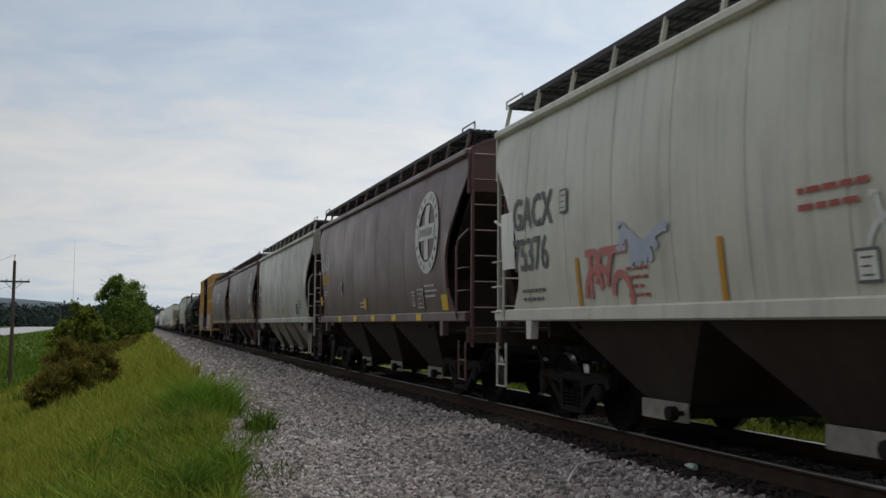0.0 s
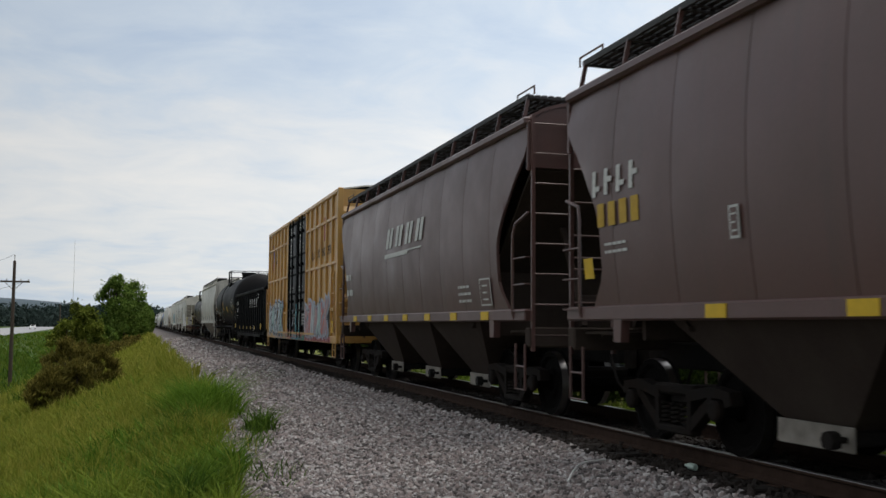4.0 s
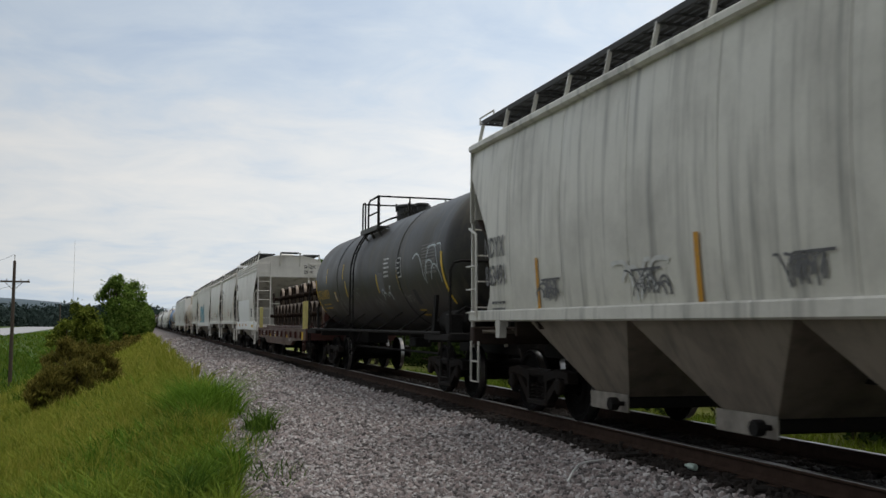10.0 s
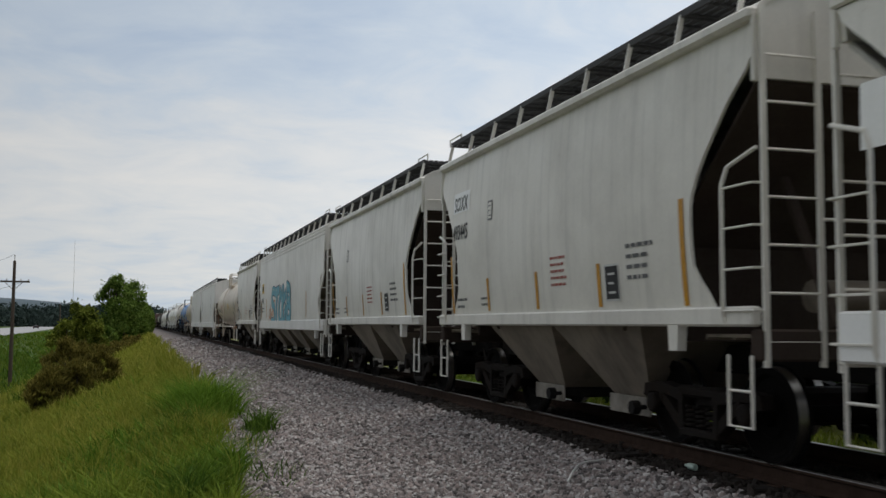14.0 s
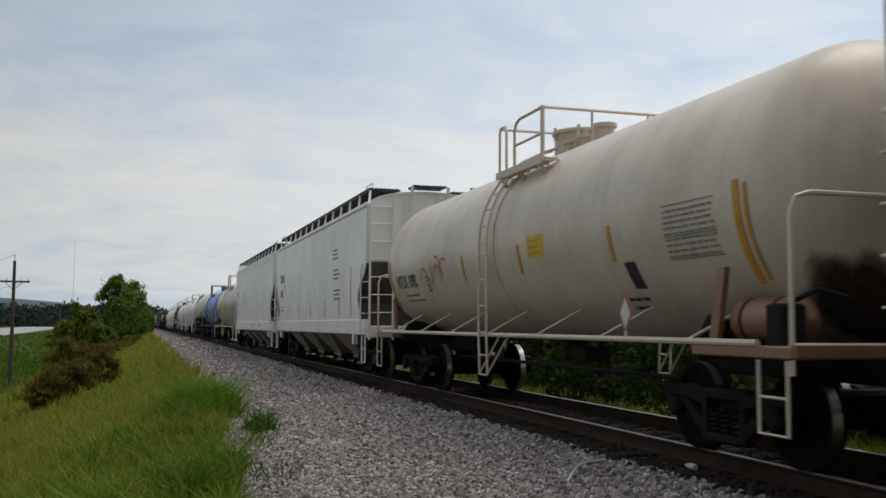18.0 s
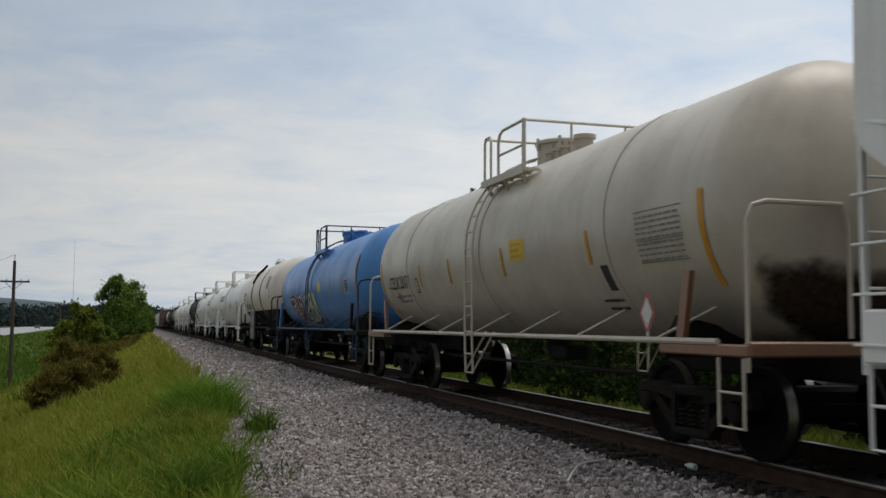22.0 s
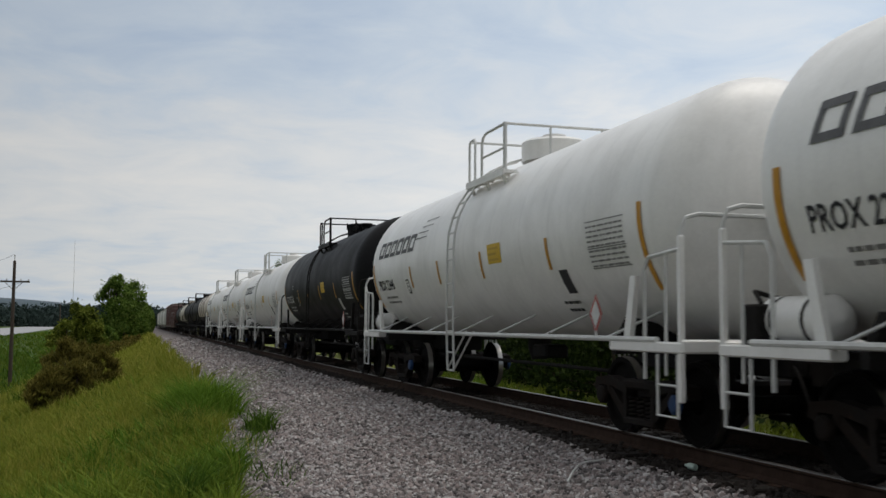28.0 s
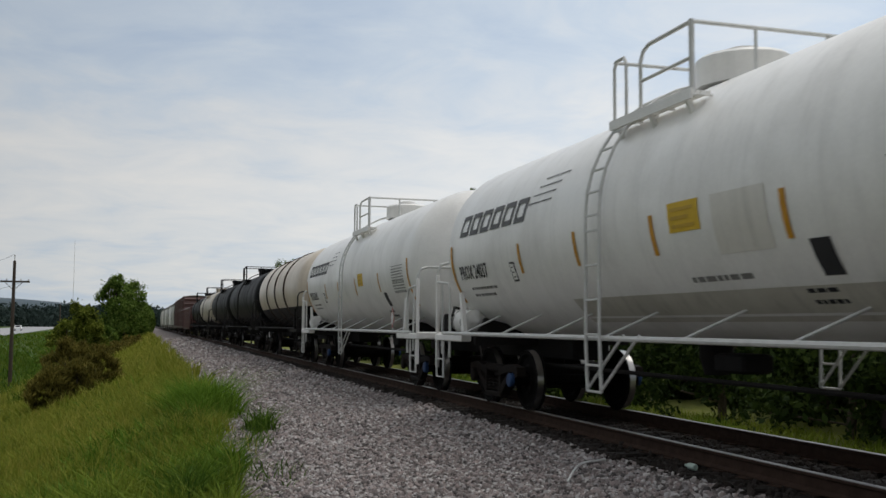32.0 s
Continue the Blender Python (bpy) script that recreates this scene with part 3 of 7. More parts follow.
def gear_meshes():
    g = {}
    s = Shape()
    for x in (-0.755, 0.755):
        o = 1 if x > 0 else -1
        prof = [(-0.02, 0.10), (0.06, 0.12), (0.065, 0.2), (0.03, 0.24), (0.025, 0.36), (0.05, 0.385), (0.07, 0.40), (0.07, WHEEL_R), (-0.04, WHEEL_R + 0.004), (-0.055, WHEEL_R + 0.028), (-0.07, WHEEL_R + 0.022), (-0.072, 0.38), (-0.03, 0.33), (-0.02, 0.10)]
        s.lathe([(a * o, r) for a, r in prof], (x, 0, 0), 'x', 28)
    s.lathe([(-1.1, 0.07), (-0.85, 0.08), (-0.6, 0.085), (0.6, 0.085), (0.85, 0.08), (1.1, 0.07)], (0, 0, 0), 'x', 12)
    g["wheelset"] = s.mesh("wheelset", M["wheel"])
    s = Shape()
    for x in (-0.755, 0.755):
        o = 1 if x > 0 else -1
        s.lathe([(0.066 * o, WHEEL_R + 0.001), (0.069 * o, WHEEL_R + 0.002), (-0.03 * o, WHEEL_R + 0.005), (-0.031 * o, WHEEL_R - 0.005), (0.06 * o, WHEEL_R - 0.01)], (x, 0, 0), 'x', 28, False)
    g["tread"] = s.mesh("tread", M["tread"])
    s = Shape()       # side frame: arched casting with a window for the springs
    for k in (-1, 1):
        s.prism([(k * 0.28, 0.62), (k * 0.75, 0.70), (k * 1.10, 0.66), (k * 1.13, 0.53), (k * 1.02, 0.50), (k * 0.98, 0.58), (k * 0.80, 0.58), (k * 0.74, 0.48), (k * 0.70, 0.58), (k * 0.28, 0.50)], 'x', -0.075, 0.075)
        s.prism([(k * 0.70, 0.58), (k * 0.74, 0.48), (k * 0.36, 0.20), (k * 0.26, 0.28)], 'x', -0.065, 0.065)
        s.prism([(k * 0.30, 0.50), (k * 0.38, 0.52), (k * 0.36, 0.22), (k * 0.28, 0.22)], 'x', -0.07, 0.07)
    s.box(-0.075, 0.075, -0.38, 0.38, 0.15, 0.24, 0.02)
    s.box(-0.07, 0.07, -0.42, 0.42, 0.56, 0.68, 0.03)
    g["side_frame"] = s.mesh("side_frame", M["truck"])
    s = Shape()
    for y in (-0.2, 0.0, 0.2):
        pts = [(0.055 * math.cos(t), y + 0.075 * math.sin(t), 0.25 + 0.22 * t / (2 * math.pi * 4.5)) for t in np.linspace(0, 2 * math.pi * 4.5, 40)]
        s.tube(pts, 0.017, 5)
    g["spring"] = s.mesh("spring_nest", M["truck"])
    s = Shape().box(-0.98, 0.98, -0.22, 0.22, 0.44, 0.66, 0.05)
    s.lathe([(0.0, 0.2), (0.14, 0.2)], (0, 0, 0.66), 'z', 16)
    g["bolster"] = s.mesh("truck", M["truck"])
    s = Shape().lathe([(0.0, 0.11), (0.05, 0.11), (0.07, 0.085), (0.075, 0.0)], (0, 0, 0), 'x', 14)
    g["cap"] = s.mesh("bearing_cap", M["truck"])
    g["cap_blue"] = s.mesh("bearing_cap", M["hub_blue"])
    s = Shape()       # brake beam and shoe
    s.box(-0.8, 0.8, -0.05, 0.05, 0.3, 0.38, 0.01)
    g["beam"] = s.mesh("brake_beam", M["truck"])
    s = Shape()       # coupler, pointing to +y from its shank
    s.box(-0.09, 0.09, -0.3, 0.18, 0.78, 0.95, 0.02)
    s.prism([(-0.16, 0.16), (0.10, 0.16), (0.17, 0.28), (0.10, 0.36), (0.02, 0.34), (0.03, 0.25), (-0.05, 0.24), (-0.10, 0.42), (-0.19, 0.44), (-0.21, 0.28)], 'z', 0.72, 1.0)
    g["coupler"] = s.mesh("coupler", M["truck"])
    s = Shape().tube([(0.25, 0, 0.92), (0.27, 0.15, 0.8), (0.26, 0.28, 0.55), (0.2, 0.38, 0.42), (0.1, 0.42, 0.40)], 0.022, 6)
    g["hose"] = s.mesh("air_hose", M["under"])
    return g


GEAR = gear_meshes()
WHEELSETS = [[], []]


def truck(car, y, blue=False):
    t = part("truck", GEAR["bolster"], None, car)
    t.location = (0, y, 0)
    for k, wy in enumerate((-WHEELBASE, WHEELBASE)):
        w = part("wheelset", GEAR["wheelset"], None, t)
        w.location = (0, wy, WHEEL_R)
        w.data = GEAR["wheelset_both"]
        WHEELSETS[k].append(w)
        b = part("brake_beam", GEAR["beam"], None, t)
        b.location = (0, wy * 0.45, 0)
        for x in (-1.06, 1.06):
            c = part("bearing_cap", GEAR["cap_blue" if blue and k == 0 else "cap"], None, t)
            c.location = (x, wy, WHEEL_R)
            c.scale = (1 if x > 0 else -1, 1, 1)
    for x in (-1.0, 1.0):
        f = part("side_frame", GEAR["side_frame"], None, t)
        f.location = (x, 0, 0)
        p = tagged(part("spring_nest", GEAR["spring"], None, t), kind="stuff")
        p.location = (x, 0, 0)
    return t


def joined(a, b, name):
    """Two meshes as one, each keeping its material."""
    bm = bmesh.new()
    bm.from_mesh(a)
    n = len(bm.faces)
    bm.from_mesh(b)
    bm.faces.ensure_lookup_table()
    for f in bm.faces[n:]:
        f.material_index = 1
    me = bpy.data.meshes.new(name)
    bm.to_mesh(me)
    bm.free()
    me.materials.append(a.materials[0])
    me.materials.append(b.materials[0])
    return me


GEAR["wheelset_both"] = joined(GEAR["wheelset"], GEAR["tread"], "wheelset")


def couplers(car, half, reach=0.3):
    """Draft gear at both ends; the knuckle faces lie half + reach from the middle."""
    for e in (-1, 1):
        c = part("coupler", GEAR["coupler"], None, car)
        c.matrix_basis = pose(0, e * (half + reach - 0.36), 0, 0, 0, 0 if e > 0 else 180)
        h = part("air_hose", GEAR["hose"], None, car)
        h.matrix_basis = pose(0, e * (half + reach - 0.4), 0, 0, 0, 0 if e > 0 else 180)


def ladder(car, xa, ya, xb, yb, z0, z1, mat, step=0.42, stile=0.06, name="ladder"):
    """Two uprights and round rungs between them."""
    root = part(name, Shape().box(xa - stile / 2, xa + stile / 2, ya - 0.02, ya + 0.02, z0, z1).box(xb - stile / 2, xb + stile / 2, yb - 0.02, yb + 0.02, z0, z1), mat, car)
    z = z0 + 0.22
    far = Shape()
    while z < z1 - 0.05:
        if xa < 0:
            part("rung", Shape().tube([(xa, ya, z), (xb, yb, z)], 0.013, 5), mat, root)
        else:
            far.tube([(xa, ya, z), (xb, yb, z)], 0.013, 5)
        z += step
    if far.v:
        tagged(part("rungs", far, mat, root), kind="stuff")
    return root


def stirrup(car, x, y, mat, w=0.36, z0=0.42, z1=1.05):
    s = Shape().tube([(x, y - w / 2, z1), (x, y - w / 2, z0), (x, y + w / 2, z0), (x, y + w / 2, z1)], 0.02, 6)
    s.tube([(x, y - w / 2, (z0 + z1) / 2), (x, y + w / 2, (z0 + z1) / 2)], 0.014, 6)
    return part("step_stirrup", s, mat, car)


def grating(x0, x1, y0, y1, z, slats=7):
    """Open walkway: long slats and cross bars."""
    s = Shape()
    w = (x1 - x0) / slats
    for i in range(slats):
        s.box(x0 + w * i, x0 + w * i + w * 0.68, y0, y1, z, z + 0.03)
    k = max(2, int((y1 - y0) / 0.35))
    for i in range(k + 1):
        y = y0 + (y1 - y0) * i / k
        s.box(x0, x1, y - 0.012, y + 0.012, z - 0.025, z - 0.001)
    return s


def brake_wheel(car, x, y, z, mat, axis_sign=1):
    s = Shape()
    ring = [(x + 0.26 * math.cos(t), y, z + 0.26 * math.sin(t)) for t in np.linspace(0, 2 * math.pi, 25)]
    s.tube(ring, 0.018, 6)
    for k in range(5):
        t = k * 2 * math.pi / 5
        s.tube([(x, y, z), (x + 0.25 * math.cos(t), y, z + 0.25 * math.sin(t))], 0.012, 5)
    s.lathe([(-0.05, 0.06), (0.05, 0.06)], (x, y, z), 'y', 10)
    s.box(x - 0.1, x + 0.1, y - 0.2 * axis_sign, y - 0.06 * axis_sign, z - 0.2, z + 0.12)
    return part("brake_wheel", s, mat, car)


def side_grabs(car, sx, e, H, z0, mat):
    """Short side ladder of a hopper: one bent stile, its rungs fixed to the corner post."""
    y0, y1 = e * (H + 0.01), e * (H - 0.47)
    root = part("side_ladder", Shape().tube([(sx * 1.53, y1, z0 + 0.02), (sx * 1.565, y1, z0 + 0.1), (sx * 1.565, y1, 2.58), (sx * 1.55, e * (H - 0.40), 2.74), (sx * 1.52, y0, 2.86)], 0.021, 6), mat, car)
    for k in range(5):
        z = z0 + 0.14 + 0.37 * k
        if z < 2.6:
            part("rung", Shape().tube([(sx * 1.565, y1, z), (sx * 1.565, y0, z), (sx * 1.46, y0, z)], 0.012, 5), mat, root)
    return root


# ---- covered hopper ----
def hopper(label, group, front, back, body, under=None, bays=3, panels=0, fascia=False, bulge=0.13, eave=4.10, straight=False, rnd=None, trim=None, sill_mat=None, rail_slant=0.0, blue=False, sill=(1.10, 1.37), far=False, end_z=3.5, bite=1.0):
    """Covered hopper car: rounded sides with cut-away ends, trough roof with walkways, sloped bays below."""
    L = back - front
    H = L / 2
    under = under or M["under_tan"]
    trim = trim or body
    # recessed end sheets of round-sided cars take the brown darkened for shade
    end_mat = under if straight or fascia else M["under_shaded"]
    car = thing("covered_hopper_car", label, "railcar", group)
    sill_top = sill[1]

    def xs(z):
        k = max(0.0, min(1.0, (z - sill_top) / (eave - sill_top)))
        return 1.46 + bulge * math.sin(math.pi * min(1.0, k * 0.92 + 0.06)) ** 0.8 if not straight else 1.53 + 0.02 * math.sin(math.pi * k)

    def cut(z):
        if straight:
            return 0.03 + 0.95 * smooth(2.75, 1.95, z) - 0.3 * smooth(1.85, 1.4, z)
        return 0.03 + 0.16 * smooth(eave - 0.3, 3.3, z) + 0.88 * bite * smooth(3.85, 2.35, z) - 0.36 * smooth(1.95, 1.4, z)

    side = Side((lambda z: xs(z) + 0.017) if panels > 3 else xs)
    rows = 18
    zs = [sill_top - 0.02 + (eave - sill_top + 0.02) * i / rows for i in range(rows + 1)]
    n = max(1, panels)
    for sx in (-1, 1):
        holder = None
        count = n if sx < 0 else 1
        for k in range(count):
            cols = 3 if count > 3 else (5 if count > 1 else 7)
            g = []
            for z in zs:
                a, b = -H + cut(z), H - cut(z)
                row = []
                for c in range(cols):
                    t = (k + (c / (cols - 1))) / count
                    y = -H + 0.1 + (L - 0.2) * t
                    y = max(a, min(b, y))
                    gap = 0.006 if count > 1 else 0
                    if c == 0 and k > 0:
                        y += gap
                    if c == cols - 1 and k < count - 1:
                        y -= gap
                    if k == 0 and c == 0:
                        y = a
                    if k == count - 1 and c == cols - 1:
                        y = b
                    pil = 0.014 * math.sin(math.pi * c / (cols - 1)) if count > 3 else 0.0
                    row.append((sx * (xs(z) + pil), y, z))
                g.append(row)
            ob = part("side_sheet" if holder is None else "side_panel", Shape().shell(g, (-sx * 0.035, 0, 0)), body, car if holder is None else holder, fix=True, angle=24)
            holder = holder or ob
        if count > 1:       # seam backing strips, just inside the skin
            for k in range(1, count):
                y = -H + 0.1 + (L - 0.2) * k / count
                g = [[(sx * (xs(z) - 0.012), y - 0.03, z), (sx * (xs(z) - 0.012), y + 0.03, z)] for z in zs]
                part("seam", Shape().shell(g, (-sx * 0.02, 0, 0)), M["under"], holder, fix=True)
        # side sill and eave plate
        part("side_sill", Shape().box(sx * 1.44, sx * 1.55, -H + 0.05, H - 0.05, sill[0], sill_top, 0.02), sill_mat or body, car)
        if fascia:
            e = part("eave_plate", Shape().box(sx * 1.47, sx * 1.535, -H, H, eave - 0.34, eave - 0.2, 0.02), body, car)
            for z in (eave - 0.19, eave - 0.08):
                part("rib", Shape().box(sx * 1.46, sx * 1.545, -H, H, z, z + 0.09, 0.02), body, e)
            part("top_chord", Shape().box(sx * 1.40, sx * 1.52, -H, H, eave + 0.02, eave + 0.1, 0.02), body, e)
        else:
            part("eave_plate", Shape().box(sx * 1.42, sx * 1.56, -H + 0.02, H - 0.02, eave - 0.01, eave + 0.115, 0.03), body, car)
    # roof
    arc = [(1.48 * math.cos(t), eave + 0.06 + 0.36 * math.sin(t)) for t in np.linspace(math.pi, 0, 13)]
    part("roof", Shape().shell([[(x, y, z) for x, z in arc] for y in (-H + 0.03, H - 0.03)], (0, 0, -0.05)), body, car, fix=True)
    part("hatch_trough", Shape().box(-0.32, 0.32, -H + 0.9, H - 0.9, eave + 0.38, eave + 0.52, 0.04), trim, car)
    wz = eave + 0.45
    for sx in (-1, 1):
        x0, x1 = sorted((sx * 1.40, sx * 0.66))
        b = part("running_board", grating(x0, x1, -H + 0.25, H - 0.25, wz), M["grate"], car, "dark open steel walkway grating")
        k = max(3, int(L / 1.15))
        if sx > 0 or far:
            k = 2
        for i in range(k + 1):
            y = -H + 0.3 + (L - 0.6) * i / k
            part("post", Shape().beam((sx * 1.47, y + rail_slant, eave + 0.08), (sx * 1.39, y, wz), 0.05, 0.03, (0, 1, 0)), trim, b)
            part("bracket", Shape().beam((sx * 1.39, y, wz - 0.02), (sx * 0.66, y, wz - 0.02), 0.04, 0.03), M["grate"], b)
        part("edge_angle", Shape().box(sx * 1.39, sx * 1.415, -H + 0.25, H - 0.25, wz - 0.03, wz + 0.04), M["grate"], b)
    for e in (-1, 1):
        # cross walk over the roof end with its handrail
        y0 = e * (H - 0.06)
        cw = part("cross_walk", grating(-0.42, 0.42, min(e * (H + 0.12), e * (H - 0.42)), max(e * (H + 0.12), e * (H - 0.42)), eave + 0.52, 8), M["grate"], car)
        tagged(cw, kind="stuff")
        part("handrail", Shape().tube([(-1.38, e * (H - 0.1), wz), (-1.38, e * (H - 0.1), wz + 0.12), (-1.38, e * (H - 0.75), wz + 0.12), (-1.38, e * (H - 0.75), wz)], 0.014, 5), trim, cw)
        for x in (-0.45, 0.45):
            part("strut", Shape().beam((x, e * (H - 0.05), eave - 0.1), (x, e * (H + 0.08), eave + 0.52), 0.07, 0.04), trim, cw)
        # end wall above the slope sheet
        poly = [(x, z) for x, z in arc] + [(1.46, end_z), (-1.46, end_z)]
        part("end_wall", Shape().prism(poly, 'y', e * (H - 0.12), e * (H - 0.05)), body, car, fix=True)
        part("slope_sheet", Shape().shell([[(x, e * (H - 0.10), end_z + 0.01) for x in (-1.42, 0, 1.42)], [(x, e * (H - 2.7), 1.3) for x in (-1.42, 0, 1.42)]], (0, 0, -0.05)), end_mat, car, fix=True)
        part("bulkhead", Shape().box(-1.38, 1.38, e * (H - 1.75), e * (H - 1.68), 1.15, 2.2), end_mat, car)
        # braces coloured dark too, for the shade inside the end recess
        for x in (-0.62, 0.62):
            part("slope_brace", Shape().beam((x, e * (H - 0.12), 1.3), (x, e * (H - 0.85), 2.75), 0.09, 0.06), M["under_shaded"], car)
        # corner posts, ladders, sill, rail
        for sx in ((-1,) if far else (-1, 1)):
            part("corner_post", Shape().box(sx * 1.46, sx * 1.52, e * (H - 0.01), e * (H - 0.06), end_z - 0.05, eave + 0.05, 0.01), trim, car)
            ladder(car, sx * 1.45, e * (H + 0.02), sx * 0.88, e * (H + 0.02), 0.95, eave + 0.1, trim, 0.42, 0.05)
            side_grabs(car, sx, e, H, sill[0], trim)
            stirrup(car, sx * 1.52, e * (H - 0.28), trim)
            part("jacking_pad", Shape().prism([(e * (H - 1.30), sill[0] + 0.02), (e * (H - 1.50), sill[0] + 0.02), (e * (H - 1.48), sill[0] - 0.24), (e * (H - 1.32), sill[0] - 0.24)], 'x', sx * 1.44, sx * 1.545), trim, car, fix=True)
        # sill of round-sided cars: one dark colour for both shade and grime
        part("end_sill", Shape().box(-1.5, 1.5, e * (H - 0.16), e * (H + 0.03), 1.0, 1.28, 0.02), trim if straight or fascia else M["under_shaded"], car)
        part("grab_rail", Shape().tube([(-0.86, e * (H + 0.02), 2.25), (0.86, e * (H + 0.02), 2.25)], 0.016, 6), trim, car)
        part("end_platform", grating(-1.35, 1.35, min(e * (H - 0.15), e * (H - 1.1)), max(e * (H - 0.15), e * (H - 1.1)), 1.2, 6), under, car)
    brake_wheel(car, 0.45, -(H + 0.1), 2.3, trim, -1)
    part("air_reservoir", Shape().lathe([(-0.55, 0.0), (-0.5, 0.16), (0.5, 0.16), (0.55, 0.0)], (0.1, -H + 0.75, 1.6), 'x', 12), under, car)
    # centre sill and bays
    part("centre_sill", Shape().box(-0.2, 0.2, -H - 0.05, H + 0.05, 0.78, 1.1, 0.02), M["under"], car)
    span = L - 4.6
    w = span / bays
    for k in range(bays):
        y = -span / 2 + w * (k + 0.5)
        top, bot = w * (0.42 if straight else 0.5), min(0.42, w * 0.18)
        v = [(sx * 1.43, y + sy * top, sill[0] + 0.04) for sx, sy in ((-1, -1), (1, -1), (1, 1), (-1, 1))]
        v += [(sx * 0.85, y + sy * bot, 0.42) for sx, sy in ((-1, -1), (1, -1), (1, 1), (-1, 1))]
        b = part("hopper_bay", Shape().add(v, [(0, 1, 2, 3), (7, 6, 5, 4), (0, 4, 5, 1), (1, 5, 6, 2), (2, 6, 7, 3), (3, 7, 4, 0)]), under, car, "dusty sloping discharge bay", fix=True)
        part("outlet_gate", Shape().box(-0.9, 0.9, y - bot - 0.06, y + bot + 0.06, 0.30, 0.44, 0.02), M["under"], b)
        part("gate_plate", Shape().box(-0.925, -0.90, y - bot - 0.10, y + bot + 0.10, 0.25, 0.47, 0.008), M["gate"], b, "dusty pale outlet plate")
        part("gate_shaft", Shape().tube([(-1.05, y - bot, 0.36), (1.05, y - bot, 0.36)], 0.03, 6), M["under"], b)
        for q in (-1.07, 1.07):
            part("capstan", Shape().lathe([(-0.05, 0.08), (0.05, 0.08)], (q, y - bot, 0.36), 'x', 8), M["under"], b)
    for sgn in (-1, 1):
        truck(car, sgn * (H - 1.75), blue)
    couplers(car, H)
    return car, side, H


# ---- tank car ----
def tank(label, group, front, back, body, R=1.385, zc=2.60, rail=None, top="open", rail_h=0.62, lower=None, bands=0, frame=None, jacket=0.74, rnd=None, ladder_side=True, loops="across", brake_y=None, bumps=(), saddle=None, blue=False, top_mat=None, posts=False, lower_deg=4, fit=0.0):
    """Tank car: round shell with dished heads on a stub-sill frame, top platform with rails, side ladder, pipe rails."""
    L = back - front
    H = L / 2
    rail = rail or M["pipe_white"]
    frame = frame or M["under"]
    top_mat = top_mat or body
    car = thing("tank_car", label, "railcar", group)
    dish = jacket
    prof = [(-H + dish * (1 - math.cos(t)), R * math.sin(t) ** 0.92 if t > 0 else 0.02) for t in np.linspace(0, math.pi / 2, 12)]
    ys = [p for p in prof]
    k = 48 if bumps else 6
    for i in range(1, k):
        y = -H + dish + (L - 2 * dish) * i / k
        swell = sum(0.065 * math.sin(math.pi * min(1.0, max(0.0, (y - a) / (b - a)))) for a, b in bumps)
        ys.append((y, R + swell))
    ys += [(-a, r) for a, r in reversed(prof)]
    part("tank_shell", Shape().lathe(ys, (0, 0, zc), 'y', 56), body, car, angle=40, fix=True)

    def xs(z):
        d = R * R - (z - zc) ** 2
        return math.sqrt(max(0.02, d))

    side = Side(xs)
    for i in range(bands):
        y = -H + dish + (L - 2 * dish) * (i + 0.5) / bands
        part("shell_band", Shape().lathe([(y - 0.05, R + 0.004), (y - 0.04, R + 0.014), (y + 0.04, R + 0.014), (y + 0.05, R + 0.004)], (0, 0, zc), 'y', 56, False), body, car)
    if lower is not None:
        g, drop = [], R * math.sin(math.radians(lower_deg))
        for i in range(23):
            row = []
            for y, r in ys:
                a0 = math.asin(min(1.0, drop / max(r, 0.01)))
                t = math.pi + a0 + (math.pi - 2 * a0) * i / 22
                row.append(((r + 0.012) * math.cos(t), y - 0.01 if y < 0 else y + 0.01, zc + (r + 0.012) * math.sin(t)))
            g.append(row)
        part("lower_jacket", Shape().sheet(g), lower, car, "dark lower half of the shell")
    tz = zc + R
    # top fittings
    if top == "none":
        part("manway", Shape().lathe([(0, 0.0), (0, 0.3), (0.1, 0.3), (0.12, 0.0)], (0, 0.1, tz - 0.04), 'z', 16), top_mat, car)
    elif top == "cap":
        d = part("protective_housing", Shape().lathe([(0, 0.0), (0, 0.55), (0.32, 0.55), (0.36, 0.5), (0.38, 0.0)], (0, fit - 0.55, tz - 0.04), 'z', 20), top_mat, car)
        part("lid", Shape().lathe([(0, 0.0), (0, 0.2), (0.08, 0.2), (0.1, 0.0)], (0, fit - 0.55, tz + 0.34), 'z', 14), top_mat, d)
    else:
        d = part("manway", Shape().lathe([(0, 0.0), (0, 0.42), (0.32, 0.42), (0.33, 0.46), (0.38, 0.46), (0.41, 0.4), (0.43, 0.0)], (0, fit - 0.1, tz - 0.05), 'z', 20), top_mat, car)
        part("valve", Shape().lathe([(0, 0.0), (0, 0.14), (0.26, 0.14), (0.28, 0.18), (0.34, 0.18), (0.35, 0.0)], (0, fit - 0.95, tz - 0.03), 'z', 12), top_mat, d)
        for q in range(6):
            a = q * math.pi / 3
            part("eye_bolt", Shape().box(0.44 * math.cos(a) - 0.02, 0.44 * math.cos(a) + 0.02, fit - 0.1 + 0.44 * math.sin(a) - 0.02, fit - 0.1 + 0.44 * math.sin(a) + 0.02, tz + 0.18, tz + 0.38), top_mat, d)
    # walkways on both shoulders of the shell, railed round; the ladder comes up between the two side loops
    pw, pz, rt = 1.22, zc + 0.745 * R, tz + rail_h - 0.24
    xi = math.sqrt(R * R - (pz - zc) ** 2) + 0.015
    a0, a1, b0, b1 = (fit + v for v in (0.30, 0.0, -0.35, -1.45))
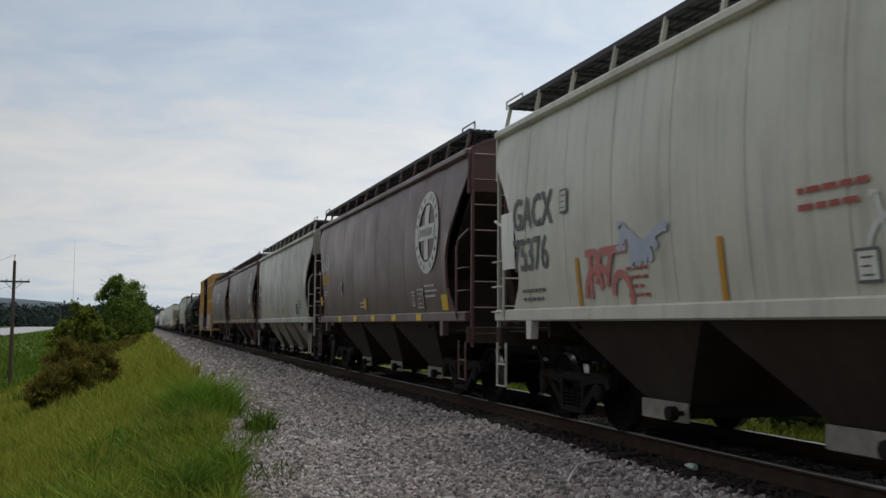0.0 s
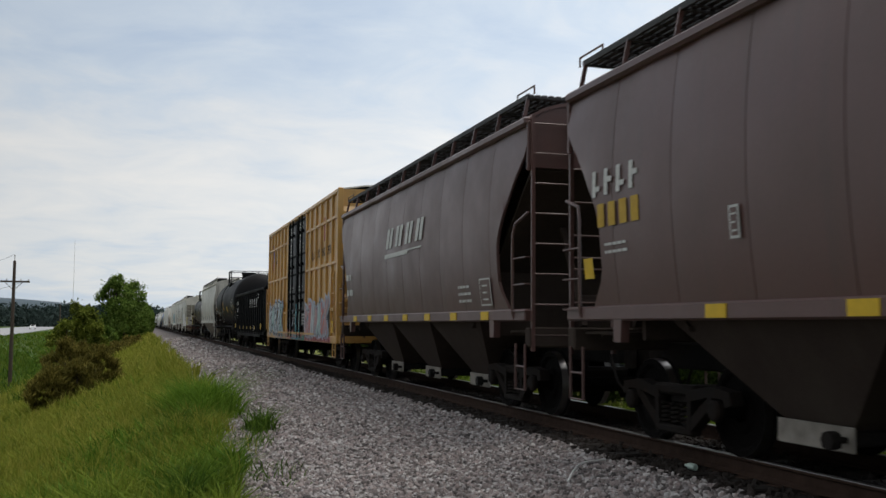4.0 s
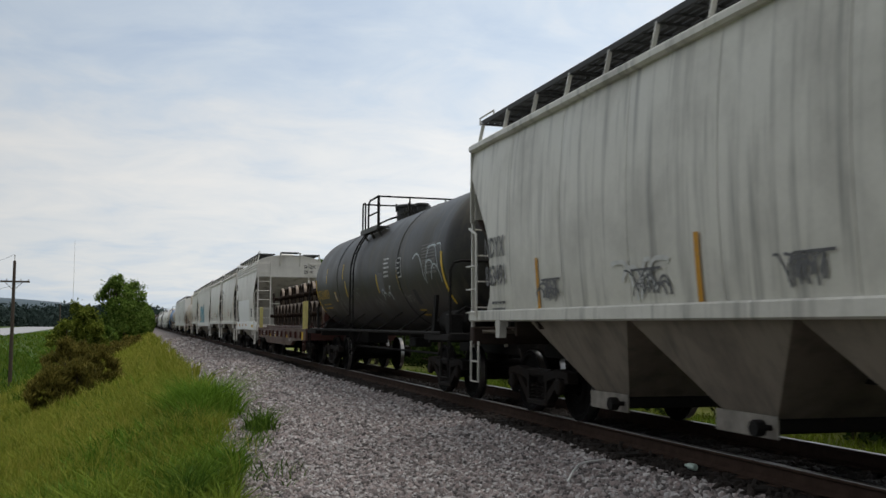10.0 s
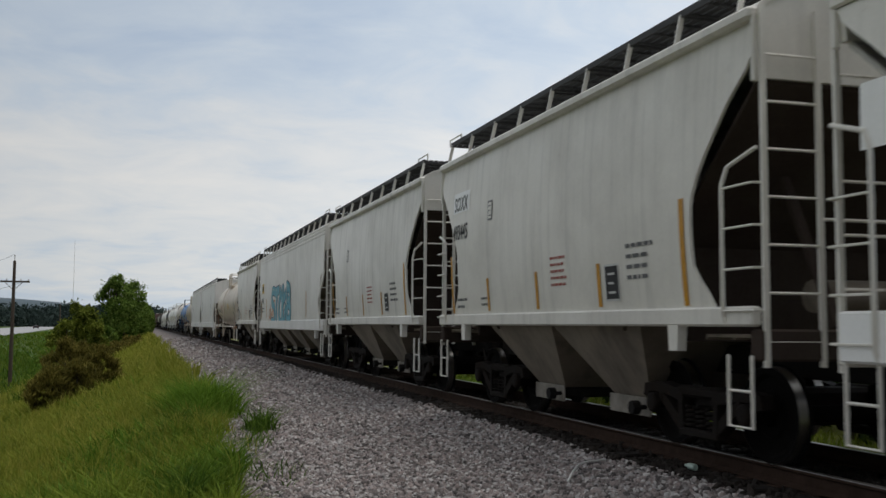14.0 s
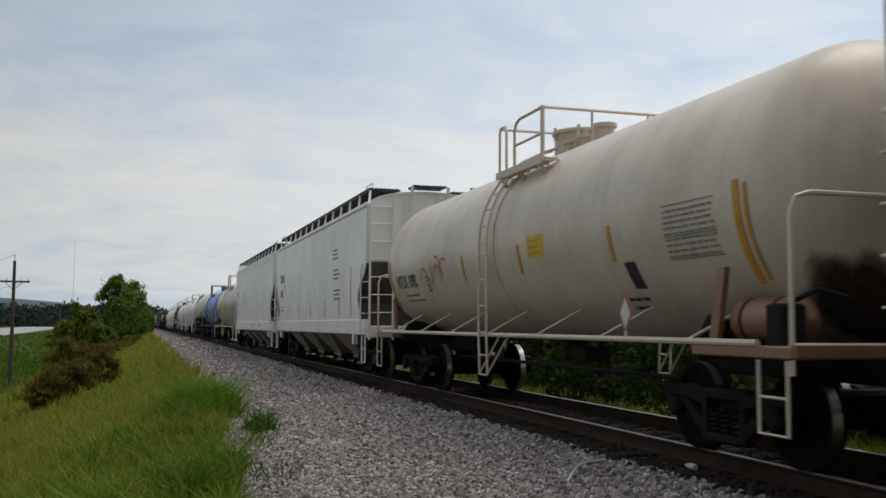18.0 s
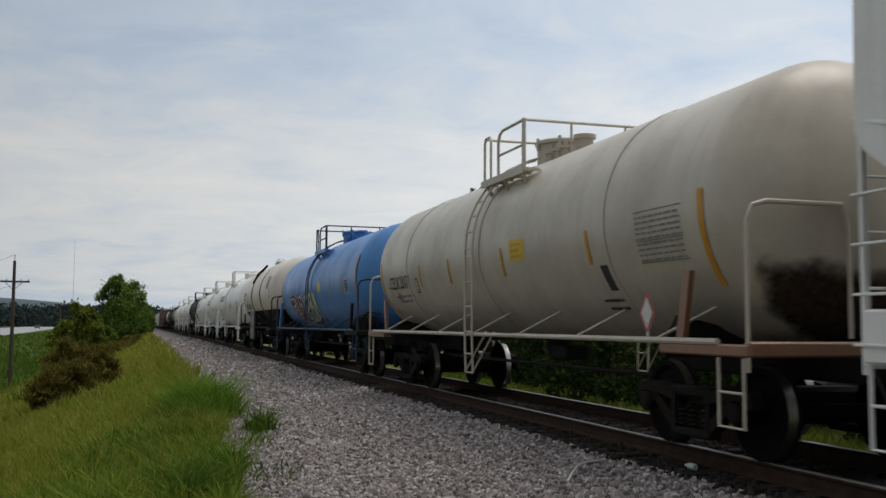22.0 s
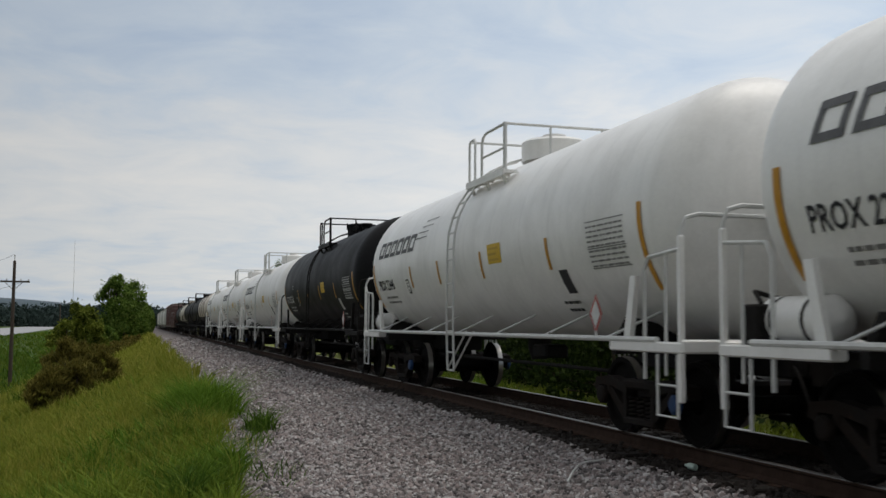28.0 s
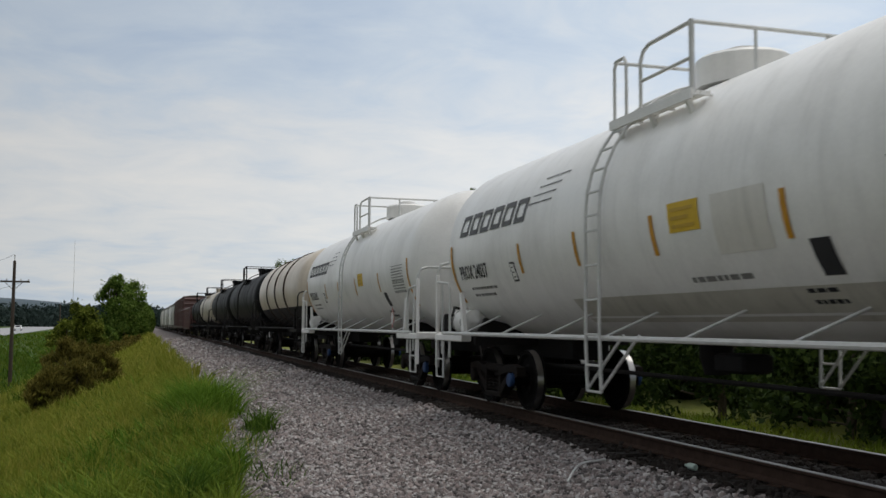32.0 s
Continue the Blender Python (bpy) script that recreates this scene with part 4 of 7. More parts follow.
    for sx in ((-1, 1) if top != "none" else ()):
        lo, hi = sorted((sx * xi, sx * (pw + 0.04)))
        p = part("top_platform", grating(lo, hi, b1 - 0.05, a0 + 0.05, pz, 4).box(sx * (pw + 0.02), sx * (pw + 0.05), b1 - 0.05, a0 + 0.05, pz - 0.06, pz + 0.05), top_mat, car)
        for y in (b1 + 0.1, (a0 + b1) / 2, a0 - 0.1):
            part("bracket", Shape().beam((sx * pw, y, pz - 0.03), (sx * (xi + 0.09), y, pz - 0.30), 0.05, 0.05), top_mat, p)
        part("side_loop", Shape().tube([(sx * pw, a0, pz), (sx * pw, a0, rt - 0.08), (sx * pw, a0 - 0.05, rt), (sx * pw, a1 + 0.05, rt), (sx * pw, a1, rt - 0.08), (sx * pw, a1, pz)], 0.022, 6), rail, p)
        part("guard_rail", Shape().tube([(sx * pw, b0, pz), (sx * pw, b0, rt - 0.16), (sx * pw, b0 - 0.06, rt - 0.05), (sx * pw, b0 - 0.2, rt), (sx * pw, b1, rt)], 0.024, 6), rail, p)
        part("post", Shape().tube([(sx * pw, b1, pz), (sx * pw, b1, rt + 0.02)], 0.034, 6), rail, p)
        part("mid_rail", Shape().tube([(sx * pw, b0, (pz + rt) / 2), (sx * pw, b1, (pz + rt) / 2)], 0.02, 6), rail, p)
        part("toe_post", Shape().tube([(sx * 0.45, b1, tz - 0.06), (sx * 0.45, b1, rt)], 0.02, 6), rail, p)
    for y in ((b1, a0) if top != "none" else ()):
        part("cross_rail", Shape().tube([(-pw, y, rt), (pw, y, rt)], 0.022, 6), rail, car)
    for q in ((-0.36, -0.62, -0.9) if top == "open" else ()):
        part("top_valve", Shape().lathe([(0, 0.0), (0, 0.07), (0.16, 0.07), (0.16, 0.11), (0.2, 0.11), (0.2, 0.04), (0.3, 0.04), (0.31, 0.0)], (-0.3, fit + q, tz - 0.07), 'z', 8), top_mat, car)
    # side ladder following the shell, with the splayed foot
    if ladder_side:
        for sx in (-1, 1):
            pts = []
            for a in np.linspace(78, 0, 9):
                t = math.radians(a)
                pts.append(((R + 0.12) * math.cos(t), zc + (R + 0.12) * math.sin(t)))
            pts.append((R + 0.12, 1.2))
            pts.append((R + 0.10, 0.55))
            ly = (fit - 0.08, fit + 0.28)
            l = part("side_ladder", Shape().tube([(sx * x, ly[0], z) for x, z in pts], 0.021, 5).tube([(sx * x, ly[1], z) for x, z in pts], 0.021, 5), rail, car)
            for i in range(2, len(pts)):
                part("rung", Shape().tube([(sx * pts[i][0], ly[0], pts[i][1]), (sx * pts[i][0], ly[1], pts[i][1])], 0.015, 5), rail, l)
            for z in (1.6, 2.0, 2.4, 0.85):
                part("rung", Shape().tube([(sx * (R + 0.12), ly[0], z), (sx * (R + 0.12), ly[1], z)], 0.015, 5), rail, l)
            part("brace", Shape().tube([(sx * (R + 0.1), ly[0], 0.57), (sx * (R + 0.02), ly[0] - 0.75, 1.2)], 0.018, 5).tube([(sx * (R + 0.1), ly[1], 0.57), (sx * (R + 0.02), ly[1] - 0.75, 1.2)], 0.018, 5), rail, l)
    # pipe rails along the sides, on struts from the shell
    D = H + 0.06
    for sx in (-1, 1):
        pr = part("pipe_rail", Shape().tube([(sx * 1.52, -H + 0.45, 1.16), (sx * 1.52, H - 0.45, 1.16)], 0.032, 8), rail, car)
        for i in (range(7) if sx < 0 else ()):
            y = -H + 1.6 + (L - 3.2) * i / 6
            part("strut", Shape().tube([(sx * 1.52, y, 1.17), (sx * 0.98, y - 0.3, zc - math.sqrt(max(0, R * R - 0.98 ** 2)) + 0.02)], 0.017, 5), rail, pr)
    # frame ends
    for e in (-1, 1):
        y = lambda v: e * v
        part("stub_sill", Shape().box(-0.3, 0.3, y(H - 3.2), y(D), 0.78, 1.12, 0.02), frame, car)
        b = part("body_bolster", Shape().prism([(-1.38, 0.98), (1.38, 0.98), (1.38, 1.1), (1.2, 1.42), (0.7, 1.3), (-0.7, 1.3), (-1.2, 1.42), (-1.38, 1.1)], 'y', y(H - 1.75), y(H - 1.65)), frame, car, fix=True)
        part("end_sill", Shape().box(-1.52, 1.52, y(D - 0.12), y(D), 1.03, 1.17, 0.02), saddle or frame, car)
        for sx in (-1, 1):
            part("side_beam", Shape().box(sx * 1.36, sx * 1.54, y(H - 1.5), y(D - 0.02), 1.03, 1.14, 0.015), saddle or frame, car)
            part("head_brace", Shape().prism([(y(H - 1.22), 1.10), (y(H - 1.36), 1.10), (y(H - 1.18), 1.85), (y(H - 1.06), 1.85)], 'x', sx * 1.38, sx * 1.44), saddle or frame, car, fix=True)
            if loops == "along":
                part("hand_loop", Shape().tube([(sx * 1.50, y(D - 0.80), 0.75), (sx * 1.50, y(D - 0.80), 1.9), (sx * 1.50, y(D - 0.72), 2.02), (sx * 1.50, y(D - 0.04), 2.07)], 0.024, 6).tube([(sx * 1.50, y(D - 0.36), 0.8), (sx * 1.50, y(D - 0.36), 2.05)], 0.02, 6), rail, car)
            part("hand_rail", Shape().tube([(sx * 1.50, y(D - 0.06), 0.9), (sx * 1.50, y(D - 0.06), 2.25), (sx * 1.44, y(D - 0.06), 2.38), (sx * 1.3, y(D - 0.06), 2.42), (sx * 0.5, y(D - 0.06), 2.42), (sx * 0.42, y(D - 0.06), 2.25), (sx * 0.42, y(D - 0.06), 1.2)], 0.024, 6), rail, car)
            if posts:
                part("end_post", Shape().box(sx * 1.47, sx * 1.53, y(D - 0.03), y(D - 0.09), 0.55, 2.2, 0.01), saddle or frame, car)
            stirrup(car, sx * 1.52, y(D - 0.3), rail, 0.4, 0.4, 1.02)
        part("end_walkway", grating(-1.36, 1.36, min(y(D - 0.14), y(H - 1.2)), max(y(D - 0.14), y(H - 1.2)), 1.06, 5), frame, car)
    brake_wheel(car, 0.7, -(D + 0.12), 1.8, frame, -1)
    ends = (-1,) if brake_y is None else brake_y
    for e in ends:
        c = part("brake_cylinder", Shape().lathe([(-0.5, 0.0), (-0.47, 0.12), (-0.38, 0.21), (0.38, 0.21), (0.47, 0.12), (0.5, 0.0)], (-1.16, e * (H - 0.72), 1.36), 'y', 20), saddle or frame, car)
        for q in (-0.22, 0.22):
            part("strap", Shape().lathe([(q - 0.02, 0.215), (q + 0.02, 0.215)], (-1.16, e * (H - 0.72), 1.36), 'y', 20, False), frame, c)
            part("bracket", Shape().box(-1.28, -1.02, e * (H - 0.72) + q - 0.03, e * (H - 0.72) + q + 0.03, 1.09, 1.2), frame, c)
        part("valve_box", Shape().box(-1.45, -1.2, e * (H - 0.32) - 0.12, e * (H - 0.32) + 0.12, 1.12, 1.5, 0.02).tube([(-1.3, e * (H - 0.3), 1.5), (-1.2, e * (H - 0.05), 1.62), (-0.9, e * (H - 0.05), 1.55)], 0.025, 6), frame, car)
    part("brake_rigging", Shape().tube([(-0.5, -H + 2.5, 0.7), (-0.5, H - 2.5, 0.7)], 0.03, 6).box(-0.3, 0.1, -0.9, -0.3, 0.78, 1.0, 0.03), frame, car)
    part("bottom_outlet", Shape().lathe([(0, 0.14), (0.2, 0.2), (0.45, 0.2)], (0, 0.1, zc - R - 0.35), 'z', 12), frame, car)
    for sgn in (-1, 1):
        truck(car, sgn * (H - 1.72), blue)
    couplers(car, D, 0.36)
    return car, side, H


def head_stain(car, H, R, zc, dish):
    """Dark residue spilt over the lower part of the front head, thinning out towards its rim."""
    g, cover = [], []
    n, k = 15, 21
    for i in range(n):
        t = math.pi / 2 * (0.12 + 0.88 * i / (n - 1))
        row = []
        for j in range(k):
            a = radians(-160 + 140 * j / (k - 1))
            r = (R + 0.008) * math.sin(t) ** 0.92
            row.append((r * math.cos(a), -H - 0.008 + dish * (1 - math.cos(t)), zc + r * math.sin(a)))
            u, w = (i / (n - 1) - 0.55) / 0.5, (j / (k - 1) - 0.42) / 0.5
            cover.append(max(0.0, 1.0 - math.sqrt(u * u + w * w)) * 1.3)
        g.append(row)
    ob = part("residue_stain", Shape().sheet(g), M["residue"], car, "dark brown residue spilt down the head")
    layer = ob.data.attributes.new("cover", 'FLOAT', 'POINT')
    layer.data.foreach_set("value", cover)
    return ob


def stripes(car, side, H, ys, z0=1.9, h=0.55, w=0.09, mat=None):
    for y in ys:
        s = Shape()
        side.rect(s, y, z0, w, h, 0.008)
        part("reflective_stripe", s, mat or M["stripe"], car)


def end_arc(car, side, y, z0, z1, w, mat):
    """A band of paint near the end of the shell."""
    s = Shape()
    n = 10
    s.sheet([[side.at(y - w * i, z0 + (z1 - z0) * j / n, 0.01) for i in (0, 1)] for j in range(n + 1)])
    return part("reflective_band", s, mat, car)


# ---- boxcar ----
def boxcar(label, front, back, body, door_mat, top=5.04, bar_mat=None):
    L = back - front
    H = L / 2
    car = thing("boxcar", label, "railcar", "freight train cars")
    side = Side(lambda z: 1.525)
    bar_mat = bar_mat or door_mat
    d0, d1 = -2.12, 2.0                     # door opening along the car
    for sx in (-1, 1):
        walls = [part("side_wall", Shape().box(sx * 1.40, sx * 1.46, a, b, 0.98, top - 0.06), body, car) for a, b in ((-H, d0), (d1, H))]
        part("side_sill", Shape().box(sx * 1.38, sx * 1.53, -H, H, 0.78, 0.98, 0.015), body, car)
        part("top_chord", Shape().box(sx * 1.36, sx * 1.53, -H, H, top - 0.14, top, 0.03), body, car)
        for w, (a, b) in zip(walls, ((-H, d0), (d1, H))):
            n = 6
            for i in range(n + 1):
                y = a + (b - a) * i / n
                y = max(-H + 0.05, min(H - 0.05, y))
                part("rib", Shape().box(sx * 1.455, sx * 1.525, y - 0.05, y + 0.05, 0.982, top - 0.142, 0.012), body, w)
            for z in (1.72, 3.02, 4.28):
                part("rail", Shape().box(sx * 1.455, sx * 1.515, a + 0.06, b - 0.06, z - 0.045, z + 0.045, 0.012), body, w)
        # two plug doors
        for k, (a, b) in enumerate(((d0, (d0 + d1) / 2), ((d0 + d1) / 2, d1))):
            dr = part("plug_door", Shape().box(sx * 1.41, sx * 1.475, a + 0.03, b - 0.03, 1.0, top - 0.16, 0.01), door_mat, car, "black sliding plug door")
            for z in (1.05, 1.72, 2.35, 3.02, 3.65, top - 0.24):
                part("door_rib", Shape().box(sx * 1.47, sx * 1.505, a + 0.05, b - 0.05, z - 0.035, z + 0.035, 0.008), bar_mat, dr)
            for z in (1.72, 2.35, 3.02):
                part("door_stiffener", Shape().box(sx * 1.47, sx * 1.50, (a + b) / 2 - 0.04, (a + b) / 2 + 0.04, z + 0.036, z + 0.592, 0.008), bar_mat, dr)
            for y in (a + 0.07, b - 0.07):
                part("door_stile", Shape().box(sx * 1.47, sx * 1.512, y - 0.05, y + 0.05, 1.02, top - 0.18, 0.008), bar_mat, dr)
            for q in (0.36, 0.68):
                y = a + (b - a) * q
                part("lock_bar", Shape().tube([(sx * 1.545, y, 0.86), (sx * 1.545, y, top - 0.1)], 0.028, 6), bar_mat, dr)
                for z in (1.2, 2.1, 3.3, 4.4):
                    part("clamp", Shape().box(sx * 1.47, sx * 1.575, y - 0.06, y + 0.06, z - 0.05, z + 0.05, 0.01), bar_mat, dr)
            part("lever", Shape().beam((sx * 1.56, a + 0.5, 1.75), (sx * 1.56, b - 0.5, 1.80), 0.03, 0.05), bar_mat, dr)
        part("door_track", Shape().box(sx * 1.46, sx * 1.56, d0 - 2.0, d1 + 2.0, 0.98, 1.04), body, car)
    part("floor_frame", Shape().box(-1.36, 1.36, -H + 0.02, H - 0.02, 0.95, 1.1).box(-0.25, 0.25, -H, H, 0.72, 0.95), M["under"], car)
    roof = [(-1.5, top - 0.02), (-0.75, top + 0.10), (0, top + 0.14), (0.75, top + 0.10), (1.5, top - 0.02)]
    r = part("roof", Shape().shell([[(x, y, z) for x, z in roof] for y in (-H, H)], (0, 0, -0.04)), M["light_grey"], car, fix=True)
    for i in range(13):
        y = -H + 0.4 + (L - 0.8) * i / 12
        part("roof_seam", Shape().shell([[(x, yy, z + 0.03) for x, z in roof] for yy in (y - 0.04, y + 0.04)], (0, 0, -0.05)), M["light_grey"], r, fix=True)
    for e in (-1, 1):
        w = part("end_wall", Shape().box(-1.44, 1.44, e * (H - 0.06), e * (H - 0.01), 1.0, top - 0.02), body, car)
        for k in range(6):
            z = 1.35 + k * 0.6
            part("corrugation", Shape().prism([(e * (H - 0.02), z - 0.2), (e * (H + 0.09), z - 0.04), (e * (H + 0.09), z + 0.04), (e * (H - 0.02), z + 0.2)], 'x', -1.38, 1.38), body, w, fix=True)
        for sx in (-1, 1):
            part("corner_post", Shape().box(sx * 1.37, sx * 1.53, e * (H - 0.05), e * (H + 0.06), 0.8, top, 0.015), body, car)
            ladder(car, sx * 1.58, e * (H - 0.05), sx * 1.58, e * (H - 0.5), 1.1, 2.75, body, 0.42, 0.035)
            ladder(car, sx * 1.45, e * (H + 0.14), sx * 0.9, e * (H + 0.14), 1.1, 2.4, body, 0.42, 0.04)
            stirrup(car, sx * 1.52, e * (H - 0.28), body, 0.38, 0.42, 0.8)
        part("end_sill", Shape().box(-1.45, 1.45, e * (H - 0.1), e * (H + 0.12), 0.8, 1.02, 0.02), body, car)
        part("draft_sill", Shape().box(-0.22, 0.22, e * (H - 0.1), e * (H + 0.4), 0.74, 1.02), M["under"], car)
        truck(car, e * (H - 1.9))
    couplers(car, H + 0.2, 0.45)
    return car, side, H


# ---- gondola ----
def gondola(label, front, back, body, top=2.92):
    L = back - front
    H = L / 2
    car = thing("gondola_car", label, "railcar", "freight train cars")
    side = Side(lambda z: 1.50)
    n = 14
    for sx in (-1, 1):
        w = part("side_wall", Shape().box(sx * 1.40, sx * 1.45, -H + 0.1, H - 0.1, 0.95, top - 0.1), body, car)
        part("top_chord", Shape().box(sx * 1.36, sx * 1.54, -H, H, top - 0.13, top, 0.03), body, car)
        part("bottom_chord", Shape().box(sx * 1.38, sx * 1.50, -H + 1.6, H - 1.6, 0.72, 0.95, 0.02), body, car)
        for e in (-1, 1):
            part("bottom_end", Shape().box(sx * 1.38, sx * 1.50, e * (H - 1.6), e * (H - 0.1), 0.84, 0.95), body, car)
        for i in range(n + 1):
            y = -H + 1.0 + (L - 2.0) * i / n
            part("rib", Shape().prism([(sx * 1.44, y - 0.11), (sx * 1.44, y + 0.11), (sx * 1.545, y + 0.06), (sx * 1.545, y - 0.06)], 'z', 0.86, top - 0.13), body, w, fix=True)
        for e in (-1, 1):
            ladder(car, sx * 1.5, e * (H - 0.1), sx * 1.5, e * (H - 0.55), 0.95, top - 0.15, body, 0.42, 0.035)
            stirrup(car, sx * 1.48, e * (H - 0.33), body, 0.4, 0.4, 0.95)
    part("floor", Shape().box(-1.4, 1.4, -H + 0.08, H - 0.08, 1.0, 1.08), body, car)
    part("centre_sill", Shape().box(-0.22, 0.22, -H, H, 0.7, 1.0), M["under"], car)
    for e in (-1, 1):
        w = part("end_wall", Shape().box(-1.42, 1.42, e * (H - 0.02), e * (H - 0.1), 0.95, top + 0.02), body, car)
        for z in (1.45, 2.0, 2.5):
            part("end_rib", Shape().box(-1.42, 1.42, e * (H - 0.02), e * (H + 0.07), z - 0.07, z + 0.07, 0.02), body, w)
        part("end_chord", Shape().box(-1.5, 1.5, e * (H - 0.12), e * (H + 0.08), top - 0.1, top + 0.06, 0.03), body, car)
        truck(car, e * (H - 1.8))
    brake_wheel(car, 0.8, -(H + 0.15), 1.9, body, -1)
    couplers(car, H, 0.5)
    return car, side, H


# ---- flat car ----
def flatcar(label, front, back, body, deck=1.14):
    L = back - front
    H = L / 2
    car = thing("flat_car", label, "railcar", "freight train cars")
    side = Side(lambda z: 1.50)
    for sx in (-1, 1):
        part("side_sill", Shape().prism([(-H, deck - 0.06), (-H, deck - 0.36), (-H + 2.6, deck - 0.40), (-H + 3.4, deck - 0.58), (H - 3.4, deck - 0.58), (H - 2.6, deck - 0.40), (H, deck - 0.36), (H, deck - 0.06)], 'x', sx * 1.36, sx * 1.50), body, car, fix=True)
        part("upper_rail", Shape().box(sx * 1.12, sx * 1.24, -H + 0.9, H - 0.9, deck + 0.02, deck + 0.12, 0.01), body, car)
        for i in range(11):
            y = -H + 0.8 + (L - 1.6) * i / 10
            part("stake_pocket", Shape().box(sx * 1.49, sx * 1.57, y - 0.07, y + 0.07, deck - 0.3, deck - 0.08, 0.01), body, car)
        for e in (-1, 1):
            for q in (0.2, 0.75):
                part("stake", Shape().box(sx * 1.39, sx * 1.47, e * (H - q) - 0.03, e * (H - q) + 0.03, deck - 0.05, deck + 0.92, 0.01), M["stake"], car, "yellow painted steel stake")
            stirrup(car, sx * 1.48, e * (H - 0.35), body, 0.4, 0.38, 0.95)
    part("deck", Shape().box(-1.5, 1.5, -H, H, deck - 0.06, deck + 0.01), body, car)
    part("centre_sill", Shape().box(-0.3, 0.3, -H, H, 0.66, deck - 0.06), M["under"], car)
    for e in (-1, 1):
        part("end_sill", Shape().box(-1.5, 1.5, e * H, e * (H + 0.12), deck - 0.36, deck + 0.03, 0.02), body, car)
        truck(car, e * (H - 1.8))
    part("brake_stand", Shape().box(-0.9, -0.75, -H - 0.06, -H + 0.06, deck, deck + 0.5), body, car)
    couplers(car, H + 0.1, 0.45)
    return car, side, H


M["stake"] = plain("yellow_stake_paint", (0.60, 0.53, 0.20), 0.6, 0.0, 0.2)
M["flat_brown"] = paint("oxide_brown_flat_car_paint", (0.068, 0.027, 0.022), dirt=0.35, streak=0.3, rust=0.2, grime=(0.05, 0.035, 0.03), spec=0.15)
M["far_brown"] = paint("far_oxide_red_paint", (0.105, 0.04, 0.035), dirt=0.3, streak=0.3)

M["hoop"] = plain("brown_residue_hoop", (0.25, 0.19, 0.14), 0.85, 0.0, 0.5, 5.0)
M["rusty_cream"] = paint("rusty_cream_frame_paint", (0.23, 0.105, 0.052), dirt=0.6, streak=0.5, rust=0.9, grime=(0.12, 0.07, 0.04))
M["locker"] = paint("grey_green_locker_paint", (0.075, 0.085, 0.07), dirt=0.4, streak=0.4, rust=0.1)

# ---- the train: position of each body along the line at 0 s ----
TRAIN = []           # (object, middle of the car along y at 0 s)
rnd = random.Random(7)
G = "freight train cars"


def place(made, front, back):
    TRAIN.append((made[0], front + made[2]))
    return made


def data_panel(car, side, y, z, w=0.28, h=0.34, mat=None, frame_mat=None):
    """Consolidated lube and data stencil: dark plate with a pale rim and lines."""
    s = Shape()
    side.rect(s, y, z, w, h, 0.007)
    p = part("data_panel", s, frame_mat or M["white_ink"], car)
    s = Shape()
    side.rect(s, y - 0.025, z + 0.025, w - 0.05, h - 0.05, 0.010)
    part("panel_face", s, mat or M["ink"], p)
    s = Shape()
    for k in range(3):
        side.rect(s, y - w * 0.26, z + h * (0.2 + k * 0.25), w * (0.48 - 0.1 * (k % 2)), h * 0.06, 0.013)
    tagged(part("panel_lines", s, frame_mat or M["white_ink"], p), kind="stuff")
    return p


def block(car, side, y, z, w, h, mat, name="patch", label=""):
    s = Shape()
    side.rect(s, y, z, w, h, 0.0055)
    return part(name, s, mat, car, label)


def sill_marks(car, H, ys, mat, w=0.34, z0=1.38):
    """Reflective plates on the side sill."""
    for y in ys:
        part("sill_reflector", Shape().box(-1.562, -1.55, y - w / 2, y + w / 2, z0, z0 + 0.13), mat, car)


def round_crest(car, side, y, z, r):
    """Round cross-in-circle emblem, as plain shapes."""
    s = Shape()
    n = 40
    for k in range(n):
        a, b = 2 * math.pi * k / n, 2 * math.pi * (k + 1) / n
        s.add([side.at(y - q * math.cos(t), z + q * math.sin(t), 0.008) for q, t in ((r, a), (r, b), (r * 0.72, b), (r * 0.72, a))], [(0, 1, 2, 3)])
    o = part("round_emblem", s, M["white_ink"], car, "worn white cross-in-circle emblem")
    s = Shape()
    for k in range(n):
        if k % 2 == 0 and k % 10 not in (0,):
            a, b = 2 * math.pi * (k + 0.2) / n, 2 * math.pi * (k + 0.8) / n
            s.add([side.at(y - q * math.cos(t), z + q * math.sin(t), 0.011) for q, t in ((r * 0.93, a), (r * 0.93, b), (r * 0.79, b), (r * 0.79, a))], [(0, 1, 2, 3)])
    part("rim_marks", s, M["brown"], o)
    s = Shape()
    q = r * 0.66
    side.rect(s, y + 0.13, z - q, 0.26, q * 2, 0.008)
    side.rect(s, y + q, z - 0.14, q * 2, 0.28, 0.0095)
    part("cross", s, M["white_ink"], o)
    s = Shape()
    for k in range(7):
        side.rect(s, y + q * 0.8 - k * q * 0.23, z - 0.07, q * 0.14, 0.14, 0.012)
    part("cross_marks", s, M["brown"], o)


# 1 beige-grey hopper
F, B_ = -0.4, 14.04
car, sd, H = place(hopper("beige-grey covered hopper car with seamed sides and faded graffiti", G, F, B_, M["grey_beige"], M["under_shaded"], bays=3, panels=11, sill=(1.36, 1.53)), F, B_)
sd.text("GACX", 0.62, H - 0.95, 2.62, M["grey_ink"], car, "dark grey stencilled mark", squeeze=0.8)
sd.text("75376", 0.62, H - 0.95, 2.05, M["grey_ink"], car, squeeze=0.8)
sd.bars(H - 1.2, 1.75, 0.9, 2, 0.06, M["grey_ink"], car, rnd)
data_panel(car, sd, H - 2.6, 2.7, 0.22, 0.3, M["grey_beige"], M["grey_ink"])
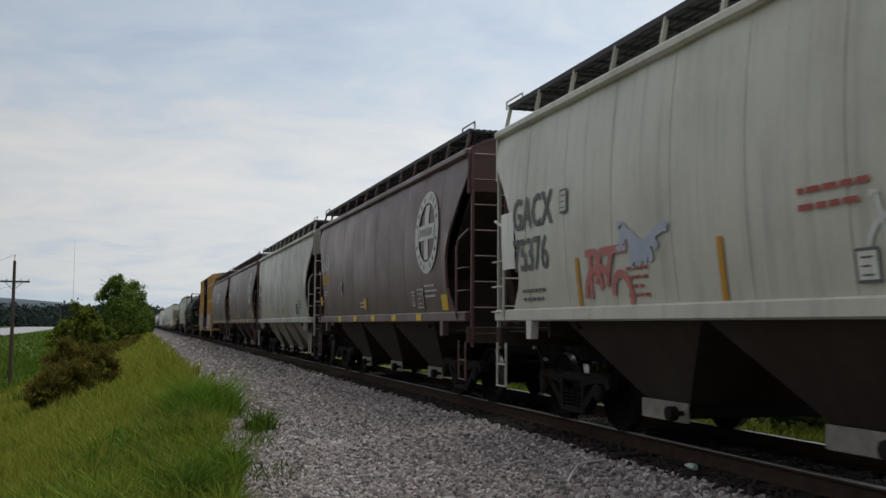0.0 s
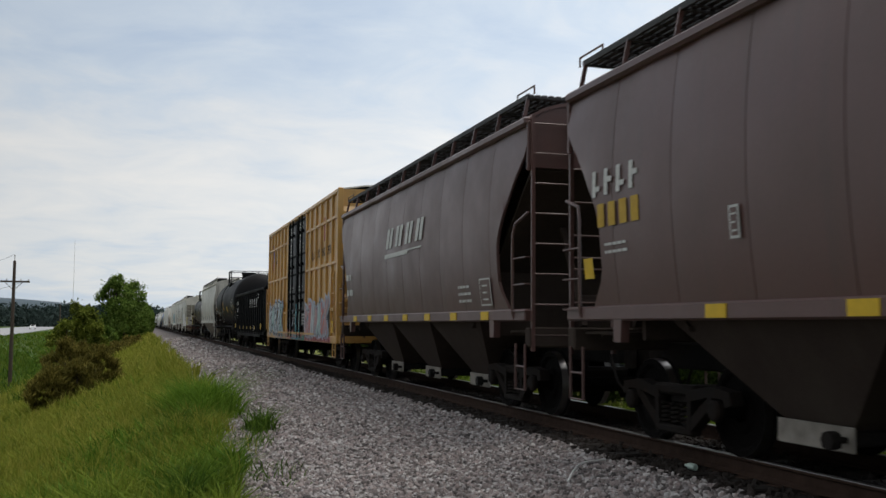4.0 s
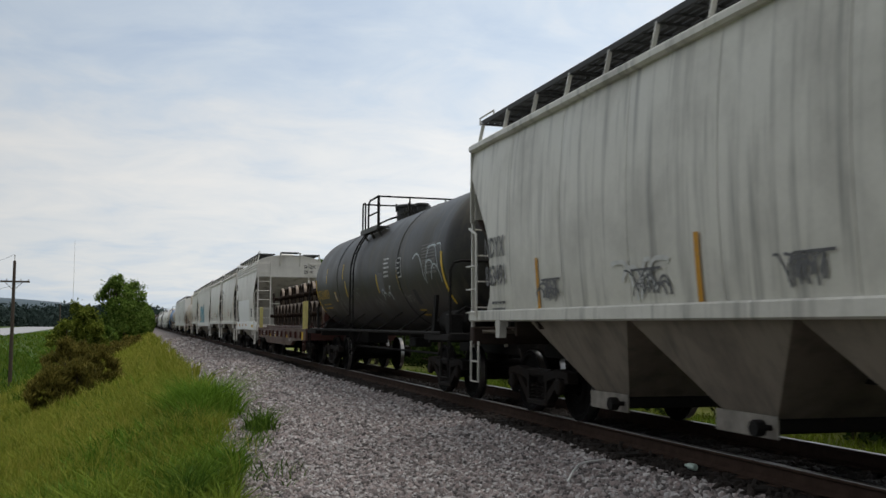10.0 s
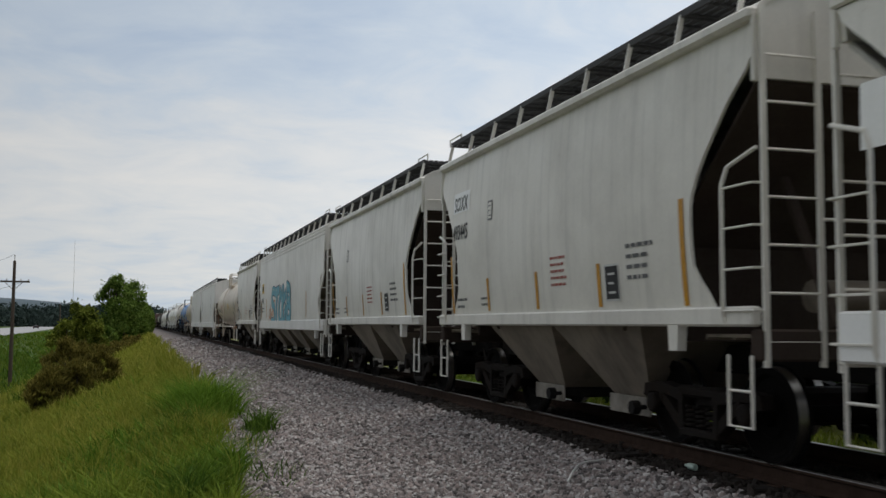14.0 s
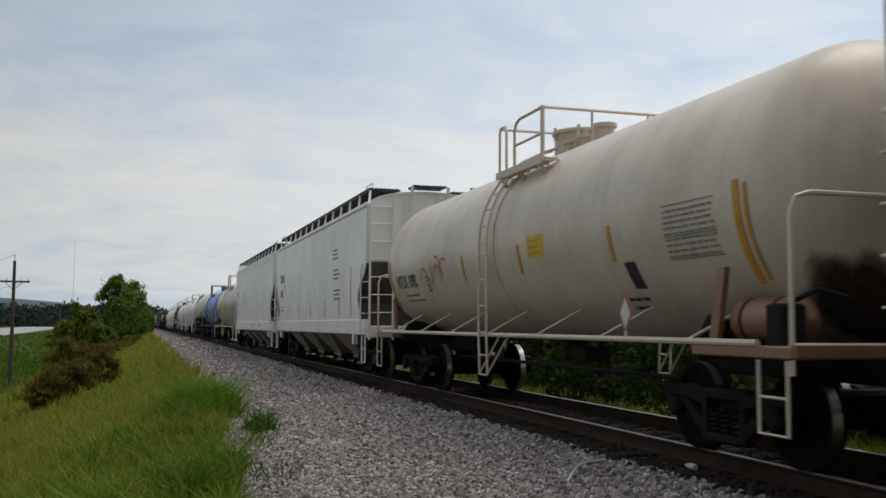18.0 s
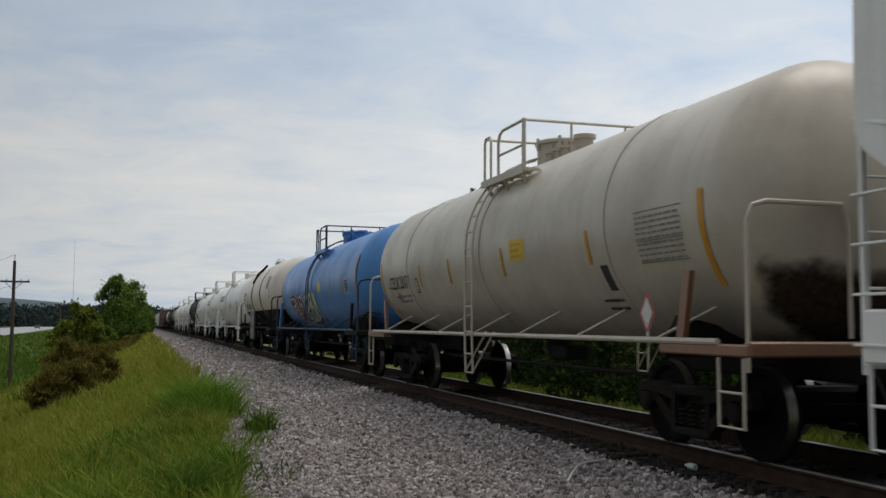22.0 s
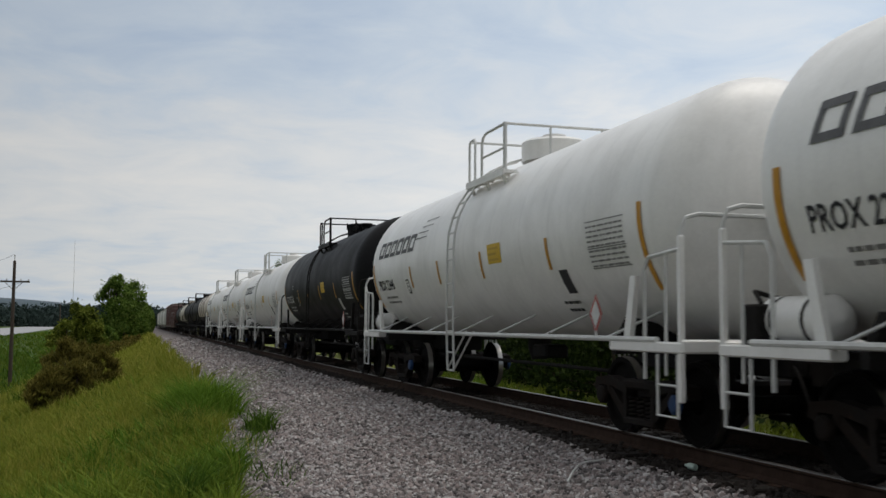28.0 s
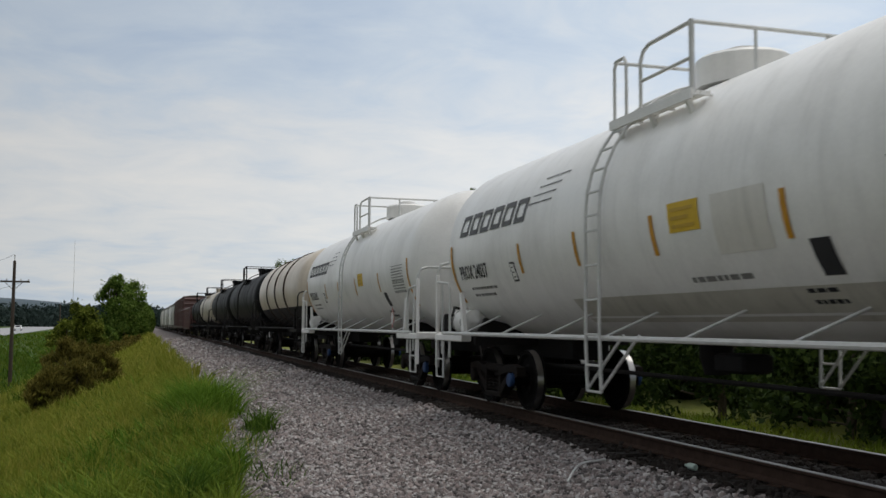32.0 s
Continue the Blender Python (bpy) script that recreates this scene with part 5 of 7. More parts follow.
stripes(car, sd, H, [H - 3.0, H - 6.1, H - 9.1], 1.5, 0.62)
sd.tag(car, H - 3.2, 1.55, 0.85, 0.6, M["spray_pink"], rnd, 6, 0.09)
sd.tag(car, H - 4.1, 1.95, 1.0, 0.45, M["spray_lilac"], rnd, 7, 0.10)
sd.bars(H - 4.3, 1.9, 0.5, 4, 0.05, M["red_ink"], car, rnd)
sd.bars(H - 7.3, 2.35, 0.9, 2, 0.07, M["red_ink"], car, rnd)
data_panel(car, sd, H - 7.9, 1.62, 0.26, 0.26, M["pale"], M["grey_ink"])
sd.tag(car, H - 8.0, 1.85, 1.9, 0.42, M["spray_white"], rnd, 9, 0.05)
end_patch = Shape()
sd.rect(end_patch, H - 0.5, 2.1, 0.5, 0.8, 0.007)
part("rubbed_patch", end_patch, M["light_grey"], car)

# 2 and 4 brown hoppers with a round emblem; 5 brown hopper with a plain slanted mark
for i, (F, B_) in enumerate(((15.35, 29.39), (46.34, 60.69))):
    car, sd, H = place(hopper("mineral-brown covered hopper car with a round white emblem", G, F, B_, M["brown"], M["under_shaded"], bays=3, panels=11, trim=M["brown"], sill=(1.36, 1.53)), F, B_)
    round_crest(car, sd, -H + 2.18, 3.0, 0.76)
    for q in range(4):
        block(car, sd, H - 0.92 - q * 0.3, 2.78, 0.09, 0.3, M["white_ink"], "faded_mark")
        block(car, sd, H - 0.92 - q * 0.3 - 0.09, 2.84 + 0.08 * (q % 2), 0.1, 0.06, M["white_ink"], "faded_mark")
    for q in range(4):
        block(car, sd, H - 1.05 - q * 0.27, 2.42, 0.17, 0.27, M["gold_ink"], "faded_number")
    sd.bars(H - 1.2, 2.2, 0.6, 2, 0.045, M["white_ink"], car, rnd)
    data_panel(car, sd, H - 3.7, 2.08, 0.16, 0.3, M["brown"])
    block(car, sd, H - 0.62, 1.85, 0.24, 0.24, M["yellow_sign"], "yellow_plate")
    block(car, sd, -H + 1.4, 1.56, 0.36, 0.27, M["yellow_sign"], "yellow_plate")
    block(car, sd, H - 6.3, 1.66, 0.32, 0.26, M["gold_ink"], "ochre_smudge")
    data_panel(car, sd, -H + 2.95, 1.62, 0.42, 0.36, M["brown"])
    data_panel(car, sd, -H + 3.35, 1.66, 0.2, 0.28, M["brown"])
    sd.bars(-H + 2.4, 2.0, 0.8, 3, 0.05, M["white_ink"], car, rnd)
    sd.bars(H - 5.9, 1.8, 0.6, 2, 0.05, M["white_ink"], car, rnd)
    sill_marks(car, H, [H - 3.4 - k * 1.95 for k in range(5)], M["yellow_sign"])
F, B_ = 62.01, 75.3
car, sd, H = place(hopper("mineral-brown covered hopper car with a pale slanted mark", G, F, B_, M["brown"], M["under_shaded"], bays=3, panels=10, sill=(1.36, 1.53)), F, B_)
s = Shape()
for k in range(4):
    y = 1.3 - k * 0.78
    sd.rect(s, y, 2.9, 0.2, 0.42, 0.008, 0.3)
    sd.rect(s, y - 0.28, 2.9, 0.2, 0.42, 0.008, 0.3)
sd.rect(s, 1.4, 2.70, 1.9, 0.09, 0.008, 0.3)
sd.rect(s, -0.5, 2.76, 1.0, 0.03, 0.008, 0.3)
part("slanted_mark", s, M["white_ink"], car, "row of slanted white blocks")
data_panel(car, sd, -H + 1.9, 1.6, 0.5, 0.42, M["brown"])
sd.bars(-H + 3.0, 1.9, 0.7, 3, 0.06, M["white_ink"], car, rnd)
sd.bars(H - 1.1, 2.4, 0.7, 2, 0.2, M["white_ink"], car, rnd)
sill_marks(car, H, [H - 2.0 - k * 1.6 for k in range(7)], M["yellow_sign"])

# 3 grey hopper with dark seams
F, B_ = 30.66, 45.14
car, sd, H = place(hopper("weathered grey covered hopper car with dark panel seams", G, F, B_, M["grey"], bays=4, panels=12, sill=(1.36, 1.53)), F, B_)
sd.text("BNGX", 0.37, H - 1.05, 2.68, M["grey_ink"], car, "dark grey stencilled mark", squeeze=0.75)
sd.text("30879", 0.37, H - 1.1, 2.2, M["grey_ink"], car, squeeze=0.75)
stripes(car, sd, H, [H - 3.4, H - 5.5, H - 8.4, H - 9.3], 1.5, 0.5)
stripes(car, sd, H, [H - 0.93], 1.55, 1.1)
stripes(car, sd, H, [-H + 1.4], 2.0, 0.6, 0.05)
sd.bars(H - 1.2, 2.0, 0.7, 2, 0.06, M["grey_ink"], car, rnd)
data_panel(car, sd, -H + 3.1, 1.6, 0.4, 0.42, M["ink"], M["white_ink"])
sd.bars(-H + 2.5, 2.05, 0.7, 3, 0.055, M["grey_ink"], car, rnd)
sd.bars(H - 6.6, 1.8, 0.6, 4, 0.05, M["red_ink"], car, rnd)
sd.bars(H - 7.8, 1.85, 0.7, 3, 0.05, M["grey_ink"], car, rnd)

# 6 yellow boxcar
F, B_ = 75.95, 91.05
car, sd, H = place(boxcar("yellow ribbed boxcar with black plug doors and graffiti", F, B_, M["yellow"], M["door_slate"], bar_mat=M["gondola_black"]), F, B_)
wall = Side(lambda z: 1.46)
wall.text("RAIL CAR POOLING EXPERTS", 0.36, -2.75, 3.32, M["worn_ink"], car, "worn black lettering", squeeze=0.82)
wall.text("any", 0.24, H - 1.8, 3.95, M["ink"], car)
wall.text("road", 0.24, H - 1.8, 3.68, M["ink"], car)
s, s2 = Shape(), Shape()
for a, t in (((0.0, 0.0), s), ((0.42, 0.0), s2)):
    wall.poly(t, [(a[0], 0), (a[0] + 0.16, 0), (0.42 - a[0] + 0.16, 1.05), (0.42 - a[0], 1.05)], H - 1.0, 3.42, 0.007 if t is s else 0.010)
part("cross_mark", s, M["spray_pink"], car, "red and blue diagonal cross mark")
part("cross_mark", s2, M["spray_royal"], car)
for k in range(4):
    block(car, wall, -H + 2.9 - 0.5 * (k % 2), 3.75 + 0.35 * (k // 2), 0.22, 0.35, M["red_ink"], "faded_mark")
dside = Side(lambda z: 1.478)
for k, y in enumerate((1.75, -0.35)):
    for q in range(3):
        dside.bars(y, 4.66 - q * 0.125, 1.0, 1, 0.085, M["white_ink"], car, rnd)
    for q, words in enumerate(("MOVING CAR", "", "CIERRE Y PONGA", "EL SEGURO EN AMBAS", "PUERTAS ANTES DE", "MOVER EL CARRO")):
        if words and k == 0:
            dside.bars(y, 4.285 - q * 0.11, 0.95, 1, 0.08, M["white_ink"], car, rnd)
        elif words:
            dside.text(words, 0.105, y, 4.285 - q * 0.11, M["white_ink"], car, "white stencilled lettering", squeeze=0.95)
    dside.bars(y - 0.2, 2.55, 0.8, 2, 0.06, M["white_ink"], car, rnd)
    dside.bars(y - 0.9, 1.6, 0.6, 4, 0.05, M["white_ink"], car, rnd)
gs = Side(lambda z: 1.535)
gs.graffiti(car, H - 0.6, 0.84, 4.0, 1.35, ("hook", "zig", "R", "arrow", "K"), [M["spray_silver"], M["spray_mint"], M["spray_silver"]], M["spray_black"], rnd, M["spray_lilac"], label="sprayed pale blue and black lettering shapes", fat=0.22)
gs.graffiti(car, -2.25, 0.92, 4.2, 1.08, ("hook", "arrow", "N", "zig", "A", "hook", "K"), [M["spray_rose"], M["spray_pink"], M["spray_silver"], M["spray_rose"], M["spray_mint"], M["spray_pink"]], M["spray_haze"], rnd, M["spray_lilac"], label="sprayed pink and grey lettering shapes", fat=0.30, rim=1.4)
for k in range(5):
    gs.tag(car, -2.4 - 0.85 * k, 1.0, 0.6, 0.75, M["spray_black"], rnd, 3, 0.035)
gd = Side(lambda z: 1.508)
gd.graffiti(car, 1.85, 1.05, 1.5, 0.95, ("zig", "hook"), [M["spray_haze"], M["spray_lilac"]], M["spray_black"], rnd, None, label="sprayed grey shapes on the door", fat=0.16)
gd.graffiti(car, 0.0, 1.02, 1.2, 1.15, ("hook", "I"), [M["spray_teal"], M["spray_mint"]], M["spray_black"], rnd, None, label="sprayed teal shapes on the door", fat=0.2)
for k, (y, z, ww, hh, m) in enumerate(((-0.1, 1.0, 1.3, 0.3, "teal"), (1.9, 1.0, 1.4, 0.16, "pink"), (-2.75, 1.15, 0.2, 0.5, "teal"), (-3.0, 1.1, 0.12, 0.55, "orange"), (-6.1, 1.2, 0.13, 0.7, "orange"), (-6.3, 1.2, 0.3, 0.6, "black"))):
    block(car, gd if k < 2 else gs, y, z, ww, hh, M["spray_" + m], "sprayed_patch")
for y, ww, m in ((1.0, 1.9, "teal"), (-0.9, 1.3, "green"), (-2.2, 4.6, "pink")):
    block(car, Side(lambda z: 1.532), y, 0.80, ww, 0.15, M["spray_" + m], "sprayed_patch")
gs.tag(car, 2.2, 0.80, 4.2, 0.18, M["spray_pink"], rnd, 26, 0.05)
gs.tag(car, 3.0, 0.80, 5.2, 0.16, M["spray_teal"], rnd, 20, 0.05)
gs.tag(car, -2.2, 0.79, 4.6, 0.17, M["spray_maroon"], rnd, 24, 0.05)
block(car, sd, -H + 0.75, 1.08, 0.42, 0.32, M["yellow_sign"], "yellow_plate")
block(car, sd, H - 0.3, 1.05, 0.36, 0.3, M["yellow_sign"], "yellow_plate")

# 7 black gondola
F, B_ = 92.5, 105.9
car, sd, H = place(gondola("black ribbed steel gondola car, empty", F, B_, M["gondola_black"]), F, B_)
skin = Side(lambda z: 1.547)
s = Shape()
for k in range(4):
    skin.rect(s, -1.2 - k * 0.9, 2.2, 0.10, 0.28, 0.006, 0.2)
    skin.rect(s, -1.34 - k * 0.9, 2.2, 0.10, 0.28, 0.006, 0.2)
    skin.rect(s, -1.2 - k * 0.9, 2.1, 0.34, 0.03, 0.006, 0.2)
part("slanted_mark", s, M["white_ink"], car, "row of slanted white blocks")
data_panel(car, Side(lambda z: 1.452), -H + 2.3, 1.55, 0.46, 0.44, M["gondola_black"])
for k in range(5):
    block(car, skin, H - 3.0 - k * 1.75, 1.08, 0.26, 0.12, M["yellow_sign"], "yellow_plate")
block(car, skin, -H + 1.05, 1.08, 0.32, 0.26, M["yellow_sign"], "yellow_plate")
for z in (2.3, 1.95):
    for k in range(4):
        block(car, skin, H - 1.42 - k * 0.16, z, 0.06 + 0.04 * (k % 2), 0.22, M["white_ink"], "faded_mark")
skin.bars(H - 1.42, 1.75, 0.5, 2, 0.05, M["white_ink"], car, rnd)
block(car, skin, H - 0.45, 1.1, 0.26, 0.24, M["yellow_sign"], "yellow_plate")
skin.bars(-H + 3.9, 1.2, 0.5, 3, 0.05, M["white_ink"], car, rnd)
skin.bars(-H + 2.2, 2.6, 0.5, 2, 0.07, M["white_ink"], car, rnd)


def tank_marks(car, sd, H, mark, number, ink, zc=2.34, size=0.33, stripe=M["stripe"], sign=True, y_mark=None, band=True, squeeze=0.8, patch=None, ys=None, table=0.0):
    """Reporting mark, stripes, stencil table and signs on the near side of a tank."""
    ym = H - 1.15 if y_mark is None else y_mark
    sd.text(mark + " " + number, size, ym, zc - 0.28, ink, car, "stencilled mark and number", squeeze=squeeze)
    sd.bars(ym - 0.35, zc - 0.46, 1.3, 2, 0.055, M["faint_ink"] if ink is M["ink"] else ink, car, rnd)
    stripes(car, sd, H, ys or [H - 3.9, H - 5.8, -1.0, -H + 3.5], zc - 0.3, 0.42, 0.085, stripe)
    if band:
        for y in (H - 0.78, -H + 0.9):
            end_arc(car, sd, y, zc - 0.65, zc + 0.3, 0.1, stripe)
    if sign:
        s = block(car, sd, -1.4, zc - 0.1, 0.58, 0.3, M["yellow_sign"], "warning_sign")
        lines = Shape()
        for k in range(3):
            sd.rect(lines, -1.45, zc - 0.06 + k * 0.085, 0.44 - 0.1 * (k % 2), 0.035, 0.0095)
        tagged(part("sign_lines", lines, M["gold_ink"], s), kind="stuff")
    data_panel(car, sd, H - 3.5, zc - 0.4, 0.2, 0.28, patch or (M["black"] if ink is M["white_ink"] else M["cream"]), ink)
    # stencil table: fine rows and columns of small print
    s = Shape()
    for k in range(9):
        x = 0.0
        while x < 0.92:
            w = 0.05 + 0.12 * rnd.random()
            sd.rect(s, -H + 2.2 - x, zc + table - 0.34 + k * 0.058, min(w, 0.95 - x), 0.022, 0.008)
            x += w + 0.025
    tagged(part("stencil_table", s, M["faint_ink"] if ink is not M["white_ink"] else M["white_ink"], car), kind="stuff")
    s = Shape()
    for z in (-0.36, -0.13, 0.19):
        sd.rect(s, -H + 2.22, zc + table + z, 1.0, 0.012, 0.0075)
    part("table_rule", s, M["faint_ink"] if ink is not M["white_ink"] else ink, car)
    sd.bars(-H + 3.6, zc - 0.75, 0.5, 2, 0.05, ink, car, rnd)
    block(car, sd, -H + 3.25, zc - 0.62, 0.26, 0.3, M["ink"] if ink is not M["white_ink"] else M["white_ink"], "print_patch")


def placard_at(car, y):
    """Diamond placard on a post above the pipe rail."""
    s = Shape().add([(-1.535, y + a * 0.17, 1.44 + b * 0.24) for a, b in ((0, -1), (-1, 0), (0, 1), (1, 0))], [(0, 1, 2, 3)])
    p = part("placard", s, M["red_ink"], car, "red and white diamond placard")
    part("placard_face", Shape().add([(-1.54, y + a * 0.12, 1.44 + b * 0.17) for a, b in ((0, -1), (-1, 0), (0, 1), (1, 0))], [(0, 1, 2, 3)]), M["white_ink"], p)
    part("placard_post", Shape().tube([(-1.53, y, 1.14), (-1.53, y, 1.25)], 0.02, 6), M["pipe_white"], p)


# 8 black tank car
F, B_ = 106.8, 121.2
car, sd, H = place(tank("black tank car with white scrawls and amber stripes", G, F, B_, M["black"], rail=M["under"], R=1.53, zc=2.70), F, B_)
tank_marks(car, sd, H, "SHQX", "8416", M["white_ink"], size=0.33, y_mark=H - 1.6, zc=2.16, table=0.35, ys=[H - 3.1, H - 5.6, -1.2, -H + 3.4])
sd.tag(car, H - 0.75, 1.98, 0.75, 0.38, M["spray_silver"], rnd, 6, 0.03)
sd.tag(car, H - 3.9, 1.95, 1.3, 0.4, M["spray_silver"], rnd, 8, 0.03)
block(car, sd, 0.9, 2.15, 0.3, 0.6, M["stripe"], "amber_patch")

# 9 pale hopper, streaked
F, B_ = 121.75, 138.2
car, sd, H = place(hopper("pale grey streaked covered hopper car with four bays", G, F, B_, M["streaked"], bays=4, panels=9, bulge=0.10, sill=(1.36, 1.53), end_z=3.0), F, B_)
sd.text("NDYX", 0.42, H - 0.9, 2.32, M["grey_ink"], car, "faded stencilled mark", squeeze=0.7)
sd.text("863491", 0.42, H - 0.9, 1.9, M["grey_ink"], car, squeeze=0.7)
sd.bars(H - 1.1, 1.62, 0.7, 2, 0.05, M["grey_ink"], car, rnd)
stripes(car, sd, H, [H - 2.9, H - 6.9, H - 10.3, H - 12.6], 1.5, 0.7)
stripes(car, sd, H, [-H + 1.5], 1.6, 1.2, 0.1)
for k in range(6):
    sd.tag(car, H - 3.1 - k * 2.6, 1.62, 0.5, 0.28, M["grey_ink"], rnd, 16, 0.026)
sd.tag(car, H - 5.6, 1.55, 0.4, 0.45, M["white_ink"], rnd, 5, 0.05)
data_panel(car, sd, -H + 3.0, 1.6, 0.34, 0.34, M["grey_ink"], M["ink"])
block(car, sd, -H + 2.6, 2.0, 0.5, 0.5, M["white_ink"], "paper_placard")

# 10 black tank car, olive weathering, yellow mark
F, B_ = 139.3, 154.3
car, sd, H = place(tank("grimy black tank car with ochre lettering", G, F, B_, M["black_dusty"], R=1.41, zc=2.58, rail=M["under"], bands=2, fit=0.65), F, B_)
tank_marks(car, sd, H, "UTLX", "640717", M["gold_ink"], size=0.36, stripe=M["yellow_sign"], sign=False, ys=[2.3, -1.35, -3.3], y_mark=H - 1.0, table=0.3)
stripes(car, sd, H, [5.0, 2.6], 2.5, 0.42, 0.07, M["yellow_sign"])
block(car, sd, -1.4, 2.06, 0.62, 0.42, M["grey_ink"], "grey_patch")
sd.bars(-2.15, 2.74, 0.5, 5, 0.05, M["white_ink"], car, rnd)
for k in range(5):
    sd.tag(car, 6.0 - 2.3 * k, 1.7 + 0.1 * (k % 3), 0.7, 0.3, M["faint_ink"], rnd, 4, 0.02)
sd.tag(car, -1.6, 1.85, 1.0, 0.3, M["spray_silver"], rnd, 4, 0.03)
sd.tag(car, -H + 2.2, 2.1, 1.5, 0.7, M["spray_silver"], rnd, 6, 0.03)
data_panel(car, sd, -3.3, 2.3, 0.4, 0.42, M["black"], M["white_ink"])

# 11 flat car with spare wheelsets
F, B_ = 155.0, 168.3
car, sd, H = place(flatcar("oxide-brown flat car loaded with spare wheelsets", F, B_, M["flat_brown"]), F, B_)
for k in range(6):
    block(car, sd, H - 1.3 - k * 1.55, 0.82, 0.24, 0.1, M["yellow_sign"], "yellow_plate")
block(car, sd, -H + 0.75, 0.8, 0.36, 0.26, M["yellow_sign"], "yellow_plate")
data_panel(car, sd, -H + 3.6, 0.72, 0.36, 0.28, M["flat_brown"], M["white_ink"])
for k in range(4):
    sd.bars(H - 2.0 - k * 1.7, 0.97, 0.7, 2, 0.05, M["white_ink"], car, rnd)
FLAT_MID = (F + B_) / 2
LOAD = []
M["load_wheel"] = plain("rusted_spare_wheel_steel", (0.028, 0.0165, 0.011), 0.85, 0.0, 0.55, 7.0, 0.12)
M["load_tread"] = plain("dull_spare_wheel_tread", (0.24, 0.19, 0.15), 0.5, 0.4, 0.35, 6.0)
prof = [(-0.02, 0.10), (0.06, 0.12), (0.065, 0.2), (0.03, 0.24), (0.025, 0.36), (0.05, 0.385), (0.07, 0.40), (0.07, WHEEL_R), (-0.04, WHEEL_R + 0.004), (-0.055, WHEEL_R + 0.028), (-0.07, WHEEL_R + 0.022), (-0.072, 0.38), (-0.03, 0.33), (-0.02, 0.10)]
m_disc = Shape().lathe(prof, (0, 0, 0), 'x', 28).mesh("wheel", M["load_wheel"])
m_rim = Shape().lathe([(0.0705, WHEEL_R - 0.008), (0.073, WHEEL_R - 0.004), (0.069, WHEEL_R + 0.002), (-0.03, WHEEL_R + 0.005)], (0, 0, 0), 'x', 28, False).mesh("rim", M["load_tread"])
m_disc = joined(m_disc, m_rim, "wheel")
m_load = Shape().lathe([(-1.1, 0.07), (-0.85, 0.08), (-0.6, 0.085), (0.6, 0.085), (0.85, 0.08), (1.1, 0.07)], (0, 0, 0), 'x', 12).mesh("axle", M["load_wheel"])
for row, (z, off, count) in enumerate(((1.16 + 0.50, 0.0, 12), (1.16 + 1.24, 0.5, 11))):
    for k in range(count):
        ob = tagged(new("spare_wheelset", m_load), "rusty spare wheelset with axle stacked on the flat car", "wheelset", "spare wheelsets")
        ob.matrix_basis = pose(0, 0, 0)
        for sx in (-1, 1):
            w = part("wheel", m_disc, None, ob)
            w.matrix_basis = pose(sx * 0.755, 0, 0, 0, 0, 0 if sx > 0 else 180)
        LOAD.append((ob, (0.17 if row else -0.02) * (1 if k % 2 else 0.6), -5.5 + k + off, z, rnd.random() * 80))

# 12, 13, 14, 16 short two-bay hoppers; 15 long one
F, B_ = 169.2, 178.8
car, sd, H = place(hopper("light grey short covered hopper car with white repainted patch", G, F, B_, M["light_grey"], M["grey"], bays=2, fascia=True, bulge=0.08, sill_mat=M["white_patch"], sill=(1.03, 1.42), end_z=3.5, bite=1.3), F, B_)
block(car, sd, H - 1.1, 1.45, 5.6, 1.05, M["white_patch"], "repainted_patch", "fresh white paint over old marks")
block(car, sd, H - 0.35, 2.6, 0.5, 0.5, M["white_patch"], "repainted_patch")
sd.text("SHQX", 0.3, H - 0.8, 2.25, M["grey_ink"], car, "faded stencilled mark", squeeze=0.7)
sd.text("2918", 0.3, H - 0.8, 1.86, M["grey_ink"], car, squeeze=0.7)
sd.bars(H - 1.0, 1.62, 0.7, 2, 0.06, M["grey_ink"], car, rnd)
v, f = font_mesh("SHQX", 0.2)
part("end_lettering", Shape().add([(0.66 + p[0], -H + 0.04, 3.92 + p[1]) for p in v], f), M["ink"], car)
v, f = font_mesh("2918", 0.2)
part("end_lettering", Shape().add([(0.66 + p[0], -H + 0.04, 3.68 + p[1]) for p in v], f), M["ink"], car)
data_panel(car, sd, -H + 2.2, 1.65, 0.36, 0.4, M["ink"], M["grey_ink"])
sill_marks(car, H, [H - 0.8, H - 2.3, H - 3.9, H - 5.5], M["stripe"], 0.3, 1.2)
sill_marks(car, H, [-H + 1.3], M["yellow_sign"], 0.62, 1.15)

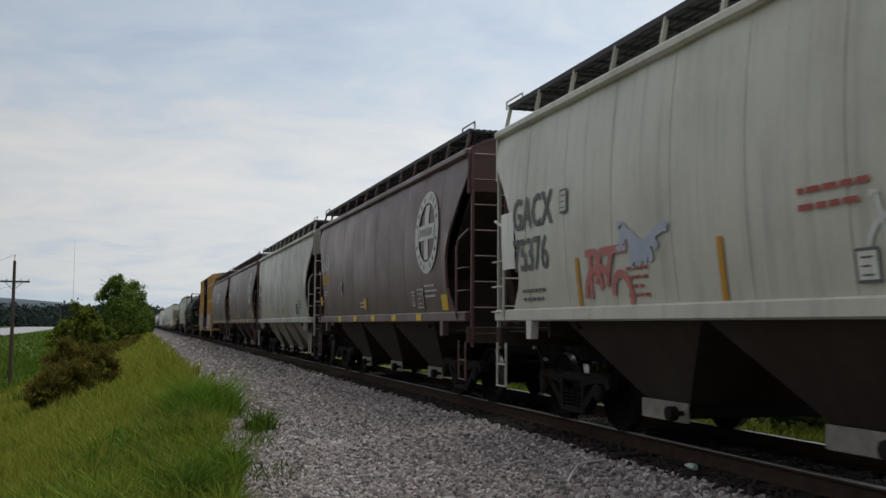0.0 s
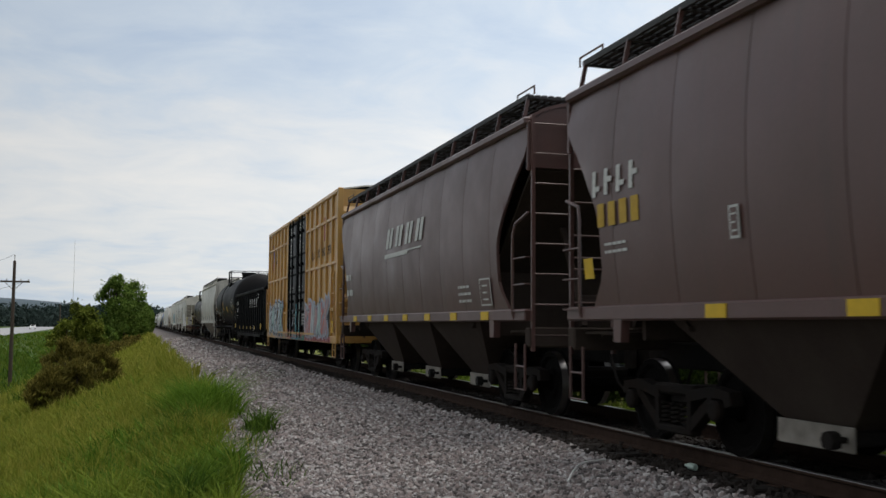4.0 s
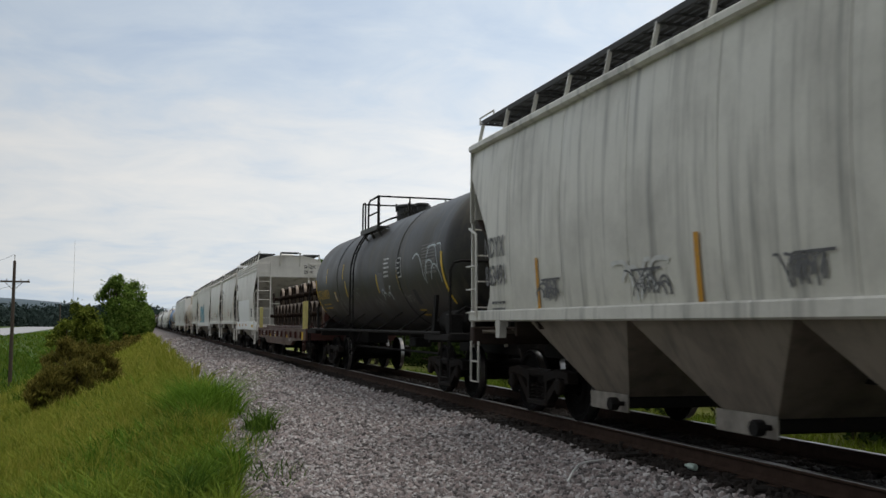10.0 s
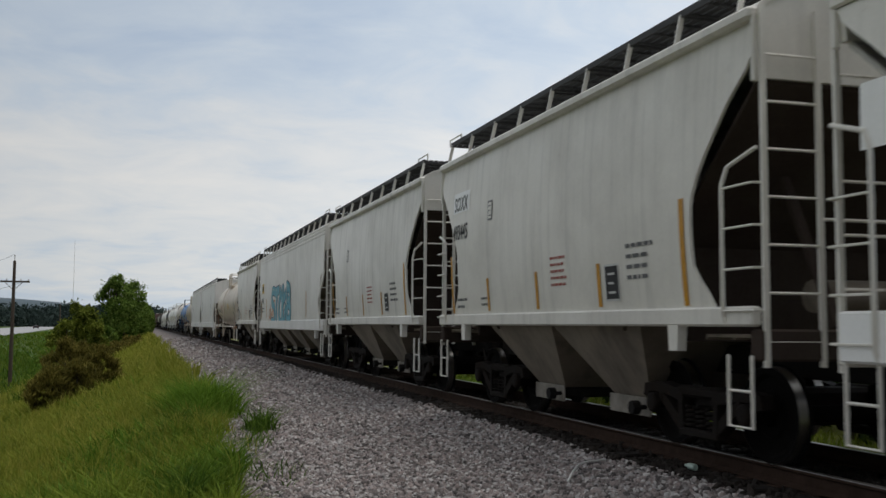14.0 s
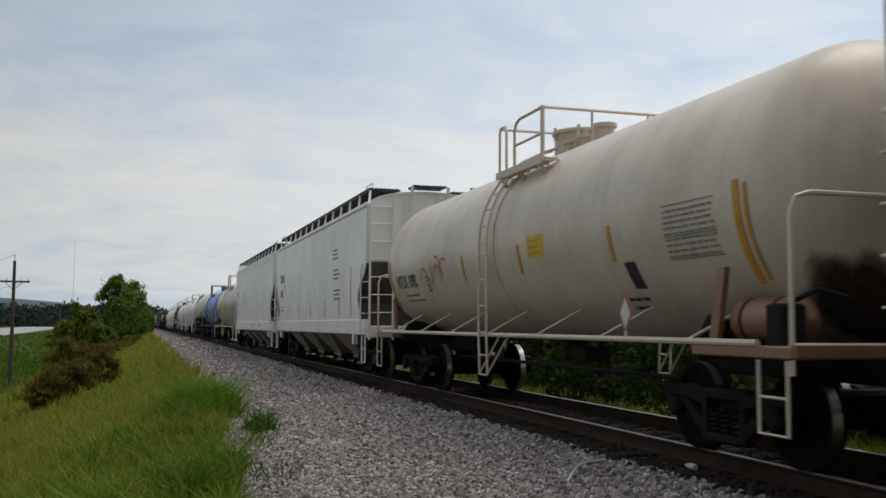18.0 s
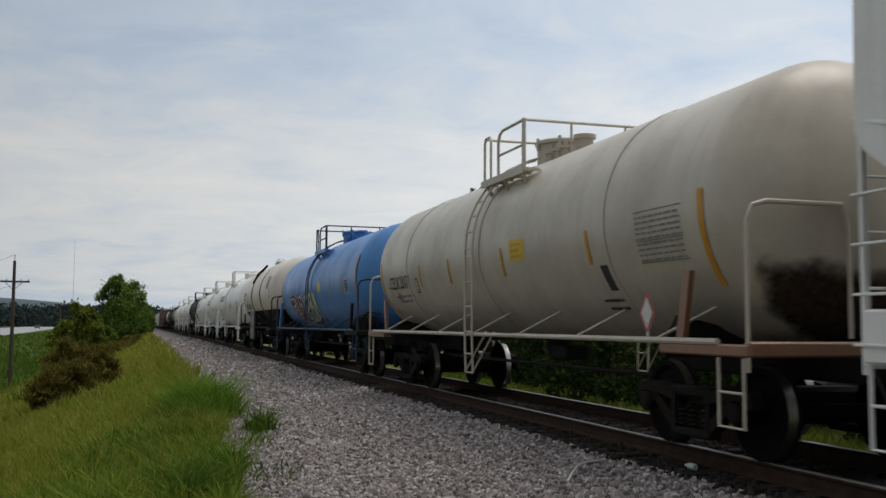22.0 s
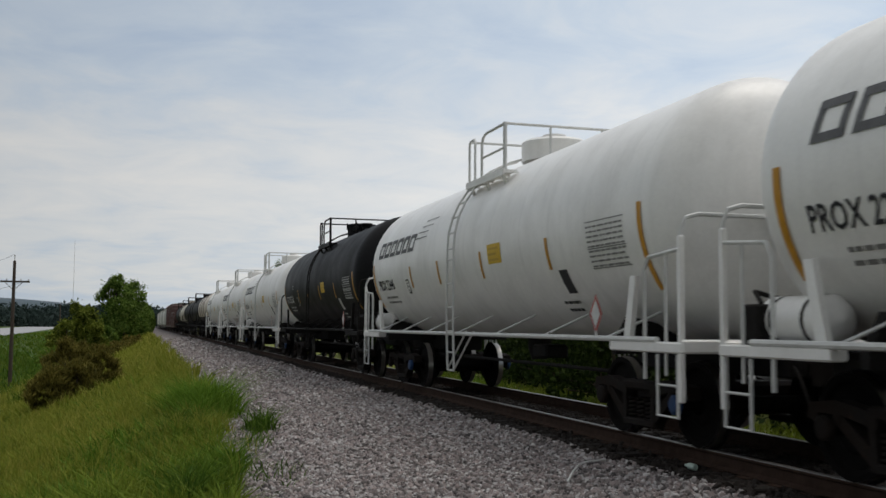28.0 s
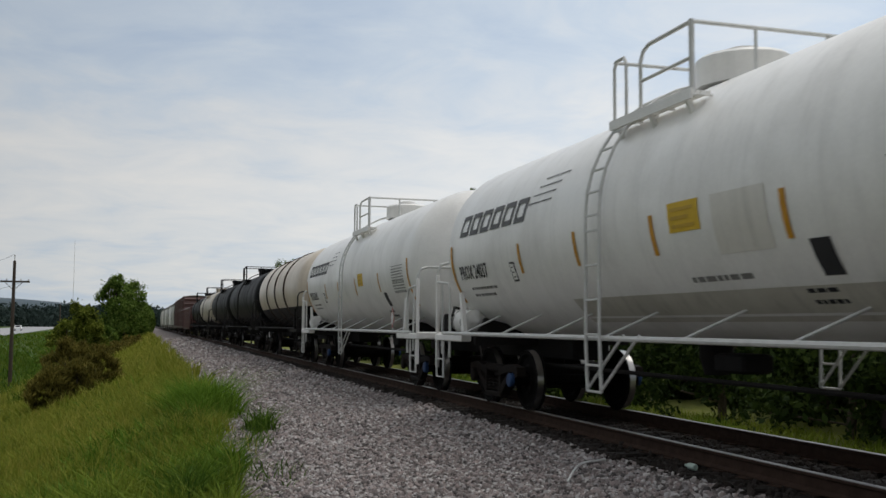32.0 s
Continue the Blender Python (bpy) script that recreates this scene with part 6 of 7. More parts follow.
for k, (F, B_, mat, lab) in enumerate(((179.8, 189.3, "light_grey", "light grey short covered hopper car with amber stripes"), (190.56, 200.2, "pale", "pale short covered hopper car with chalky streaks"), (218.57, 228.2, "light_grey", "light grey short covered hopper car with dark scrawl"))):
    car, sd, H = place(hopper(lab, G, F, B_, M[mat], bays=2, bulge=0.09, eave=4.02 if k < 2 else 4.08, sill=(1.30, 1.48)), F, B_)
    stripes(car, sd, H, [H - 2.5, H - 4.45, H - 6.35], 1.52, 0.5)
    stripes(car, sd, H, [-H + 1.25], 1.5, 1.05, 0.09)
    stripes(car, sd, H, [H - 0.72], 1.5, 0.95, 0.09)
    data_panel(car, sd, -H + 2.95, 1.58, 0.36, 0.42, M["ink"], M["white_ink"])
    sd.bars(-H + 2.4, 2.15, 0.6, 4, 0.06, M["grey_ink"], car, rnd)
    sd.bars(H - 1.0, 1.7, 0.5, 2, 0.06, M["grey_ink"], car, rnd)
    sd.bars(H - 2.2, 1.7, 0.4, 2, 0.05, M["grey_ink"], car, rnd)
    sd.bars(H - 5.0, 2.15, 0.5, 5, 0.045, M["red_ink"], car, rnd)
    data_panel(car, sd, H - 2.6, 2.9, 0.2, 0.3, M["light_grey"], M["grey_ink"])
    if k == 0:
        block(car, sd, H - 0.84, 3.17, 0.85, 0.34, M["white_patch"], "repainted_patch")
        sd.text("SOXX", 0.34, H - 0.9, 3.2, M["ink"], car, "dark stencilled mark", squeeze=0.75)
        sd.text("493445", 0.36, H - 0.86, 2.72, M["ink"], car, squeeze=0.72)
    if k == 2:
        sd.tag(car, H - 1.2, 1.5, 0.7, 0.7, M["ink"], rnd, 6, 0.03)
        sd.bars(H - 0.6, 2.4, 0.7, 2, 0.22, M["grey_ink"], car, rnd)
F, B_ = 200.95, 217.1
car, sd, H = place(hopper("long white covered hopper car with teal graffiti and a yellow plate", G, F, B_, M["pale"], bays=4, fascia=True, straight=True, sill_mat=M["white"], sill=(1.12, 1.45)), F, B_)
block(car, sd, H - 1.05, 2.6, 0.62, 0.42, M["yellow_sign"], "yellow_plate", "yellow rectangular emblem plate")
for k in range(4):
    bar = Shape()
    sd.rect(bar, H - 1.14 - 0.115 * k, 2.71, 0.08, 0.2, 0.010, 0.2)
    part("emblem_bar", bar, M["ink"], car)
sd.text("54378", 0.34, H - 1.05, 2.16, M["grey_ink"], car, "dark stencilled number", squeeze=0.75)
stripes(car, sd, H, [H - 0.85, H - 2.6, H - 6.5, -H + 3.2], 1.55, 0.8)
sd.bars(H - 1.1, 1.95, 0.7, 2, 0.07, M["grey_ink"], car, rnd)
for k in range(4):          # orange splashes round the piece
    sd.tag(car, H - 3.3 - 0.55 * k, 1.2 + 0.16 * (k % 3), 0.4, 0.7, M["spray_orange"], rnd, 3, 0.05, "orange_splash")
sd.graffiti(car, H - 4.2, 1.15, 5.4, 1.6, ("S", "T", "ring", "hook", "B"), [M["spray_sky"]], M["spray_navy"], rnd, None, label="sprayed pale teal bubble letters with dark outline", fat=0.31, rim=1.2, soft=True, tips=M["spray_mint"])

# 17 cream tank car, stained
F, B_ = 229.35, 244.15
car, sd, H = place(tank("cream tank car with rusty frame and brown stains", G, F, B_, M["cream"], R=1.45, zc=2.57, rail=M["cream"], frame=M["under"], saddle=M["rusty_cream"], bands=1), F, B_)
tank_marks(car, sd, H, "NTLX", "1092", M["ink"], size=0.36, stripe=M["stripe"], y_mark=H - 1.32, squeeze=0.86)
head_stain(car, H, 1.45, 2.57, 0.74)
end_arc(car, sd, -H + 0.74, 1.72, 2.6, 0.05, M["stripe"])
sd.tag(car, H - 3.6, 2.05, 1.2, 0.5, M["red_ink"], rnd, 6, 0.03)
placard_at(car, -H + 2.85)

# 18, 19 long white hoppers
F, B_ = 245.3, 261.4
car, sd, H = place(hopper("long white covered hopper car with amber stripes", G, F, B_, M["white"], bays=4, straight=True, rail_slant=-0.22, blue=True, sill=(1.06, 1.43), end_z=2.8), F, B_)
sd.text("EQUX", 0.4, H - 1.3, 2.85, M["grey_ink"], car, "dark stencilled mark", squeeze=0.72)
sd.text("18685", 0.4, H - 1.3, 2.3, M["grey_ink"], car, squeeze=0.72)
sd.bars(H - 1.4, 1.9, 0.7, 2, 0.06, M["grey_ink"], car, rnd)
stripes(car, sd, H, [H - 1.0, H - 3.25, H - 5.7, H - 8.1, H - 10.6, H - 12.8], 1.5, 0.5, 0.075)
stripes(car, sd, H, [-H + 1.75], 1.5, 1.25)
for k in range(3):
    sd.bars(-H + 4.2 - 0.1 * k, 3.3 - k * 0.55, 0.9, 3, 0.06, M["grey_ink"], car, rnd)
data_panel(car, sd, H - 2.2, 2.65, 0.2, 0.34, M["white"], M["grey_ink"])
F, B_ = 262.5, 278.55
car, sd, H = place(hopper("long white covered hopper car with ribbed eaves", G, F, B_, M["white"], bays=4, fascia=True, straight=True, sill=(1.03, 1.43), end_z=2.9), F, B_)
sd.text("EQUX", 0.34, H - 0.9, 2.75, M["grey_ink"], car, "dark stencilled mark", squeeze=0.75)
sd.text("18412", 0.34, H - 0.9, 2.25, M["grey_ink"], car, squeeze=0.75)
sd.bars(H - 1.0, 1.95, 0.6, 2, 0.06, M["grey_ink"], car, rnd)
sd.bars(H - 4.3, 2.9, 0.9, 9, 0.032, M["faint_ink"], car, rnd)
for y in (-1.0, -3.6):
    part("sill_sticker", Shape().box(-1.562, -1.55, y - 0.4, y + 0.4, 1.2, 1.3), M["spray_lilac"], car)

# 20 beige, 21 blue, 22 cream and black tank cars
F, B_ = 280.0, 295.0
car, sd, H = place(tank("beige tank car with amber stripes, rust round the top", G, F, B_, M["beige"], R=1.44, zc=2.54, rail=M["beige"], saddle=M["rusty_cream"], bands=3, brake_y=()), F, B_)
tank_marks(car, sd, H, "CELX", "23177", M["ink"], size=0.36, y_mark=H - 1.5, squeeze=0.86)
head_stain(car, H, 1.44, 2.54, 0.74)
placard_at(car, -H + 1.75)
sd.tag(car, H - 1.4, 1.8, 0.9, 0.3, M["grey_ink"], rnd, 4, 0.03)
F, B_ = 296.4, 311.4
car, sd, H = place(tank("bright blue tank car with maroon and lime graffiti", G, F, B_, M["blue"], R=1.43, zc=2.51, rail=M["blue_dark"] if "blue_dark" in M else M["under"], saddle=M["under"], bands=1), F, B_)
stripes(car, sd, H, [H - 2.75, H - 5.0, H - 6.9, -H + 4.3, -H + 2.7], 2.12, 0.5, 0.12)
end_arc(car, sd, -H + 0.75, 2.1, 3.1, 0.12, M["stripe"])
end_arc(car, sd, H - 0.72, 2.0, 2.9, 0.08, M["stripe"])
end_arc(car, sd, H - 0.92, 2.0, 2.9, 0.08, M["stripe"])
sd.text("CELX 23021", 0.30, H - 1.4, 1.93, M["spray_lilac"], car, "faded pale blue stencilled mark", squeeze=0.78)
sd.bars(H - 1.6, 1.76, 1.3, 3, 0.05, M["spray_lilac"], car, rnd)
block(car, sd, -1.2, 2.3, 0.5, 0.28, M["yellow_sign"], "warning_sign")
sd.bars(-H + 2.2, 2.55, 0.85, 8, 0.034, M["spray_lilac"], car, rnd)
part("blue_brace", Shape().prism([(H - 0.55, 1.14), (H - 0.75, 1.14), (H - 1.25, 2.1), (H - 1.0, 2.1)], 'x', -1.5, -1.42), M["blue"], car, fix=True)
sd.graffiti(car, H - 2.9, 1.30, 2.3, 0.95, ("T", "I", "A", "R"), [M["spray_maroon"]], M["spray_white"], rnd, M["spray_maroon"], label="sprayed maroon letters with white outline", soft=True, fat=0.30, tips=M["spray_maroon"])
sd.graffiti(car, H - 4.95, 1.36, 3.1, 1.05, ("L", "E", "B", "zig"), [M["spray_lime"]], M["spray_navy"], rnd, None, label="sprayed pale green letters with dark outline", fat=0.23)
data_panel(car, sd, -H + 2.1, 2.15, 0.4, 0.36, M["ink"], M["white_ink"])
F, B_ = 313.2, 325.8
car, sd, H = place(tank("cream tank car with black lower half and brown hoops", G, F, B_, M["pale_cream"], R=1.47, zc=2.67, rail=M["under"], lower=M["black"], frame=M["under"], ladder_side=False, top_mat=M["pale_cream"], top="none", lower_deg=30, bumps=((-0.3, 1.45), (-3.9, -1.9))), F, B_)
for y, w in ((1.5, 0.09), (-1.95, 0.11)):
    part("hoop", Shape().lathe([(y - w, 1.46), (y - w, 1.51), (y + w, 1.51), (y + w, 1.46)], (0, 0, 2.67), 'y', 56, False), M["hoop"], car, "brown stained hoop")
part("vent_pipe", Shape().tube([(-1.42, 1.5, 3.25), (-1.18, 1.5, 3.72), (-0.95, 1.5, 3.92), (-0.8, 1.52, 4.09), (-0.75, 1.68, 4.13)], 0.055, 8), M["under"], car)
head_stain(car, H, 1.47, 2.67, 0.74)
fl = part("head_flange", Shape().lathe([(-0.16, 0.0), (-0.16, 0.10), (-0.05, 0.11), (-0.05, 0.19), (0.0, 0.20), (0.12, 0.20)], (-0.30, -H + 0.30, 3.68), 'y', 18), M["pale_cream"], car, "bolted round flange on the head")
for q in range(6):
    part("bolt", Shape().box(-0.30 + 0.15 * math.cos(q * 1.047) - 0.015, -0.30 + 0.15 * math.cos(q * 1.047) + 0.015, -H + 0.21, -H + 0.26, 3.68 + 0.15 * math.sin(q * 1.047) - 0.015, 3.68 + 0.15 * math.sin(q * 1.047) + 0.015), M["rust"], fl)
block(car, sd, -3.95, 2.82, 0.62, 0.52, M["faint_ink"], "stencil_panel", "grey stencilled data panel")
sd.bars(-4.75, 3.25, 0.5, 11, 0.045, M["grey_ink"], car, rnd)
sd.text("LTCX 1900", 0.3, H - 0.95, 2.7, M["ink"], car, "black stencilled mark", squeeze=0.75)
sd.bars(H - 1.0, 2.55, 1.1, 2, 0.05, M["grey_ink"], car, rnd)
for y, forms in ((H - 1.75, ("E", "E", "R", "I", "E")), (H - 3.0, ("B", "N", "ring", "I", "S"))):
    sd.graffiti(car, y, 2.02, 1.05, 0.27, forms, [M["ink"]], M["ink"], rnd, None, "scrawl", "black sprayed scrawl", fat=0.16, rim=1.05, tips=M["ink"])
stripes(car, sd, H, [H - 2.4, 1.2, -1.2, -3.5], 2.3, 0.42, 0.09)
sd.bars(-2.5, 2.5, 0.5, 3, 0.05, M["ink"], car, rnd)
s = Shape()
sd.rect(s, -2.1, 3.25, 0.5, 0.55, 0.045, 0.4)
part("rust_patch", s, M["rust"], car, "flaking rust patch")
block(car, sd, 0.55, 2.1, 0.5, 0.11, M["spray_green"], "green_label")
for y in (0.82, 0.02, -0.62):
    d = part("cabinet_door", Shape().box(-1.56, -1.44, y - (0.36 if y > -0.5 else 0.25), y + (0.36 if y > -0.5 else 0.25), 0.62, 1.88, 0.02), M["locker"] if y > -0.5 else M["under"], car, "grey-green equipment locker with scrawls" if y > -0.5 else "")
    if y > -0.5:
        Side(lambda z: 1.562).tag(d, y + 0.18, 1.25, 0.3, 0.34, M["spray_silver"], rnd, 5, 0.014)
        part("latch", Shape().box(-1.58, -1.56, y - 0.3, y - 0.22, 1.15, 1.25), M["red_ink"] if y < 0.5 else M["under"], d)
for k in range(3):
    sd.tag(car, (3.9, -1.2, -2.9)[k], 1.45, 1.3, 0.42, M["spray_silver"], rnd, 7, 0.018)

# 23..29 white pressure tank cars with a slanted company word as plain blocks, one black between
WHITES = ((327.2, 342.0, "22440"), (342.8, 355.4, "22410"), (356.15, 370.5, "22446"), (386.0, 400.1, "22418"), (401.05, 414.55, "24037"), (415.9, 430.0, "22412"))
for F, B_, num in WHITES:
    car, sd, H = place(tank("white pressure tank car with slanted dark word and white rails", "white tank cars", F, B_, M["tank_white"], R=1.50, zc=2.58, rail=M["pipe_white"], saddle=M["tank_white"], frame=M["under"], top="cap", blue=True, posts=True, loops="along", brake_y=(1,)), F, B_)
    tank_marks(car, sd, H, "PROX", num, M["ink"], size=0.31, patch=M["tank_white"])
    for k in range(6):          # company word, drawn as six plain slanted frames
        y = H - 1.25 - k * 0.5
        s = Shape()
        sd.rect(s, y, 2.76, 0.085, 0.34, 0.008, 0.24)
        sd.rect(s, y - 0.32, 2.76, 0.085, 0.34, 0.008, 0.24)
        sd.rect(s, y - 0.02, 2.76, 0.37, 0.075, 0.0105, 0.24)
        sd.rect(s, y - 0.064, 3.03, 0.39, 0.075, 0.0105, 0.24)
        part("slanted_frame", s, M["grey_ink"], car)
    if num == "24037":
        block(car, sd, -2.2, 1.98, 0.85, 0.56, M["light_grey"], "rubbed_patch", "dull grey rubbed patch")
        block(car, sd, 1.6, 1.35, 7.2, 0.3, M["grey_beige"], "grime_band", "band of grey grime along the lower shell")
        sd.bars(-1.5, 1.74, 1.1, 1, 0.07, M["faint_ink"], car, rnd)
    for k in range(4):
        sd.bars(H - 4.6 + 0.12 * k, 3.3 - k * 0.11, 0.9, 1, 0.03, M["grey_ink"], car, rnd)
    placard_at(car, -H + 1.85)
F, B_ = 371.3, 385.2
car, sd, H = place(tank("black tank car with amber stripes and white stencils", G, F, B_, M["black"], R=1.50, zc=2.60, rail=M["under"]), F, B_)
tank_marks(car, sd, H, "CTCX", "733562", M["white_ink"], size=0.33)
sd.text("C", 0.2, H - 2.75, 2.5, M["white_ink"], car)
placard_at(car, -H + 1.75)

# the tail of the train, far off until the end
car, sd, H = place(tank("cream tank car with dark lower half, far down the train", G, 431.2, 443.9, M["cream"], R=1.44, zc=2.62, rail=M["under"], lower=M["black"], ladder_side=False, top="none", lower_deg=28), 431.2, 443.9)
for y in (-2.4, 0.2, 2.8):
    part("hoop", Shape().lathe([(y - 0.1, 1.44), (y - 0.1, 1.475), (y + 0.1, 1.475), (y + 0.1, 1.44)], (0, 0, 2.62), 'y', 40, False), M["stain"], car)
for F, B_, mat in ((445.2, 460.3, "black"), (461.4, 476.2, "black"), (477.4, 491.9, "beige"), (493.1, 507.2, "black")):
    place(tank("dusty black tank car with dark rails" if mat == "black" else "dull beige tank car with dark rails", G, F, B_, M[mat], rail=M["under"], bands=2), F, B_)
place(gondola("brown gondola car near the tail", 508.2, 523.0, M["far_brown"], 3.1), 508.2, 523.0)
for k in range(2):
    F, B_ = 524.5 + k * 16.7, 539.7 + k * 16.7
    place(boxcar("oxide-red boxcar near the tail of the train", F, B_, M["far_brown"], M["far_brown"], 4.7), F, B_)
for k in range(7):
    F = 558.0 + k * 15.6
    place(hopper("pale covered hopper car at the tail of the train", G, F, F + 14.3, M["pale" if k % 2 else "grey"], bays=3, far=True), F, F + 14.3)


# ---- ground: one sheet to the horizon ----
def lerp_table(x, table):
    for (a, u), (b, w) in zip(table, table[1:]):
        if x <= b:
            t = (x - a) / (b - a)
            return u + (w - u) * max(0.0, min(1.0, t))
    return table[-1][1]


BANK = [(-3000, -1.3), (-200, -1.1), (-21, -1.05), (-16.5, -3.2), (-12.5, -3.95), (-9, -4.0), (-6.2, -3.3), (-2.6, -1.85), (-0.2, -0.92), (1.0, -0.62), (1.7, -0.55), (4.9, -0.30), (5.25, -0.22), (8.0, -0.22), (8.3, -0.28), (9.4, -0.75), (10.4, -0.95), (13, -1.0), (30, -1.2), (3000, -1.5)]


def ground_z(x, y):
    z = lerp_table(x, BANK)
    if x < 1.6:
        z += 0.13 * noise.noise((x * 0.5, y * 0.3, 0.0)) + 0.07 * noise.noise((x * 1.7, y * 1.4, 3.0))
    elif x > 9.0:
        z += 0.15 * noise.noise((x * 0.4, y * 0.3, 5.0))
    else:
        z += 0.02 * noise.noise((x * 1.1, y * 0.9, 1.0))
    return z


def build_ground():
    xs = [-3000, -1500, -700, -350, -200, -120, -80, -60, -45, -35, -28, -24, -21, -20, -19, -18, -17, -16.5, -15.5, -14, -12.5, -11, -10] + [-9 + 0.45 * i for i in range(32)] + [5.25, 5.32, 6, 7, 7.9, 8.0, 8.3, 8.8, 9.4, 10, 10.6, 11.5, 13, 15, 18, 22, 28, 36, 50, 80, 140, 300, 700, 1500, 3000]
    ys = [-1000, -400, -150, -60, -25, -10, -4] + [0.7 * i for i in range(0, 75)] + [54 + 2.5 * i for i in range(30)] + [130 + 8 * i for i in range(30)] + [375, 420, 480, 560, 700, 900, 1200, 1700, 2400, 3400]
    xs = sorted(set(round(x, 3) for x in xs))
    v = np.array([(x, y, ground_z(x, y)) for y in ys for x in xs])
    c = len(xs)
    f = np.array([(i * c + j, i * c + j + 1, i * c + c + j + 1, i * c + c + j) for i in range(len(ys) - 1) for j in range(c - 1)])
    return tagged(new("ground", bulk("ground", v, f, M["ground"], True)), "gravel shoulder falling to a grassy bank and green meadow", "ground", kind="structure")


build_ground()

# ---- track ----
track = tagged(new("railway_track"), "straight single track with rusty rails on dark wooden ties", "railway track", kind="structure")
for sx in (-1, 1):
    x = TRACK_X + sx * 0.7535
    prof = [(-0.07, -0.178), (0.07, -0.178), (0.07, -0.165), (0.012, -0.14), (0.01, -0.045), (0.036, -0.032), (0.036, -0.008), (-0.036, -0.008), (-0.036, -0.032), (-0.01, -0.045), (-0.012, -0.14), (-0.07, -0.165)]
    r = part("rail", Shape().prism([(x + a, z) for a, z in prof], 'y', -120, 900), M["rail_side"], track, "rusty steel rail", fix=True)
    part("rail_head", Shape().prism([(x - 0.036, -0.010), (x + 0.036, -0.010), (x + 0.034, -0.002), (x + 0.026, 0.0), (x - 0.026, 0.0), (x - 0.034, -0.002)], 'y', -120, 900), M["rail_top"], r, "polished rail head", fix=True)


def gravel(name, zones, mat, label, seed):
    """Crushed stone, each a lumpy solid; dense near, thinner far off."""
    rg = np.random.default_rng(seed)
    t = (1 + 5 ** 0.5) / 2
    ico = np.array([(-1, t, 0), (1, t, 0), (-1, -t, 0), (1, -t, 0), (0, -1, t), (0, 1, t), (0, -1, -t), (0, 1, -t), (t, 0, -1), (t, 0, 1), (-t, 0, -1), (-t, 0, 1)], float) / 1.9
    fi = np.array([(0, 11, 5), (0, 5, 1), (0, 1, 7), (0, 7, 10), (0, 10, 11), (1, 5, 9), (5, 11, 4), (11, 10, 2), (10, 7, 6), (7, 1, 8), (3, 9, 4), (3, 4, 2), (3, 2, 6), (3, 6, 8), (3, 8, 9), (4, 9, 5), (2, 4, 11), (6, 2, 10), (8, 6, 7), (9, 8, 1)])
    spots = []
    for y0, y1, x0, x1, per, size in zones:
        n = int((y1 - y0) * (x1 - x0) * per)
        x, y = rg.uniform(x0, x1, n), rg.uniform(y0, y1, n)
        s = size * rg.uniform(0.55, 1.45, n)
        for a, b, q in zip(x, y, s):
            edge = 1.0 + 0.045 * (b - 10) * (b < 28) + 0.6 * (b >= 28) + 0.35 * noise.noise((0.0, b * 0.55, 2.0))
            if a < 4.9 and a < edge - 0.3 * rg.random():
                continue
            spots.append((a, b, ground_z(a, b) + q * 0.25, q))
    sp = np.array(spots)
    n = len(sp)
    v = np.repeat(ico[None], n, 0)
    v = v * rg.uniform(0.62, 1.25, (n, 12, 1)) * rg.uniform(0.65, 1.2, (n, 1, 3))
    a = rg.uniform(0, 6.283, n)
    ca, sa = np.cos(a)[:, None], np.sin(a)[:, None]
    v = np.stack([v[..., 0] * ca - v[..., 1] * sa, v[..., 0] * sa + v[..., 1] * ca, v[..., 2]], -1)
    v = v * sp[:, None, 3:4] + sp[:, None, :3]
    f = fi[None] + (np.arange(n) * 12)[:, None, None]
    return tagged(new(name, bulk(name, v.reshape(-1, 3), f.reshape(-1, 3), mat)), label, "gravel", kind="stuff")


gravel("ballast_gravel", ((7.2, 14, 0.9, 5.28, 760, 0.0265), (14, 22, 1.0, 5.28, 520, 0.031), (22, 34, 1.1, 5.28, 250, 0.040), (34, 62, 1.3, 5.28, 80, 0.058), (62, 115, 1.6, 5.28, 22, 0.095), (5, 24, 8.3, 10.2, 130, 0.05)), M["stone"], "pinkish grey crushed stone ballast", 5)
# these stones carry under-train shade in their colour besides the oily dirt
gravel("track_gravel", ((5, 40, 5.2, 8.3, 150, 0.042),), M["oily_shaded_stone"], "oily ballast between the ties, darkened further for shade under the train", 6)


